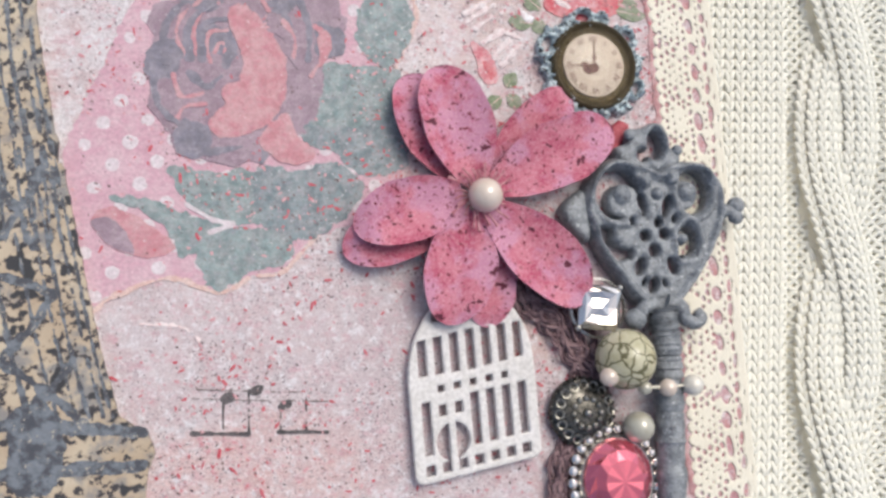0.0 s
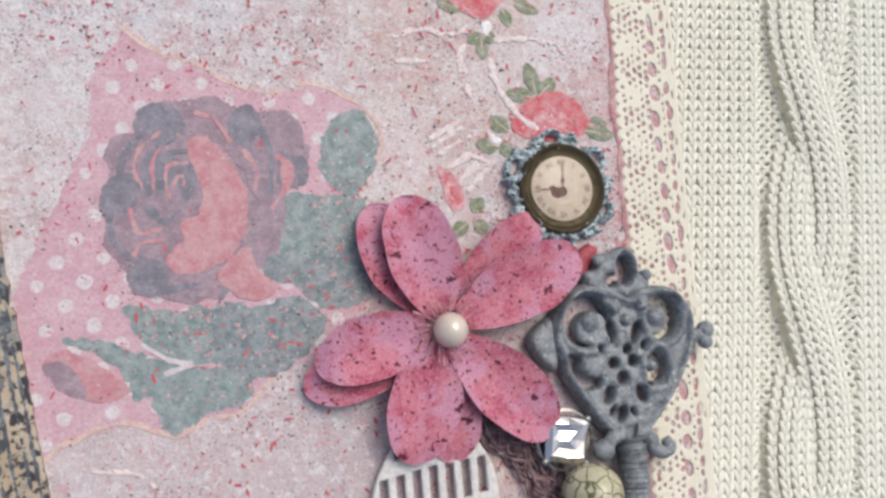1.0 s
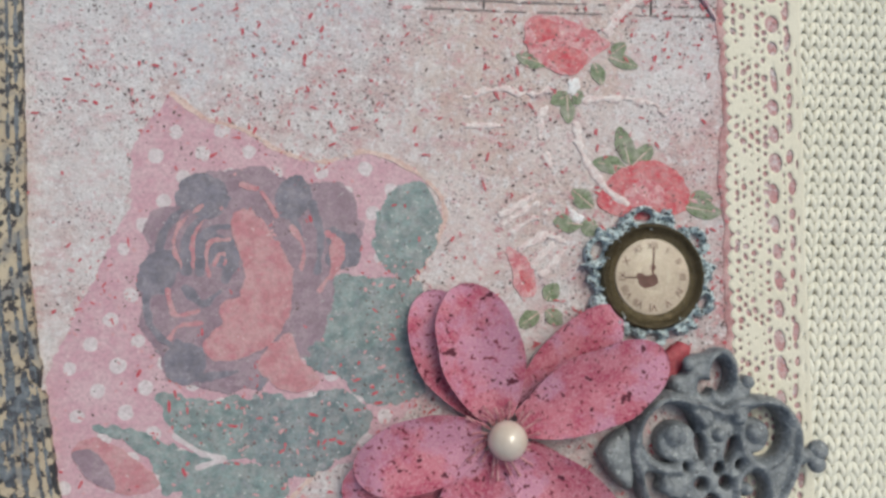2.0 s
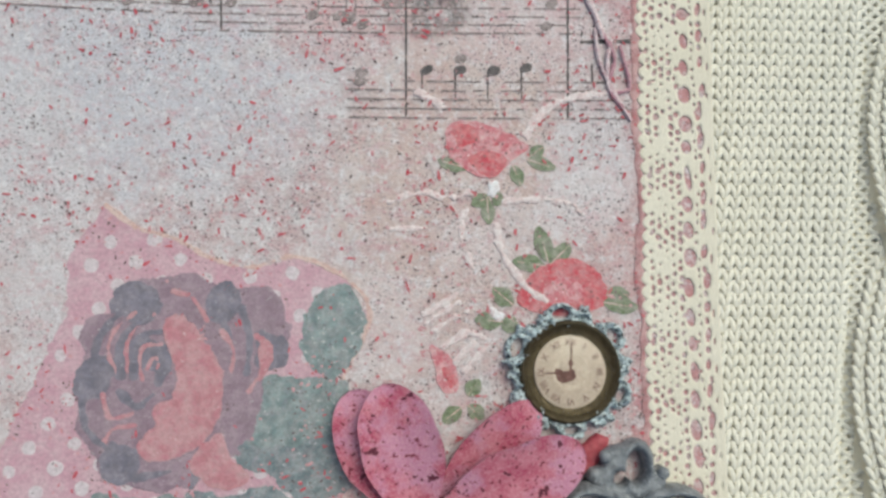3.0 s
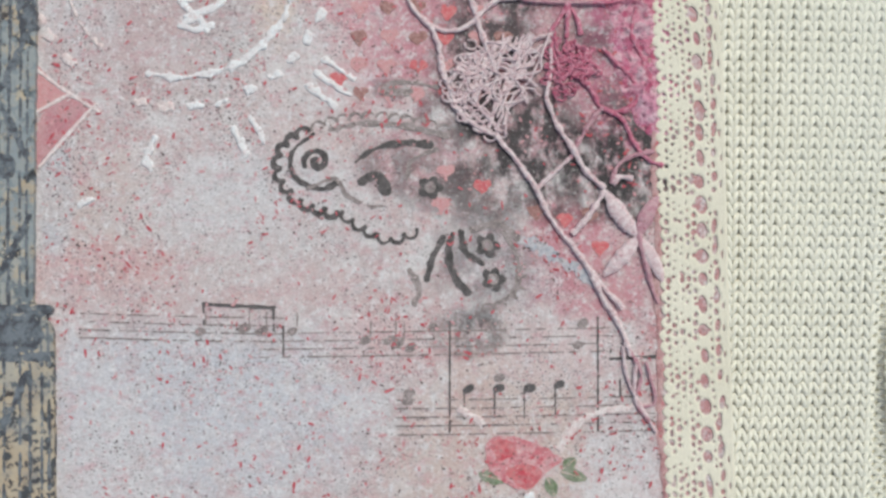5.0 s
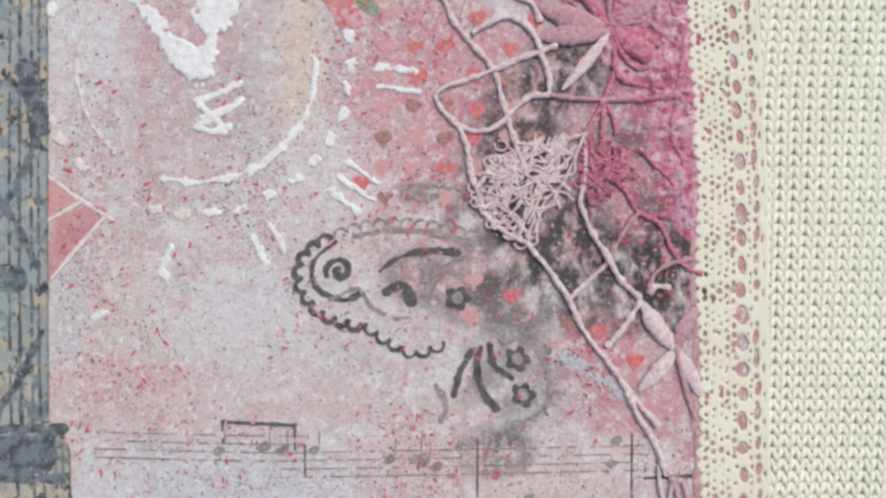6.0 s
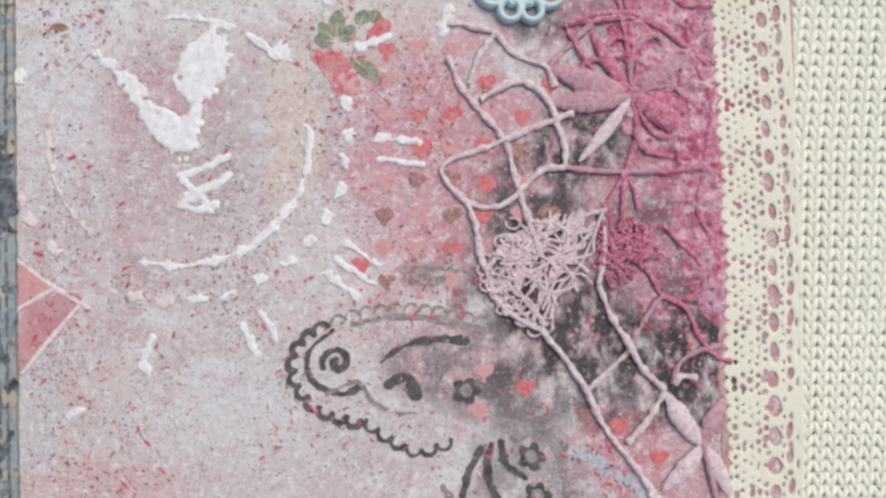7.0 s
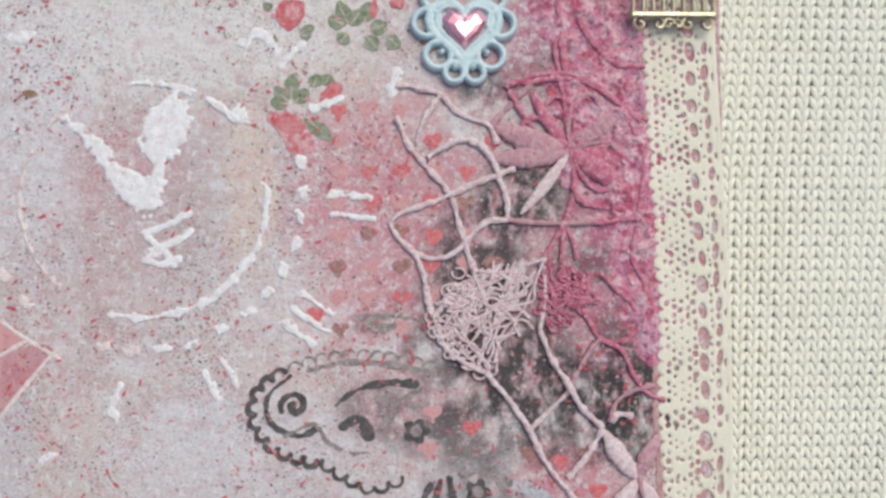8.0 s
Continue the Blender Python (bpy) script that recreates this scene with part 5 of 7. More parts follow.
def cage_shape(x, y):
    """Outline and slots in the cage's own u (0 to 22 across) and v (0 to 34 up)."""
    e1, e2 = (g10 - g00) / 22.0, (g01 - g00) / 25.5
    det = e1[0] * e2[1] - e1[1] * e2[0]
    px, py = x - g00[0], y - g00[1]
    u, v = (px * e2[1] - py * e2[0]) / det, (e1[0] * py - e1[1] * px) / det
    d = np.maximum(d_box(u, v, 11, 16, 11, 16, 0, 1.6), np.where(v > 17, d_disc(u, v, 11, 17, 11.0, 15.2), -5))
    holes = []
    for k in range(7):
        cx = 2.6 + k * 2.8
        holes.append((cx, 21.4, 0.78, 3.6 - 0.15 * abs(k - 3)))
        if k not in (1, 2):
            holes.append((cx, 9.2, 0.78, 4.6))
        holes.append((cx, 28.2, 0.75, 0.9 if abs(k - 3) < 3 else 0.4))
        holes.append((cx, 2.0, 0.8, 0.9))
        if 0 < k < 6:
            holes.append((cx, 15.6, 0.62, 0.62))
    holes += [(5.4, 11.8, 0.7, 1.0), (8.2, 11.8, 0.7, 1.0)]
    door = d_disc(u, v, 6.8, 6.2, 2.9, 3.3)
    d = np.maximum(d, -np.maximum(door, 0.55 - np.abs(u - 6.8)))
    for cx, cy, hx, hy in holes:
        d = np.maximum(d, -d_box(u, v, cx, cy, hx, hy, 0, 0.2))
    return d


cage = tagged(make("birdcage_cutout", sheet(cage_shape, (g00[0] - 6, g00[1] - 4, g10[0] + 6, g01[1] + 12), 0.22, puffed(2.1, 0.18, 0.3, 0.04), 0.9), M_CAGE, origin=(*g00, 0.9)),
              "off-white chipboard birdcage with cut-out bars", "birdcage")

# ---- bead and gem cluster ----
def facet(name, color, rough=0.05, metal_=0.0, spec=1.0):
    n = Nodes(name, rough, metal_, spec)
    n.color(color)
    n.b.inputs["Coat Weight"].default_value = 1.0
    n.b.inputs["Coat Roughness"].default_value = 0.02
    return n


gm = facet("foiled_crystal", (0.84, 0.78, 0.74), 0.08, 0.9)
M_CRYSTAL = gm.mat
M_GEM = facet("foiled_pink_gem", (0.78, 0.16, 0.22), 0.07, 0.75).mat
M_SILVER = metal("dull_silver", (0.42, 0.40, 0.37), (0.58, 0.56, 0.52), 0.28)
M_DARKMETAL = metal("dark_filigree", (0.05, 0.048, 0.042), (0.15, 0.14, 0.125), 0.32, 1.0)


def cut_gem(c, rx, ry, h, z, sides, turn=0.0, table=0.5, fine=0.0):
    """A faceted stone: girdle, crown facets and table."""
    v, f = [], []
    for i, (k, zz) in enumerate(((1.0, 0.0), (1.0, 0.25 * h), (0.78, 0.72 * h), (table, h))):
        for j in range(sides):
            a = 2 * math.pi * (j + 0.5 * (i % 2) * (1 if sides > 4 else 0)) / sides + radians(turn)
            w = fine * math.sin(3.1 * j + i)
            v.append((c[0] + rx * k * math.cos(a), c[1] + ry * k * math.sin(a), z + zz + w))
    for i in range(3):
        for j in range(sides):
            k = (j + 1) % sides
            a, b, cc_, d = i * sides + j, i * sides + k, (i + 1) * sides + k, (i + 1) * sides + j
            f += [(a, b, d), (b, cc_, d)]
    v.append((c[0], c[1], z + h * 1.02))
    for j in range(sides):
        f.append((3 * sides + j, 3 * sides + (j + 1) % sides, len(v) - 1))
    return np.array(v), f


p = [(31.4, -9.6)][0]
stone = thing("square_rhinestone", "clear square faceted rhinestone in a silver setting", "rhinestone", (*p, 2.0))
def princess(c, half, turn, z):
    """A square stone: bevelled crown and a table of wedges that dip to the middle."""
    v, f = [], []
    for k, (m, zz) in enumerate(((1.0, 0.0), (1.0, 0.5), (0.74, 1.25), (0.40, 0.85))):
        for j in range(8):
            a = math.pi * j / 4
            r = half * m * (1.0 if j % 2 == 0 else 1.36)
            a += radians(turn) + 0.06 * math.sin(5.0 * j + k)
            v.append((c[0] + r * math.cos(a), c[1] + r * math.sin(a), z + zz + (0.22 * math.sin(2.3 * j + k) if k > 1 else 0)))
    for k in range(3):
        for j in range(8):
            b = (j + 1) % 8
            f += [(k * 8 + j, k * 8 + b, k * 8 + 8 + j), (k * 8 + b, k * 8 + 8 + b, k * 8 + 8 + j)]
    v.append((c[0], c[1], z + 1.3))
    f += [(24 + j, 24 + (j + 1) % 8, 32) for j in range(8)]
    return np.array(v), f


part("stone", princess(p, 4.1, 82, 3.4), M_CRYSTAL, stone, smooth=False)
part("setting", lathe((*p, 0), [(5.4, 2.0), (5.6, 3.2), (5.2, 3.4)], 4 * 9), M_SILVER, stone)
for a in (38, 128, 218, 308):
    part("claw", ball((p[0] + 5.6 * math.cos(radians(a)), p[1] + 5.6 * math.sin(radians(a)), 3.7), 0.7, 6, 8), M_SILVER, stone)

n = Nodes("crackled_glaze", 0.25, 0.0, 0.5)
vo = n.add("ShaderNodeTexVoronoi")
vo.feature = "DISTANCE_TO_EDGE"
vo.inputs["Scale"].default_value = 330.0
wv = n.add("ShaderNodeVectorMath", operation="ADD")
nz = n.add("ShaderNodeTexNoise")
nz.inputs["Scale"].default_value = 500.0
sc = n.add("ShaderNodeVectorMath", operation="SCALE")
sc.inputs["Scale"].default_value = 0.0016
n.link(n.tc, nz.inputs["Vector"])
n.link(nz.outputs["Color"], sc.inputs[0])
n.link(n.tc, wv.inputs[0])
n.link(sc.outputs[0], wv.inputs[1])
n.link(wv.outputs[0], vo.inputs["Vector"])
n.color(n.mix(n.ramp(vo.outputs["Distance"], 0.02, 0.07), (0.12, 0.11, 0.055), n.mix(n.ramp(n.noise(3, 3), 0.4, 0.6), (0.40, 0.37, 0.24), (0.50, 0.47, 0.34))))
crackle = tagged(make("crackle_bead", ball((*[(34.7, -19.1)][0], 6.2), 5.5, 20, 30), n.mat, origin=(*[(34.7, -19.1)][0], 0.7)), "round olive-cream bead with a dark crackle glaze", "bead")


def pearl(at, z, r, mat, label):
    return tagged(make("pearl_bead", ball((*at, z), r, 14, 20), mat, origin=(*at, z - r)), label, "pearl", "pearls beside the key")


pearl([(30.3, -21.9)][0], 8.2, 1.75, M_PEARL, "small cream pearl beside the crackle bead")
for at, r, m in zip([(37.7, -24.4), (42.3, -24.7), (47.4, -24.6)], (1.3, 1.65, 1.95), (M_PEARL3, M_PEARL, M_PEARL2)):
    pearl(at, 6.9, r, m, "small pearl strung across the key shank")
(st0, st1) = [(36.3, -24.4), (48.9, -24.6)]
tagged(make("pearl_thread", tube(spline([(*st0, 6.6), ((st0[0] + st1[0]) / 2, (st0[1] + st1[1]) / 2, 6.9), (*st1, 6.5)], 6), 0.25, 6), M_LACE, origin=(*st0, 6.2)), "thin cream thread through the small pearls", "thread")
pearl([(37.3, -31.6)][0], 4.2, 2.9, M_PEARL3, "larger grey-cream pearl beside the metal button")

M_ANTIQUE = metal("antique_silver", (0.20, 0.19, 0.165), (0.42, 0.40, 0.36), 0.3, 0.8)
bc = [(27.5, -28.3)][0]
button = thing("filigree_button", "dark silver domed filigree button with a beaded rosette", "button", (*bc, 0.8))
part("dome", lathe((*bc, 0), [(6.3, 0.8), (6.4, 1.6), (5.9, 2.3), (4.8, 3.1), (3.4, 3.7), (1.8, 4.0), (0.02, 4.1)], 48), M_DARKMETAL, button)
for k in range(12):
    a = k * math.pi / 6
    part("rosette_bead", ball((bc[0] + 2.6 * math.cos(a), bc[1] + 2.6 * math.sin(a), 4.0), 0.62, 6, 9), M_ANTIQUE, button)
part("centre_bead", ball((*bc, 4.3), 0.85, 8, 12), M_ANTIQUE, button)
for k in range(16):
    a = k * math.pi / 8
    t = np.linspace(0, 2 * np.pi, 13)
    part("ring", tube(np.stack([bc[0] + 5.0 * math.cos(a) + 0.75 * np.cos(t), bc[1] + 5.0 * math.sin(a) + 0.75 * np.sin(t), 3.15 - 0.28 * (np.cos(t) * math.cos(a) + np.sin(t) * math.sin(a))], 1), 0.22, 5, False), M_ANTIQUE, button)
for k in range(30):
    a = k * math.pi / 15
    part("rim_bead", ball((bc[0] + 6.2 * math.cos(a), bc[1] + 6.2 * math.sin(a), 1.9), 0.4, 5, 7), M_DARKMETAL, button)

gc = [(32.8, -40.7)][0]
gem = thing("pink_gem", "oval pink faceted gem in a silver rhinestone setting", "gem", (*gc, 0.8))
part("stone", cut_gem(gc, 6.6, 7.2, 3.4, 3.0, 16, 8, 0.55, 0.12), M_GEM, gem, smooth=False)
part("cup", lathe((*gc, 0), [(7.2, 0.8), (7.4, 3.0), (7.0, 3.5), (6.5, 3.3)], 48, 1, 1.08), M_SILVER, gem)
for k in range(26):
    a = k * 2 * math.pi / 26
    part("rim_stone", cut_gem((gc[0] + 8.4 * math.cos(a), gc[1] + 9.0 * math.sin(a)), 0.95, 0.95, 0.8, 2.6, 7, k * 13, 0.5), M_CRYSTAL, gem, smooth=False)
    part("rim_cup", ball((gc[0] + 8.4 * math.cos(a), gc[1] + 9.0 * math.sin(a), 2.0), 0.95, 5, 8), M_SILVER, gem)

M_TRIM = mottled("brown_mauve_yarn", (0.13, 0.075, 0.085), (0.26, 0.17, 0.18), 1.5, 0.3, (0.42, 0.33, 0.34), 0.4, 0.9)
trim = thing("braided_trim", "frayed brown-mauve braid tucked under the flower and beads", "braid", (*[(25.5, -19.1)][0], 0))
run = spline([(16.8, -4.1), (23, -10.1), (28.6, -17.7), (29.7, -25.5), (26.2, -34.5), (23.4, -42.2), (23.8, -51.2)], 14)
rnd = np.random.default_rng(8)
for k in range(26):
    off = rnd.uniform(-3.0, 3.0) * np.ones(len(run)) + 1.3 * np.sin(np.arange(len(run)) * rnd.uniform(0.25, 0.7) + rnd.uniform(0, 6))
    tg = np.gradient(run, axis=0)
    tg /= np.linalg.norm(tg, axis=1)[:, None]
    q = run + off[:, None] * np.stack([-tg[:, 1], tg[:, 0]], 1)
    part("strand", tube(np.c_[q, 0.7 + 0.8 * rnd.random() + 0.5 * np.sin(np.arange(len(q)) * 0.6 + k)], 0.30, 5, lumpy=0.4, seed=k), M_TRIM, trim)


def scroll(center, r0, turns, start, hand_):
    """A flat spiral that winds inwards."""
    t = np.linspace(0, 1, 26)
    a = radians(start) + hand_ * turns * 2 * np.pi * t
    r = r0 * (1 - 0.82 * t)
    return np.stack([center[0] + r * np.cos(a), center[1] + r * np.sin(a)], 1)


# ---- stamped paisley ----
stamp = thing("paisley_stamp", "black ink paisley stamp with a scalloped rim, partly faded", "ink stamp", (*[(-11.2, 131.3)][0], 0))
M_STAMP = mottled("stamp_ink", (0.022, 0.02, 0.022), (0.08, 0.07, 0.075), 1.6, 0.3, (0.48, 0.40, 0.41), 0.3, wear=0.12)


def scallops(pts, step, r, w, mat, bulge=1.0):
    """Little open arcs set side by side along a line, bulging to its left."""
    c = spline(pts, 24)
    s = np.concatenate([[0], np.cumsum(np.hypot(*np.diff(c, axis=0).T))])
    for k, t in enumerate(np.arange(step / 2, s[-1], step)):
        i = min(int(np.searchsorted(s, t)), len(c) - 2)
        e = c[i + 1] - c[i]
        a0 = math.atan2(e[1], e[0])
        a = a0 + bulge * np.linspace(0.05, np.pi - 0.05, 9)
        stroke("scallop", np.stack([c[i, 0] + r * np.cos(a), c[i, 1] + r * np.sin(a)], 1), w, w * 0.8, 0.05, mat, stamp, h=0.2, torn=0.3, smooth=False, seed=k)


rim_a = [(-20.5, 138.6), (-24.7, 135.5), (-26, 131.7), (-24.9, 128.2), (-21.3, 124.6), (-15.2, 122.6)]
scallops(rim_a, 2.5, 1.25, 0.55, M_STAMP, -1.0)
scallops([(-14, 122.9), (-9.1, 119.6), (-4.5, 117.9), (1.1, 119.6)], 2.7, 1.3, 0.42, M_STAMP, -1.0)
scallops([(7.2, 138.7), (-0, 140.5), (-7.2, 141.3), (-14.4, 140.6), (-19.5, 138.9)], 2.5, 1.2, 0.25, M_FADED, -1.0)
for pts, w0, w1, m in (([(6.2, 138), (-1, 139.7), (-9.3, 140.3), (-16.4, 138.9)], 0.6, 0.35, M_FADED), ([(-19.5, 137.9), (-23.3, 134.8), (-23.9, 131.7), (-22.2, 128.7), (-18.3, 127.2), (-14.8, 128.2)], 0.25, 0.5, M_STAMP),
                       ([(-11.4, 132.5), (-7.7, 135.2), (-2.6, 136.4), (3.1, 136.2)], 0.25, 0.6, M_STAMP), ([(-10.2, 128.7), (-7.6, 130), (-6.1, 128.7), (-5.6, 127)], 0.6, 0.9, M_STAMP), ([(-1.5, 129.2), (-0.5, 132.8), (4.2, 135.2)], 0.3, 0.4, M_FADED),
                       ([(-20.4, 127.2), (-15.3, 129.2), (-13.2, 126.2), (-9.1, 124.1), (-6.1, 123.9)], 0.3, 0.2, M_FADED), ([(-6.2, 147.2), (-2.1, 148.6), (4.6, 147.8)], 0.5, 0.3, M_FADED), ([(-5.7, 146.7), (-1.1, 146.7)], 0.9, 0.5, M_FADED),
                       ([(7.5, 118.6), (6.8, 114), (8.2, 109.9), (10.4, 107.4)], 0.5, 0.7, M_STAMP), ([(9.2, 118.6), (10.2, 115), (13.3, 113)], 0.7, 0.4, M_STAMP), ([(5.8, 118), (3.7, 114), (2.7, 109.9)], 0.4, 0.5, M_STAMP), ([(11.4, 119.6), (16.6, 120.6), (20.2, 118)], 0.5, 0.5, M_FADED),
                       ([(17.6, 119.1), (20.2, 114), (19.7, 107.9), (16.6, 105.3)], 0.35, 0.35, M_FADED), ([(-0.8, 111.5), (1.2, 107.9), (0.2, 104.9)], 0.5, 0.3, M_FADED)):
    stroke("swoosh", pts, w0 * 1.25, w1 * 1.25, 0.06, m, stamp, torn=0.45, h=0.22)
stroke("spiral", scroll([(-18.8, 132.5)][0], 2.6, 1.2, 200, -1), 0.5, 0.6, 0.06, M_STAMP, stamp, smooth=False, h=0.2, torn=0.4)
for c in [(14.3, 116.5), (15.4, 109.9), (3.2, 127.7)]:
    f = lambda x, y: np.maximum(np.hypot(x - c[0], y - c[1]) - 1.6 - 0.85 * np.abs(np.cos(2.5 * np.arctan2(y - c[1], x - c[0]))), 1.0 - np.hypot(x - c[0], y - c[1]))
    patch("floret", f, [c], 0.06, M_STAMP, stamp, h=0.2, torn=0.4, pad=4.2)
    patch("floret_eye", lambda x, y: np.abs(np.hypot(x - c[0], y - c[1]) - 0.8) - 0.25, [c], 0.06, M_FADED, stamp, h=0.2, torn=0.2, pad=2)
stroke("smear", [(21.8, 117.5), (28, 113.9), (35.3, 109.8)], 1.2, 0.9, 0.04, mottled("blue_grey_wash", (0.36, 0.39, 0.47), (0.55, 0.52, 0.55), 2, 0.4, wear=0.3), stamp, h=0.3, torn=1.2)
scallops([(21.8, 112.9), (21.3, 107.9), (17.6, 104.8), (13.5, 103.8)], 2.4, 1.2, 0.25, M_FADED, -1.0)

# ---- printed hearts ----
hearts = thing("heart_print", "rows of small brushed red and brown printed hearts", "printed hearts", (*[(-3.3, 163.7)][0], 0))
M_HEART = mottled("heart_red", (0.58, 0.10, 0.12), (0.60, 0.20, 0.21), 0.9, 0.3, (0.62, 0.40, 0.40), 0.5)
M_HEARTB = mottled("heart_brown", (0.27, 0.12, 0.11), (0.40, 0.22, 0.21), 0.9, 0.3, (0.58, 0.34, 0.34), 0.55)
M_HEARTF = mottled("heart_faded", (0.58, 0.27, 0.29), (0.60, 0.34, 0.35), 0.9, 0.3, (0.64, 0.44, 0.44), 0.5)
placed = list(zip([(-10.7, 174.9), (-5.3, 175), (0.6, 175.1), (-5.2, 180.9), (0.5, 186.5), (12.9, 175.1), (-4.8, 169.4), (-11.1, 163.4), (-5.3, 163.5), (6.5, 163.3), (-11, 157.5), (-5.2, 157.8), (0.6, 157.5), (-11, 151.9), (-5.7, 151.9), (0.7, 151.8), (-10.5, 146.3), (-14.8, 149), (6.5, 180.8), (17.9, 180.8), (12.4, 169.3)]
                               + [(29.6, 121.6), (36.4, 116), (13.3, 128.1), (6.2, 130.8), (23.9, 123.1), (34.5, 122.6), (5.2, 124.2)], "frrffrrfbrbfbffrbrrrbrrrfbbf"))
for i in range(6):
    for j in range(8):
        c = (-11.0 + 5.75 * i + 0.25 * math.sin(3 * i + j), 146.4 + 5.75 * j + 0.25 * math.cos(2 * i + 5 * j))
        if c[0] + 0.5 * c[1] < 97 and all(math.hypot(c[0] - q[0], c[1] - q[1]) > 2.6 for q, _ in placed):
            placed.append((c, "fbfrff"[(i * 5 + j * 3) % 6]))
for k, (c, m) in enumerate(placed):
    f = lambda x, y: np.minimum(np.minimum(d_disc(x, y, c[0] - 0.75, c[1] + 0.45, 0.95), d_disc(x, y, c[0] + 0.75, c[1] + 0.45, 0.95)), d_poly(x, y, [(c[0] - 1.55, c[1] + 0.1), (c[0] + 1.55, c[1] + 0.1), (c[0], c[1] - 1.75)]))
    patch("heart", f, [c], 0.03, {"r": M_HEART, "b": M_HEARTB, "f": M_HEARTF}[m], hearts, h=0.3, torn=0.6, pad=3, seed=k)

# ---- torn corner of red paper, washi scrap ----
scrap = thing("torn_paper_scrap", "torn red-pink paper scrap with pale folded rims", "paper", (*[(-67.6, 142)][0], 0))
blob("sheet", [(-72.9, 150), (-69.6, 147.7), (-66, 144.7), (-69.4, 142), (-72.4, 141.5)], 0.05, M_HEARTF, scrap, torn=0.5)
blob("sheet", [(-71.4, 140.1), (-65.8, 143.9), (-61.1, 143.2), (-64.7, 138.3), (-69.2, 133.5), (-72, 130.3)], 0.06, M_ROSE, scrap, torn=0.7)
for pts in ([(-72.9, 150), (-68.6, 146.6), (-64.4, 143.9), (-60.6, 141.6)], [(-72.3, 141.1), (-66.3, 144.7)], [(-61.1, 143), (-66.5, 136.4), (-70.9, 130.7)]):
    stroke("rim", pts, 0.35, 0.35, 0.16, M_PINKPASTE, scrap, rise=0.15, h=0.2)

# ---- stencilled clock in white paste ----
dialp = thing("stencilled_clock", "large clock face stencilled in raised white paste", "stencil clock", (*[(-45.9, 170)][0], 0))
kc0, kc1 = [(-45.9, 170), (-23.9, 170.3)]
kr = math.hypot(kc1[0] - kc0[0], kc1[1] - kc0[1])


def arc(a0, a1, w0, w1, r=1.0, mat=None):
    a = np.radians(np.linspace(a0, a1, 16))
    stroke("arc", np.stack([kc0[0] + r * kr * np.cos(a), kc0[1] + r * kr * 0.97 * np.sin(a)], 1), w0, w1, 0.1, mat or M_PASTE, dialp, rise=0.3, smooth=False, h=0.2, torn=0.8)


arc(8, -62, 0.55, 0.75)
arc(-63, -90, 0.7, 0.35)
arc(-92, -104, 0.7, 0.5)
arc(128, 148, 0.4, 0.3, 1.0, M_PINKPASTE)
arc(155, 228, 0.3, 0.35, 1.0, M_PINKPASTE)
arc(98, 68, 0.5, 0.7)
arc(60, 44, 0.4, 0.9)
blob("minute_hand", [(-41.2, 189.8), (-38.4, 186.7), (-38.1, 181.8), (-40.7, 177.7), (-44.5, 177), (-46.7, 180.7), (-45.6, 186.1), (-43.7, 187.6)], 0.12, M_PASTE, dialp, rise=0.28, torn=1.7, h=0.3)
stroke("hand_neck", [(-42.8, 177.3), (-43.9, 173.4)], 0.9, 1.2, 0.12, M_PASTE, dialp, rise=0.3, smooth=False, h=0.25, torn=0.4)
stroke("hour_hand", [(-60.1, 184.5), (-56.9, 181.7), (-53.5, 178.6), (-51.3, 174.3), (-49.1, 171.4)], 0.4, 2.0, 0.12, M_PASTE, dialp, rise=0.28, torn=1.7, h=0.28)
blob("hub", [(-50.4, 173.3), (-48.7, 176.3), (-46.6, 174.3), (-43.5, 174.9), (-42.7, 171.5), (-43.8, 167.9), (-46.8, 167.5), (-49, 169)], 0.12, M_PASTE, dialp, rise=0.28, torn=1.7, h=0.28)
for pts in ([(-45.8, 164), (-41.9, 165.4), (-37.9, 167.4)], [(-45.1, 163), (-43.2, 160.8), (-45.3, 159.2)], [(-44.6, 160.8), (-40.4, 162.3), (-37.5, 164.1)], [(-45.7, 159.2), (-42.7, 158.2), (-39.7, 159.2)], [(-42.2, 160.8), (-40.6, 158.2)]):
    stroke("numeral", pts, 0.6, 0.7, 0.1, M_PASTE, dialp, rise=0.25, torn=0.4, h=0.22)
for c, turn in zip([(-52.7, 143.6), (-47.5, 142.8), (-42.2, 143), (-36.9, 144.1), (-32, 146.3), (-27.3, 149.1), (-23.7, 153), (-20.9, 157.2), (-18.8, 161.6), (-17.7, 166.7), (-17.4, 171.6), (-17.8, 176.8), (-66.4, 151.5), (-70.2, 156), (-72.3, 160.2), (-73.3, 180.7)], (0, 0, 4, 10, 20, 28, 45, 60, 75, 80, 90, 88, -30, -40, -60, 80)):
    f = lambda x, y: d_box(x, y, c[0], c[1], 1.35, 0.8, turn, 0.6)
    patch("minute_mark", f, [c], 0.1, M_PASTE if turn > 3 else M_PINKPASTE, dialp, rise=0.3, h=0.22, torn=1.1, pad=2.5, seed=int(abs(c[0]) * 3))
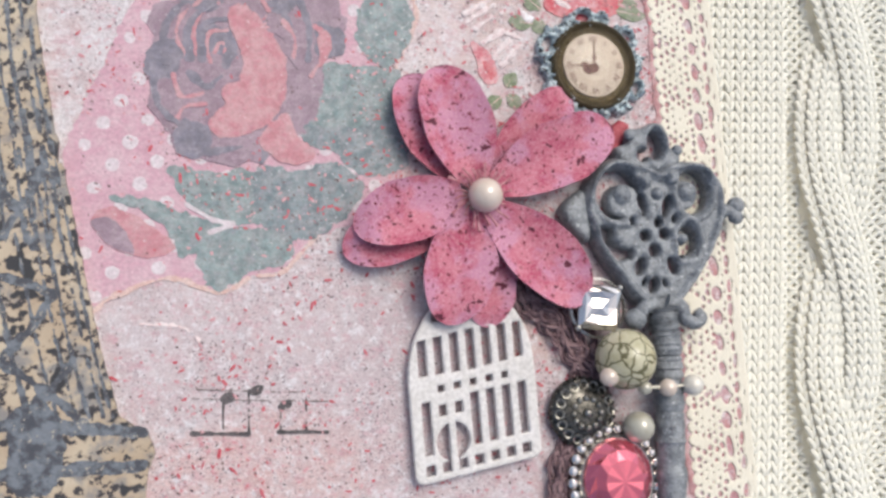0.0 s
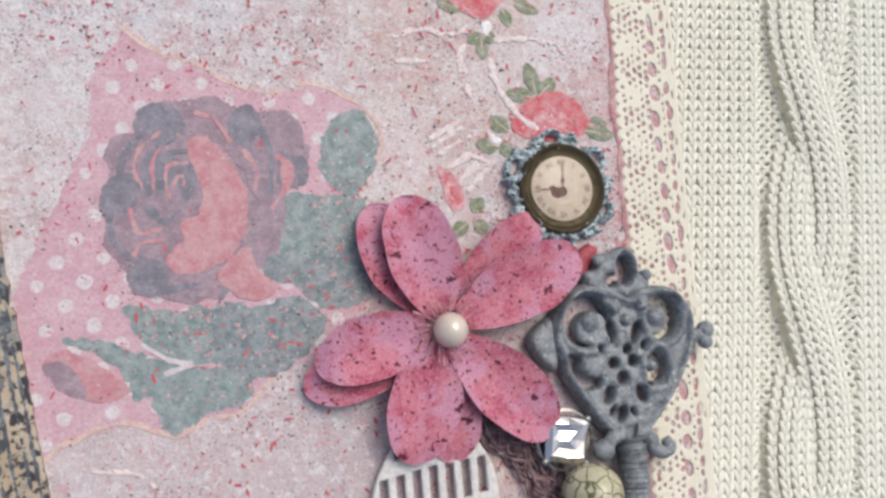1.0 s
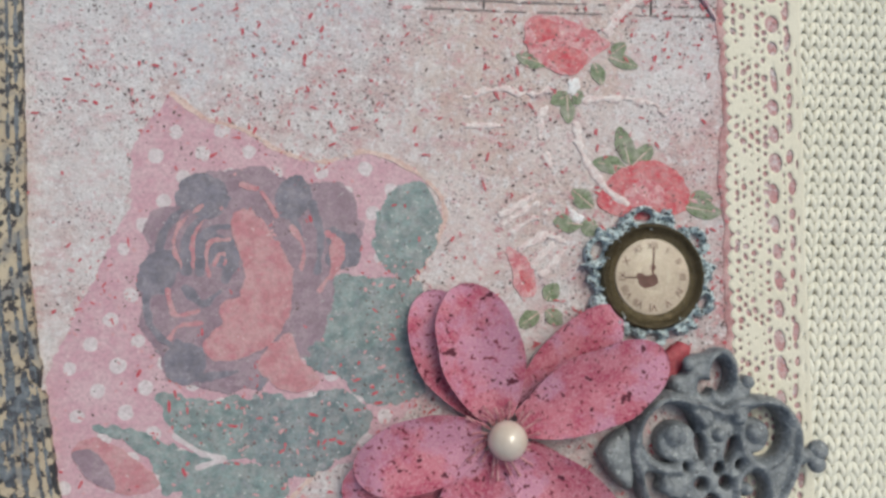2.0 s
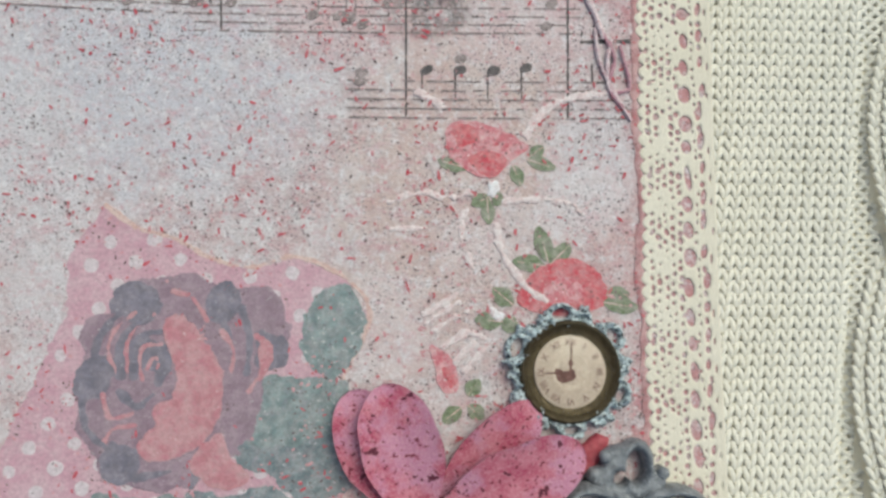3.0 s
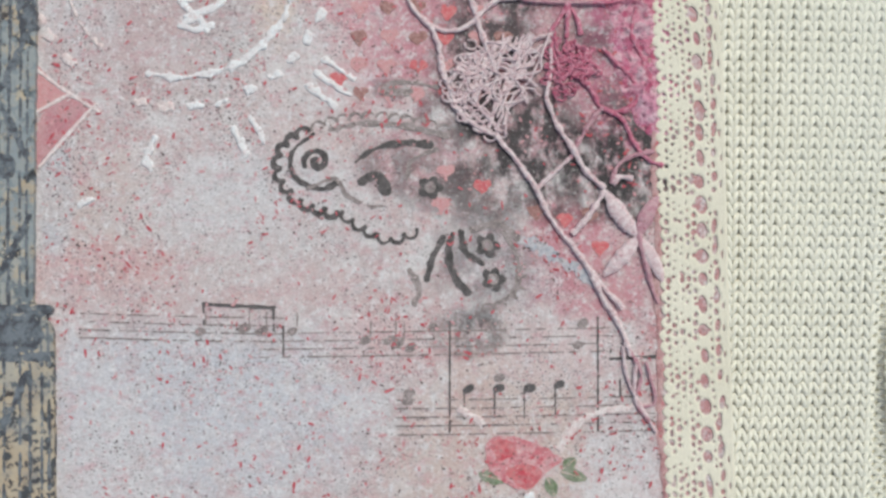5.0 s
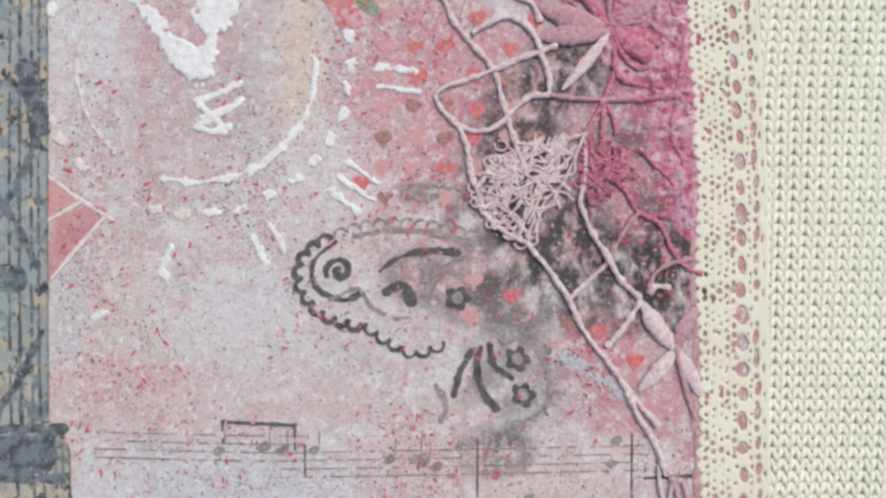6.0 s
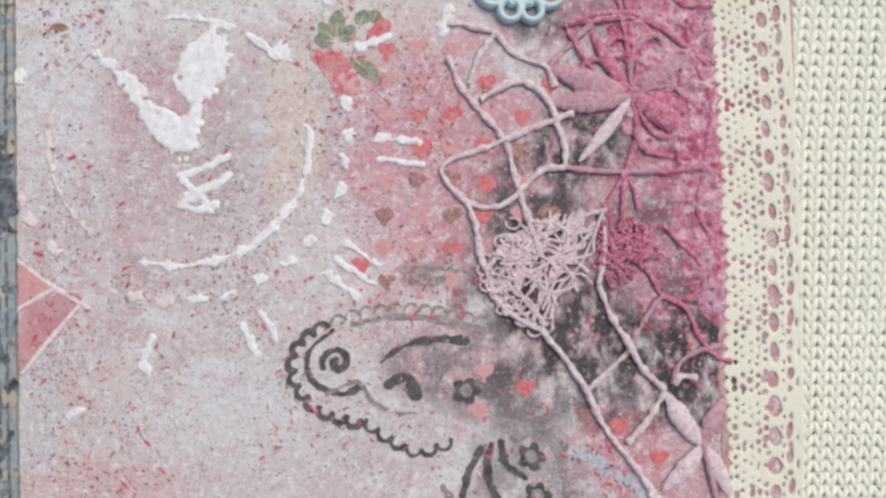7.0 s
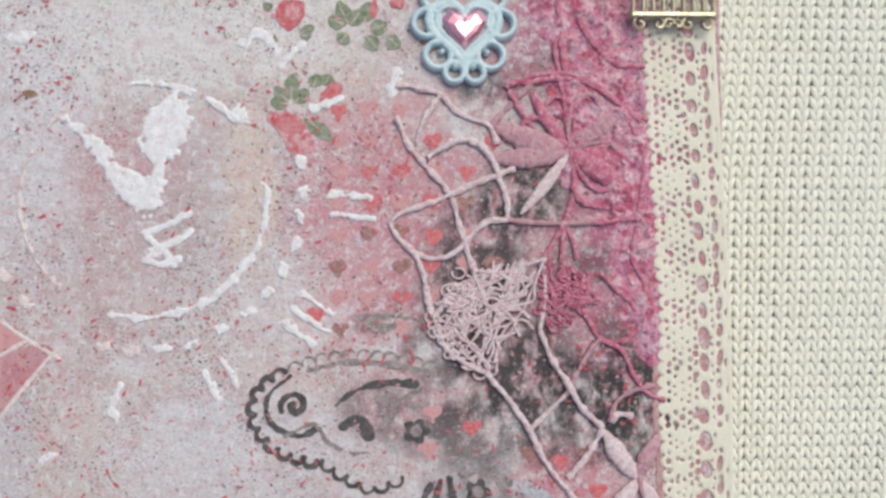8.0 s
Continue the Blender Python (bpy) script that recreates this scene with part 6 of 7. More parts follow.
for a, b in (([(-12.1, 170.9), (-4.8, 170.4)]), ([(-12.1, 167.2), (-4.8, 166.5)]), ([(-17.6, 152.8), (-11.9, 148.8)]), ([(-19.5, 150.2), (-13.4, 146.1)]), ([(-21.1, 147.7), (-15.1, 143.2)]), ([(-34.9, 138.5), (-32.6, 133.8)]), ([(-31.5, 140.7), (-29, 136)]),
             ([(-51.7, 131.7), (-49.8, 136.4)]), ([(-63.6, 123.7), (-60.6, 124.6)]), ([(-51.1, 132.6), (-50.4, 130.5)]), ([(-21.7, 194.7), (-17.6, 198.8)]), ([(-15.8, 186.6), (-10.6, 189.1)])):
    stroke("numeral_bar", [a, b], 0.65, 0.6, 0.1, M_PASTE, dialp, rise=0.3, smooth=False, h=0.2, torn=0.8)
for pts in ([(-28.4, 198.7), (-25.3, 200.8), (-22.2, 197.7)], [(-29.9, 185.5), (-28.8, 187.1), (-27.8, 184.5)], [(-69.9, 199.2), (-65.9, 200.1)], [(-0.3, 193.6), (-1.4, 189.9)]):
    stroke("smear", pts, 1.0, 0.7, 0.06, M_PASTE, dialp, rise=0.2, h=0.3, torn=0.9)

blob("scuff", [(-67.8, 189.6), (-66.6, 190.1), (-64.9, 189.1), (-66.1, 188.5), (-67.5, 188.7)], 0.08, mottled("brown_scuff", (0.25, 0.13, 0.08), (0.38, 0.22, 0.15), 1, 0.3), dialp, torn=0.3, h=0.25)

# ---- raised paste lines further down ----
paste = thing("paste_texture", "thin raised white texture-paste lines and bars", "texture paste", (*[(22.5, 63.8)][0], 0))
for pts, w0, w1 in (([(3.8, 65.6), (8.7, 67.2), (14.6, 66.7), (18.1, 67.3)], 0.4, 0.5), ([(24, 66), (29.5, 66.4), (35.6, 65.9), (37.6, 63.9)], 0.55, 0.4), ([(22.5, 61.9), (23.6, 56.9), (26.9, 52), (31.1, 48.6)], 0.55, 0.6),
                    ([(28.1, 77.7), (31.2, 82), (36.9, 84.7), (45.6, 85.6)], 0.7, 0.5), ([(9.2, 85.1), (13.7, 82.4)], 0.7, 0.6), ([(4.6, 61), (10.7, 61.3)], 0.4, 0.4), ([(16.6, 62.3), (16.5, 59.4)], 0.5, 0.5), ([(17.5, 56.4), (18.5, 54.5)], 0.6, 0.5),
                    ([(9.9, 46.2), (15.5, 49.9)], 0.4, 0.4), ([(10.4, 45), (16, 48.6)], 0.4, 0.4), ([(11.6, 43.8), (17.3, 47.1)], 0.4, 0.4), ([(13.1, 41.2), (17.5, 43.3), (20.4, 42.3)], 0.6, 0.5), ([(15.5, 38.5), (18.6, 41.8)], 0.5, 0.5),
                    ([(16.9, 37), (20.4, 40.8)], 0.6, 0.5), ([(21.9, 46.9), (23.2, 46.1)], 0.8, 0.8), ([(22.5, 68.8), (21.7, 67.3)], 0.8, 0.7), ([(17.6, 64.6), (15.8, 62.3)], 0.5, 0.4), ([(-48.4, -8.4), (-42.2, -9.2), (-39.6, -11.2)], 0.3, 0.25)):
    stroke("paste_line", pts, w0, w1, 0.06, M_PINKPASTE if w0 < 0.75 else M_PASTE, paste, rise=0.2, h=0.2, torn=0.65)

# ---- crumpled tissue under the net ----
def tissue_paint():
    n = Nodes("painted_tissue", 0.6, 0.0, 0.4)
    c = n.mix(n.ramp(n.noise(4, 6, 0.7), 0.42, 0.56), (0.52, 0.09, 0.19), (0.66, 0.29, 0.39))
    c = n.mix(n.ramp(n.noise(2.4, 6, 0.75, (4, 4, 2)), 0.47, 0.58, 0, 0.9), c, (0.78, 0.55, 0.61))
    c = n.mix(n.ramp(n.noise(7, 5, 0.7, (1, 7, 2)), 0.50, 0.60, 0, 0.35), c, (0.54, 0.30, 0.44))
    c = n.mix(n.ramp(n.noise(0.7, 4, 0.7, (3, 2, 9)), 0.54, 0.64, 0, 0.8), c, (0.16, 0.03, 0.07))
    n.color(c)
    n.bump(n.noise(1.0, 6, 0.72), 0.6)
    return n.mat


def crumple(x, y):
    r = 1 - np.abs(fnoise(x, y, 6.5, 14)) * 2.2
    return 0.10 + 0.95 * np.clip(r, 0, 1) ** 3 + 0.60 * np.clip(1 - np.abs(fnoise(x, y, 3.0, 24)) * 2.6, 0, 1) ** 2 + 0.14 * fnoise(x, y, 1.2, 3)


tissue_rim = [(21, 214.4), (30, 198.2), (28.8, 189.6), (31.3, 180), (32.3, 172.5), (38.6, 165.1), (40.6, 157.7), (42.6, 148.2), (46.7, 139.8), (51.5, 139.7), (51.5, 175.8), (50.0, 214.9)]
tissue = tagged(make("crumpled_tissue", sheet(lambda x, y: d_poly(x, y, tissue_rim) + 3.2 * fnoise(x, y, 8, 5) + 1.2 * fnoise(x, y, 2, 6), (15, 130, 55.5, 222), 0.35,
                                              lambda x, y, d: -0.02 + crumple(x, y) * np.clip(d / 3.0, 0, 1) * np.clip((lace_left(y) + 0.8 - x) / 1.5, 0.08, 1), -0.3), tissue_paint()), "crumpled crimson-painted tissue paper under the net", "tissue paper")

# ---- crocheted net, painted from white to crimson ----
def cord_paint(name, c0, c1, speck):
    return mottled(name, c0, c1, 1.1, 0.35, speck, 0.6, 0.75, relief=0.25)


M_CORDW = cord_paint("pale_cord", (0.68, 0.50, 0.53), (0.78, 0.66, 0.68), (0.55, 0.28, 0.33))
M_CORDP = cord_paint("crimson_cord", (0.48, 0.10, 0.185), (0.60, 0.24, 0.33), (0.70, 0.45, 0.50))
M_CORDM = cord_paint("pink_cord", (0.50, 0.25, 0.31), (0.58, 0.36, 0.40), (0.40, 0.12, 0.18))
net = thing("crocheted_net", "crocheted cotton net painted white, pink and crimson", "crochet", (*[(21.8, 154.2)][0], 0))
seed = 0
for m, w, lines in (
        (M_CORDW, 0.58, ([(-0.3, 185.4), (2, 180.1), (5.2, 176.2), (9.7, 170.8), (11, 166.6), (12.2, 161.9), (13.2, 159.1), (14.5, 155.7)], [(9.7, 170.8), (5, 169), (0.9, 167.7), (-1.2, 165.9), (0.1, 162.8), (4, 159.7), (8.2, 159.2), (11.3, 160.9), (13.9, 163.7), (16.6, 165.8), (20.2, 166.2)],
                         [(9.7, 170.8), (14.4, 173), (18.9, 174.7), (21.8, 175.7)], [(20.2, 166.2), (20.2, 169.9), (18.7, 173.9), (17.6, 177.2), (15.5, 179.9), (11.8, 181.2), (8.3, 179.7), (5.5, 177.9)], [(-0.3, 191.5), (3.9, 190.8), (8.1, 189.6), (10.4, 186.9), (13.6, 185), (17.1, 183.8), (18.4, 180.4)],
                         [(8.1, 189.6), (5.2, 185.5), (3.4, 180.7)], [(3.2, 159.7), (4.7, 156.1), (5.3, 151.9), (6.4, 148.3)], [(16.1, 138), (19.2, 134.4), (21.8, 130.8), (23.9, 127.6), (25.5, 124), (28.2, 119.6), (31.4, 115.8), (34.5, 111.4), (37.4, 107.8), (40.7, 104.3)],
                         [(26, 145.9), (28.1, 140.7), (31.2, 135.8), (33.9, 131.2), (37.5, 127.8)], [(23.9, 127.6), (27.5, 130.9), (30.7, 133.8)], [(37.5, 127.8), (34.8, 123.2), (30.9, 118.8)], [(39.1, 128.8), (40.4, 130.2), (43.1, 129.8)],
                         [(34.6, 110.5), (37, 105.9), (40.2, 100.7), (42, 95.1)])),
        (M_CORDM, 0.5, ([(20.2, 166.2), (25, 165.7), (30.3, 165.5), (35.6, 165.7)], [(17.1, 183.8), (21.8, 188.5), (25, 191.7)], [(30.7, 133.8), (33.3, 138.6), (36, 142.8), (37.6, 143.9)], [(39.1, 128.8), (40.1, 132.2), (42.8, 134.3), (47.6, 135.4)],
                        [(43.7, 120.5), (45.7, 111.7), (47.7, 105.2)])),
        (M_CORDP, 0.5, ([(35.6, 165.7), (39.3, 165.9), (44.1, 166.5), (47.8, 165)], [(33.4, 150.9), (35.5, 147), (37.6, 143.9), (41.8, 143.7), (45.2, 146.9), (47.4, 150.2)], [(37.6, 143.9), (41.3, 141.8), (43.3, 137.7), (46, 134), (49.3, 132.5)],
                        [(29.5, 199.9), (30.4, 192.4), (31.4, 186), (32, 179.1)], [(20.2, 191.6), (25, 192.1), (30.4, 192.8), (35.7, 191.9), (41, 188.5), (45.8, 184.7)], [(20.2, 191.6), (22.7, 186.9), (26.1, 182.5), (30.8, 179.6)], [(32, 179.1), (32.9, 173.3), (32.2, 169), (30.8, 165.5)],
                        [(32, 179.1), (35.6, 177.5), (41, 178.2), (45.3, 180.9)], [(43.2, 185.1), (46.1, 178.8), (45.7, 172.4), (44.6, 166)], [(30.8, 165.5), (29, 162.1), (26.9, 159.3)], [(30.8, 165.5), (30.5, 161.6), (30.2, 158.2)], [(30.8, 165.5), (32.4, 162.2), (33.2, 159)],
                        [(37.6, 156.4), (40.3, 153.3), (43.4, 150.2), (44.5, 146.5)], [(32.4, 172.2), (34.5, 169.3), (39.8, 168.3), (42.5, 168.3)], [(30.2, 210.2), (30.6, 201.5), (31.5, 193.9)], [(21.3, 191.7), (26.2, 193.4), (31.5, 193.7)], [(32.8, 209.1), (34.9, 202.6), (40.2, 196.2), (46.7, 195.2)],
                        [(31.5, 193.9), (36.9, 191.8), (42.2, 187.6), (47.1, 184.9)], [(44.6, 164.9), (43.5, 159.6), (45.6, 154.4), (47.2, 150.2)]))):
    for pts in lines:
        seed += 1
        q = resampled(spline(pts, 10), 0.26)
        q = q + 0.12 * np.stack([vnoise(q[:, 0], q[:, 1], 1.1, seed), vnoise(q[:, 1], q[:, 0], 1.1, seed + 3)], 1)
        z = 0.36 + 0.12 * np.sin(np.arange(len(q)) * 0.12 + seed) + 0.05 * (seed % 5)
        part("cord", tube(np.c_[q, z], w * (0.95 + 0.42 * vnoise(np.arange(len(q)) * 0.26, np.full(len(q), seed * 1.7), 1.4, seed)), 10, seed=seed, squash=0.75, twist=0.11), m, net)


def spindle(a, b, w, m, seed, up=0.5):
    a, b = np.array(a, float), np.array(b, float)
    t = np.linspace(0, 1, 44)
    d = b - a
    n = np.array([-d[1], d[0]]) / np.hypot(*d)
    c = a + t[:, None] * d + 0.35 * np.sin(t * np.pi)[:, None] * n
    r = w * (0.22 + 0.78 * np.sin(np.pi * np.clip(t * 1.02, 0, 1)) ** 0.8)
    r *= 1 + 0.05 * np.sin(np.arange(44) * 2.1) * np.clip(vnoise(np.arange(44.0), np.full(44, seed * 2.0), 3.0, seed) + 0.6, 0, 1)
    part("petal", tube(np.c_[c, up + 0.25 * np.sin(np.pi * t)], r, 12, squash=0.34, lumpy=0.14, seed=seed), m, net)


fc, f2 = (np.array(p) for p in [(43.9, 118.4), (32, 179.1)])
for k, (tip, w, m) in enumerate(zip([(37.7, 127.3), (48.2, 126.5), (36.9, 110.7), (48.7, 109.6)], (1.75, 1.5, 1.5, 1.4), (M_CORDW, M_CORDM, M_CORDW, M_CORDW))):
    spindle(fc, tip, w, m, k)
for k, (tip, w, m) in enumerate(zip([(17.4, 183.8), (17.8, 177.5), (22.7, 167.3), (42, 172.1), (43.6, 176.1), (42.6, 186.7), (25, 190.1)], (2.2, 2.1, 1.1, 2.2, 1.4, 1.8, 1.2), (M_CORDM, M_CORDM, M_CORDW, M_CORDP, M_CORDP, M_CORDM, M_CORDP))):
    spindle(f2, tip, w, m, k + 10)
for k, (ang, ln, wd) in enumerate(((68, 11.5, 2.6), (105, 10.5, 2.6), (30, 10.0, 2.5), (-8, 9.5, 2.4), (-40, 10.5, 2.5), (148, 10.0, 2.2))):
    e = np.array([math.cos(radians(ang)), math.sin(radians(ang))])
    n2 = np.array([-e[1], e[0]])
    lp = resampled(spline([f2 + e * 0.8, f2 + e * ln * 0.4 + n2 * wd * 0.8, f2 + e * ln * 0.8 + n2 * wd, f2 + e * ln, f2 + e * ln * 0.8 - n2 * wd, f2 + e * ln * 0.4 - n2 * wd * 0.8, f2 + e * 0.8], 10), 0.26)
    part("petal_loop", tube(np.c_[lp, np.full(len(lp), 0.62)], 0.42 * (1 + 0.25 * vnoise(lp[:, 0], lp[:, 1], 0.9, k)), 9, seed=k, squash=0.8, twist=0.2), M_CORDP if k % 3 else M_CORDM, net)
rnd = np.random.default_rng(21)
top_edge, low_edge = spline([(13.0, 155.0), (18.0, 157.6), (23.0, 158.4), (28.0, 159.0)], 10), spline([(6.4, 150.0), (8.2, 144.5), (12.0, 140.6), (17.0, 138.0)], 10)
left_edge, right_edge = spline([(13.0, 155.4), (9.0, 152.5), (7.0, 147.0), (9.5, 142.0)], 10), spline([(28.0, 158.0), (27.4, 152.0), (25.4, 146.5), (18.0, 138.6)], 10)
red_top, red_low = spline([(27.5, 158.5), (31.0, 157.5), (36.0, 155.5)], 10), spline([(26.0, 149.0), (29.5, 147.5), (34.0, 149.0)], 10)


def pick(edge, t):
    return edge[int(np.clip(t, 0, 1) * (len(edge) - 1))]


for k in range(60):
    if k < 26:
        e0, e1, m = top_edge, low_edge, M_CORDW
    elif k < 37:
        e0, e1, m = left_edge, right_edge, M_CORDW
    else:
        e0, e1, m = red_top, red_low, M_CORDP
    t = rnd.uniform(0, 1)
    a, b = pick(e0, t), pick(e1, t + rnd.normal(0, 0.16))
    d = b - a
    n_ = np.array([-d[1], d[0]]) / (np.hypot(*d) + 1e-6)
    g = np.array([a + d * f + n_ * rnd.normal(0, 1.3) * math.sin(math.pi * f) + rnd.normal(0, 0.45, 2) for f in np.linspace(0, rnd.uniform(0.65, 1.0), 7)])
    q = spline(np.c_[g, 0.5 + rnd.uniform(0, 0.75, 7)], 5)
    part("thread", tube(q, rnd.uniform(0.2, 0.32), 6, lumpy=0.35, seed=k), m, net)
for k in range(44):
    c = pick(low_edge if k < 26 else (left_edge if k < 34 else red_low), rnd.uniform(0, 1)) + rnd.normal(0, 0.7, 2)
    a = rnd.uniform(0, 6.28) + np.linspace(0, 5.6, 12)
    r = rnd.uniform(0.7, 1.35)
    part("loop", tube(np.stack([c[0] + r * np.cos(a), c[1] + r * 0.8 * np.sin(a), 0.6 + 0.2 * np.sin(a * 2)], 1), 0.22, 5, lumpy=0.25, seed=k), M_CORDW if k < 34 else M_CORDP, net)
for pts in ([(6.4, 148.3), (8.8, 142.6), (13.5, 139.1), (16.6, 138)], [(27.1, 158.9), (20.8, 156.8), (15.5, 155.7)], [(26.9, 158.4), (27.1, 152.1), (26, 145.9)], [(14.5, 155.7), (9.3, 151.5), (6.4, 148.3)], [(15.5, 155.7), (11.4, 146.8), (16.6, 139.1)], [(26, 156.3), (17.6, 146.8), (14.5, 139.6)]):
    q = spline(pts, 8)
    part("cord", tube(np.c_[q, np.full(len(q), 0.6)], 0.42, 7, lumpy=0.3, seed=3), M_CORDW, net)

for k in range(4):
    x0 = 40.5 + 1.5 * k
    g = [(x0, 97.0 - k, 0.5), (x0 + 0.6 + 1.6 * math.sin(k * 2.1), 91.5, 0.6), (x0 + 1.0 + 1.7 * math.cos(k * 1.7), 86.5, 0.5), (46.8 - 0.9 * k, 80.5 + 1.6 * k, 0.35)]
    part("thread", tube(resampled(spline(g, 8), 0.4), 0.34, 6, lumpy=0.4, seed=k), M_CORDM if k % 2 else M_CORDW, net)

# ---- blue heart charm ----
hb = [(12.4, 201.2)][0]
M_BLUE = mottled("pale_blue_enamel", (0.52, 0.65, 0.70), (0.62, 0.73, 0.77), 2.0, 0.4, (0.62, 0.70, 0.72), 0.3, 0.5, relief=0.06)
charm = thing("blue_heart_charm", "pale blue filigree charm holding a pink heart gem", "charm", (*hb, 0.6))


def hpts(s, dy=0.0):
    t = np.linspace(0, 2 * np.pi, 36, endpoint=False)
    return np.stack([hb[0] + s * 16 * np.sin(t) ** 3 / 16, hb[1] + dy + s * (13 * np.cos(t) - 5 * np.cos(2 * t) - 2 * np.cos(3 * t) - np.cos(4 * t)) / 16], 1)


h_out = hpts(6.6, 0.6)


def charm_shape(x, y):
    d = np.abs(d_poly(x, y, h_out)) - 0.85
    d = np.minimum(d, np.abs(d_poly(x, y, hpts(5.2, 0.85))) - 0.6)
    for u, v, r in ((-6.9, 1.6, 2.5), (6.9, 1.6, 2.5), (-4.9, -4.4, 2.4), (4.9, -4.4, 2.4), (-1.9, -7.6, 1.75), (1.9, -7.6, 1.75), (-5.5, 6.6, 2.2), (5.5, 6.6, 2.2)):
        d = np.minimum(d, np.abs(np.hypot(x - hb[0] - u, y - hb[1] - v) - r) - 0.62)
        d = np.minimum(d, np.hypot(x - hb[0] - u * 0.86, y - hb[1] - v * 0.86) - 0.6)
    return np.minimum(d, d_path(x, y, [(hb[0], hb[1] - 4.5), (hb[0], hb[1] - 7)], 0.8))


part("filigree", sheet(charm_shape, (hb[0] - 11, hb[1] - 11, hb[0] + 11, hb[1] + 11), 0.2, puffed(1.2, 0.9, 0.7, 0.1, 4), 0.3), M_BLUE, charm)
part("plate", sheet(lambda x, y: d_poly(x, y, h_out), (hb[0] - 8, hb[1] - 9, hb[0] + 8, hb[1] + 9), 0.4, flat(1.15), 0.5), M_BLUE, charm)
hg = hpts(4.4, 0.9)
gv, gf = [], []
for k, (s, z) in enumerate(((1.0, 1.3), (1.0, 1.9), (0.72, 2.7), (0.4, 2.95))):
    gv.append(np.c_[(hg - np.array(hb)) * s + np.array(hb), np.full(len(hg), z)])
N = len(hg)
for i in range(3):
    for j in range(0, N, 3):
        a, b = i * N + j, i * N + (j + 3) % N
        gf += [(a, b, b + N), (a, b + N, a + N)]
gf.append(tuple(3 * N + j for j in range(0, N, 3)))
part("gem", (np.vstack(gv), [q[::-1] for q in gf]), facet("foiled_rose_heart", (0.80, 0.36, 0.46), 0.08, 0.7).mat, charm, "pink faceted heart gem", smooth=False)

# ---- bronze cage charm at the top of the lace ----
M_BRASS = metal("antique_brass", (0.36, 0.31, 0.22), (0.50, 0.45, 0.34), 0.3)
(q0, q1) = [(43.3, 204.5), (60, 205.2)]
bx = np.array([(q0[0] + q1[0]) / 2, q0[1]])
hw = (q1[0] - q0[0]) / 2
cch = thing("brass_cage_charm", "antique brass birdcage charm on the lace", "charm", (*bx, 1.4))
part("base_bar", sheet(lambda x, y: d_box(x, y, bx[0], bx[1], hw, 0.75, 0.5, 0.3), (bx[0] - hw - 1, bx[1] - 2, bx[0] + hw + 1, bx[1] + 2), 0.25, puffed(2.7, 0.5, 0.5), 1.5), M_BRASS, cch)
for k in range(9):
    x = bx[0] - hw + 0.7 + k * (2 * hw - 1.4) / 8
    part("bar", tube([(x, bx[1], 2.5), (x, bx[1] + 6, 2.8), (x, bx[1] + 12, 2.8)], 0.42, 7), M_BRASS, cch)
part("base_bar", sheet(lambda x, y: d_box(x, y, bx[0], bx[1] + 12, hw, 0.7, 0, 0.3), (bx[0] - hw - 1, bx[1] + 10, bx[0] + hw + 1, bx[1] + 14), 0.25, puffed(2.7, 0.5, 0.5), 1.5), M_BRASS, cch)
part("dome", sheet(lambda x, y: np.maximum(np.abs(np.hypot(x - bx[0], (y - bx[1] - 12) * 0.8) - hw) - 0.6, bx[1] + 12 - y), (bx[0] - hw - 1, bx[1] + 11, bx[0] + hw + 1, bx[1] + 26), 0.3, puffed(2.4, 0.6, 0.5), 1.5), M_BRASS, cch)
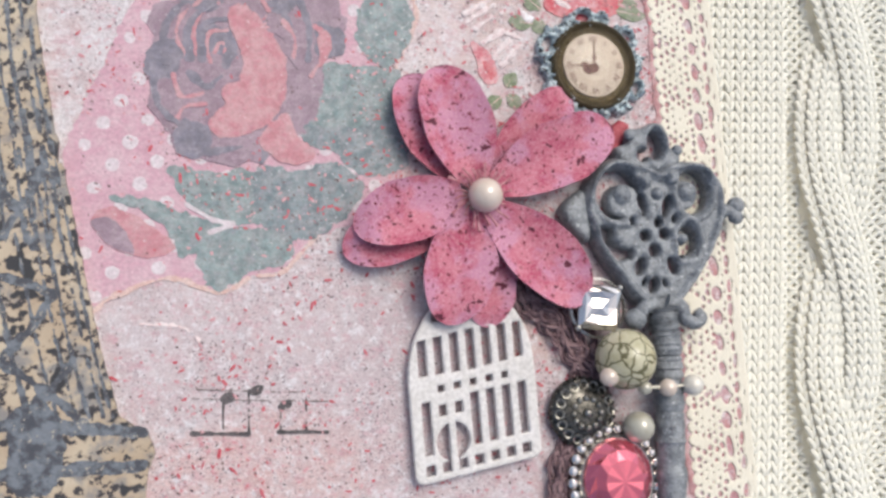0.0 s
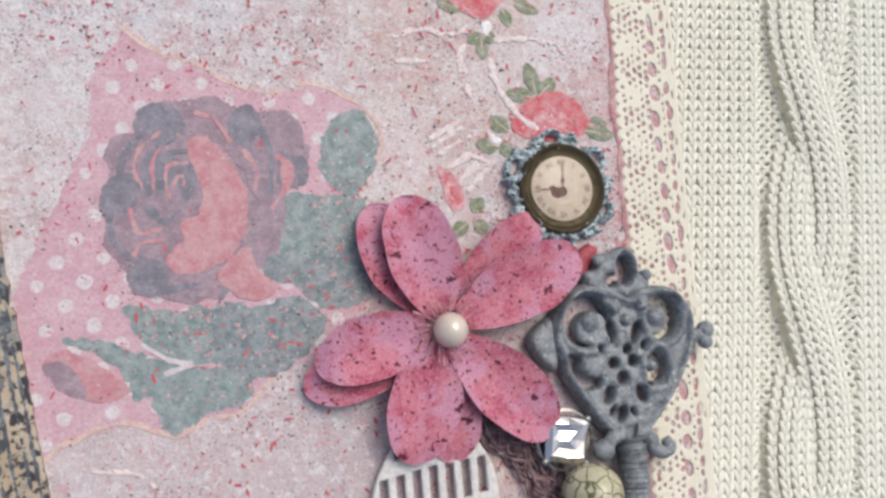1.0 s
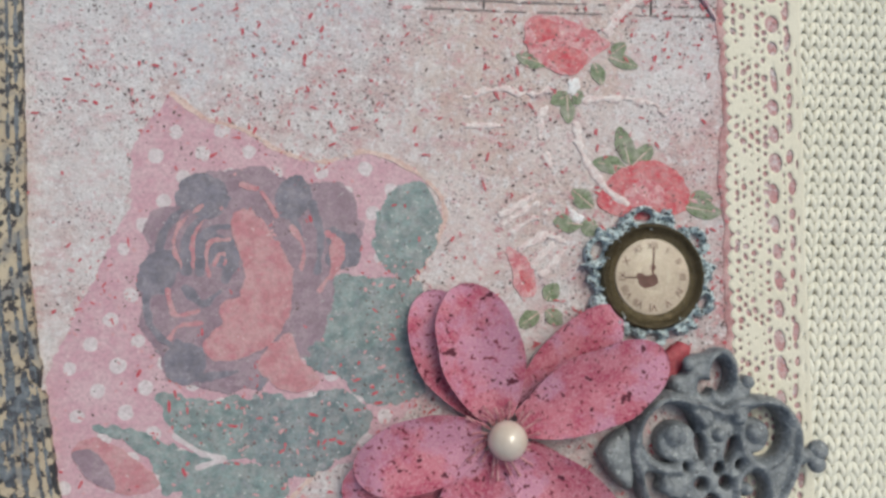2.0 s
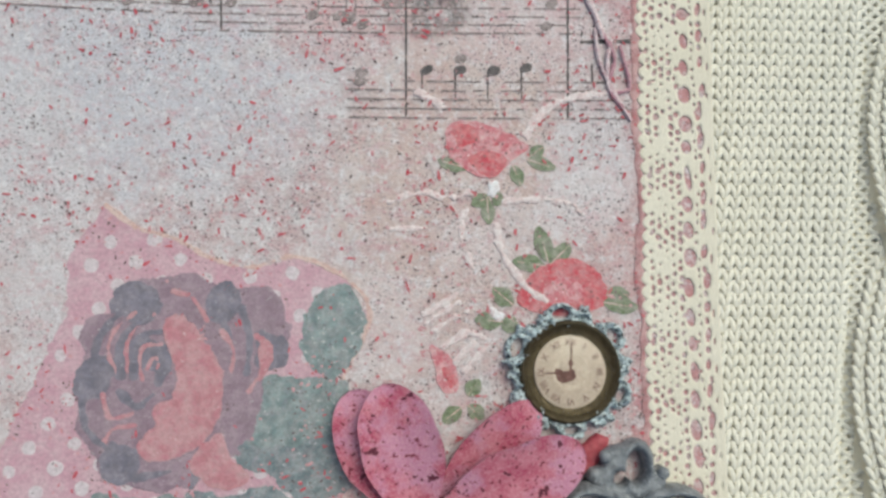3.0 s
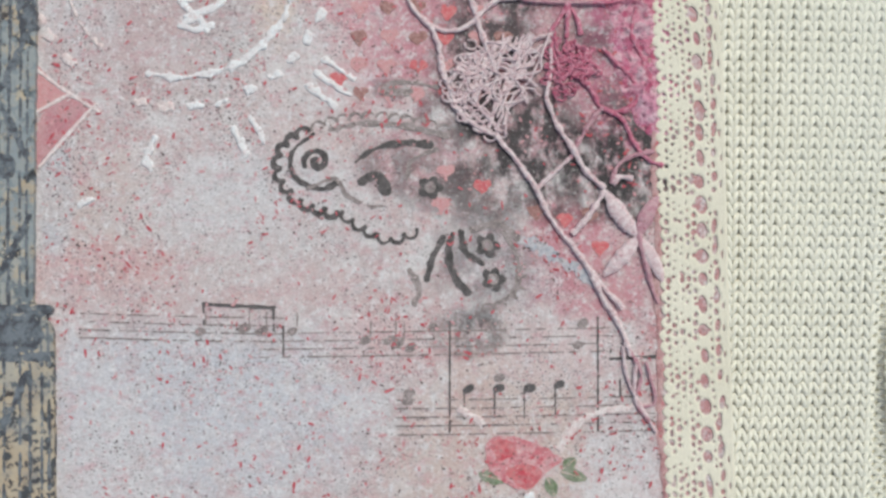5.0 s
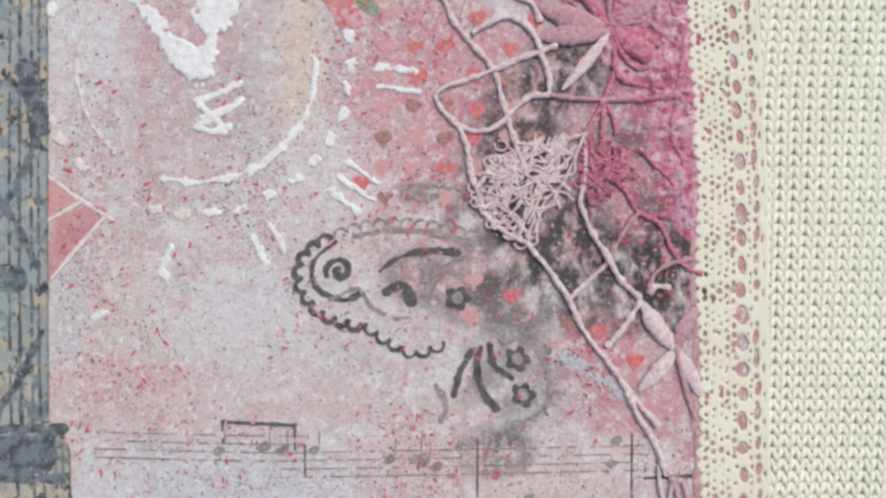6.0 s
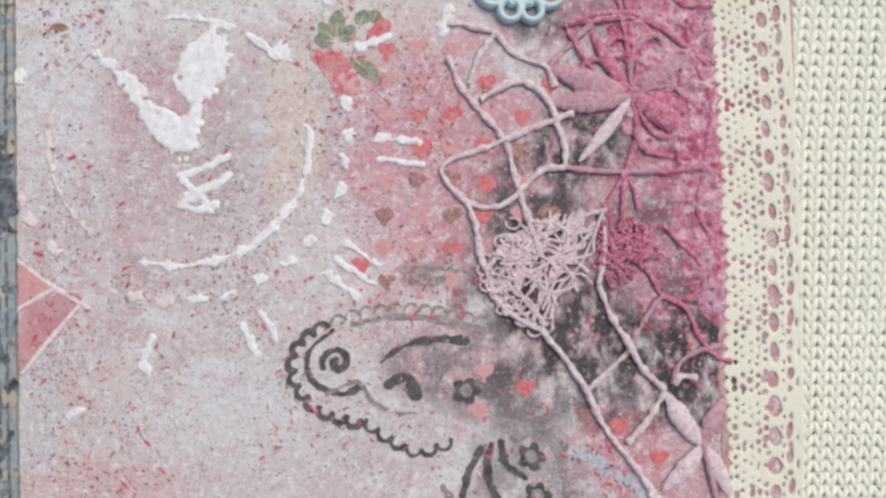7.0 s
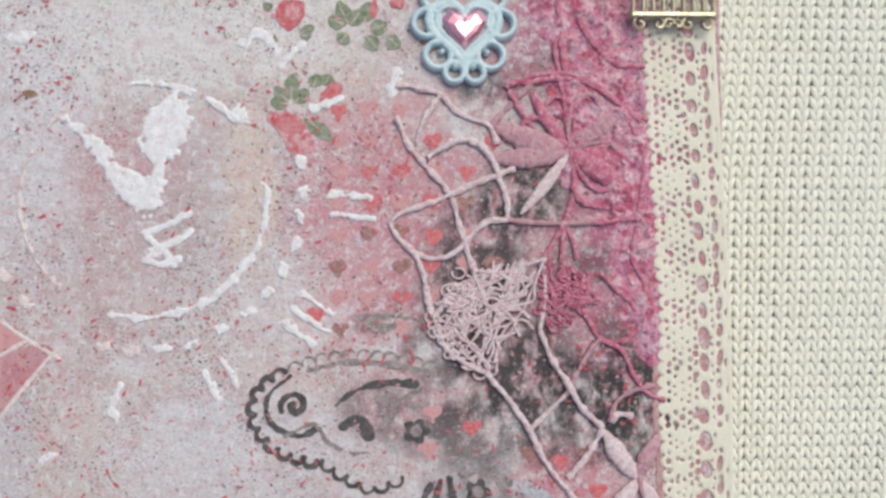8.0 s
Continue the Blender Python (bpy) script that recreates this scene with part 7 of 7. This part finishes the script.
for k, (u, r, st, hd) in enumerate(((-6.3, 1.5, 60, 1), (-2.8, 1.3, 120, -1), (2.8, 1.3, 60, 1), (6.3, 1.5, 120, -1), (-0.9, 1.1, 0, 1), (0.9, 1.1, 180, -1))):
    q = scroll((bx[0] + u, bx[1] - 1.7), r, 1.1, st, hd)
    part("foot_scroll", tube(np.c_[q, np.full(len(q), 2.5)], 0.34, 7), M_BRASS, cch)


# ---- paint flecks and specks scattered over the cover ----
def flecks(count, seed, size, long, z, where):
    rnd = np.random.default_rng(seed)
    vs, fs, n = [], [], 0
    while n < count:
        x, y = rnd.uniform(-70, 50), rnd.uniform(-52, 212)
        if rnd.random() > where(x, y):
            continue
        a, s = rnd.uniform(0, 3.15), size * min(rnd.lognormal(0, 0.35), 1.7)
        l = s * (1 + long * rnd.random())
        t = np.linspace(0, 2 * np.pi, 6, endpoint=False)
        px, py = l * np.cos(t) * (1 + 0.25 * rnd.standard_normal(6)), s * np.sin(t) * (1 + 0.25 * rnd.standard_normal(6))
        v = np.stack([x + px * math.cos(a) - py * math.sin(a), y + px * math.sin(a) + py * math.cos(a), np.full(6, z + 0.0004 * (n % 60))], 1)
        c = np.array([[x, y, z + 0.03 + 0.0004 * (n % 60)]])
        vs += [v, c]
        fs += [(n * 7 + j, n * 7 + (j + 1) % 6, n * 7 + 6) for j in range(6)]
        n += 1
    return np.vstack(vs), fs


dens = lambda x, y: 0.12 + 0.88 * max(0.0, float(fnoise(x, y, 16, 31)) * 1.6 + 0.25)
tagged(make("red_paint_flecks", flecks(2600, 3, 0.155, 2.8, 0.17, dens), mottled("fleck_red", (0.50, 0.05, 0.08), (0.56, 0.14, 0.17), 1, 0.3)), "tiny red paint flecks spattered over the cover", "paint", kind="stuff")
tagged(make("dark_paint_specks", flecks(6500, 4, 0.11, 1.2, 0.15, dens), mottled("speck_dark", (0.09, 0.06, 0.065), (0.20, 0.14, 0.14), 1, 0.3)), "tiny dark paint specks spattered over the cover", "paint", kind="stuff")
tagged(make("pink_paint_flecks", flecks(3000, 6, 0.17, 1.5, 0.12, dens), mottled("fleck_pink", (0.58, 0.26, 0.29), (0.62, 0.36, 0.38), 1, 0.3)), "small pink paint flecks on the cover", "paint", kind="stuff")
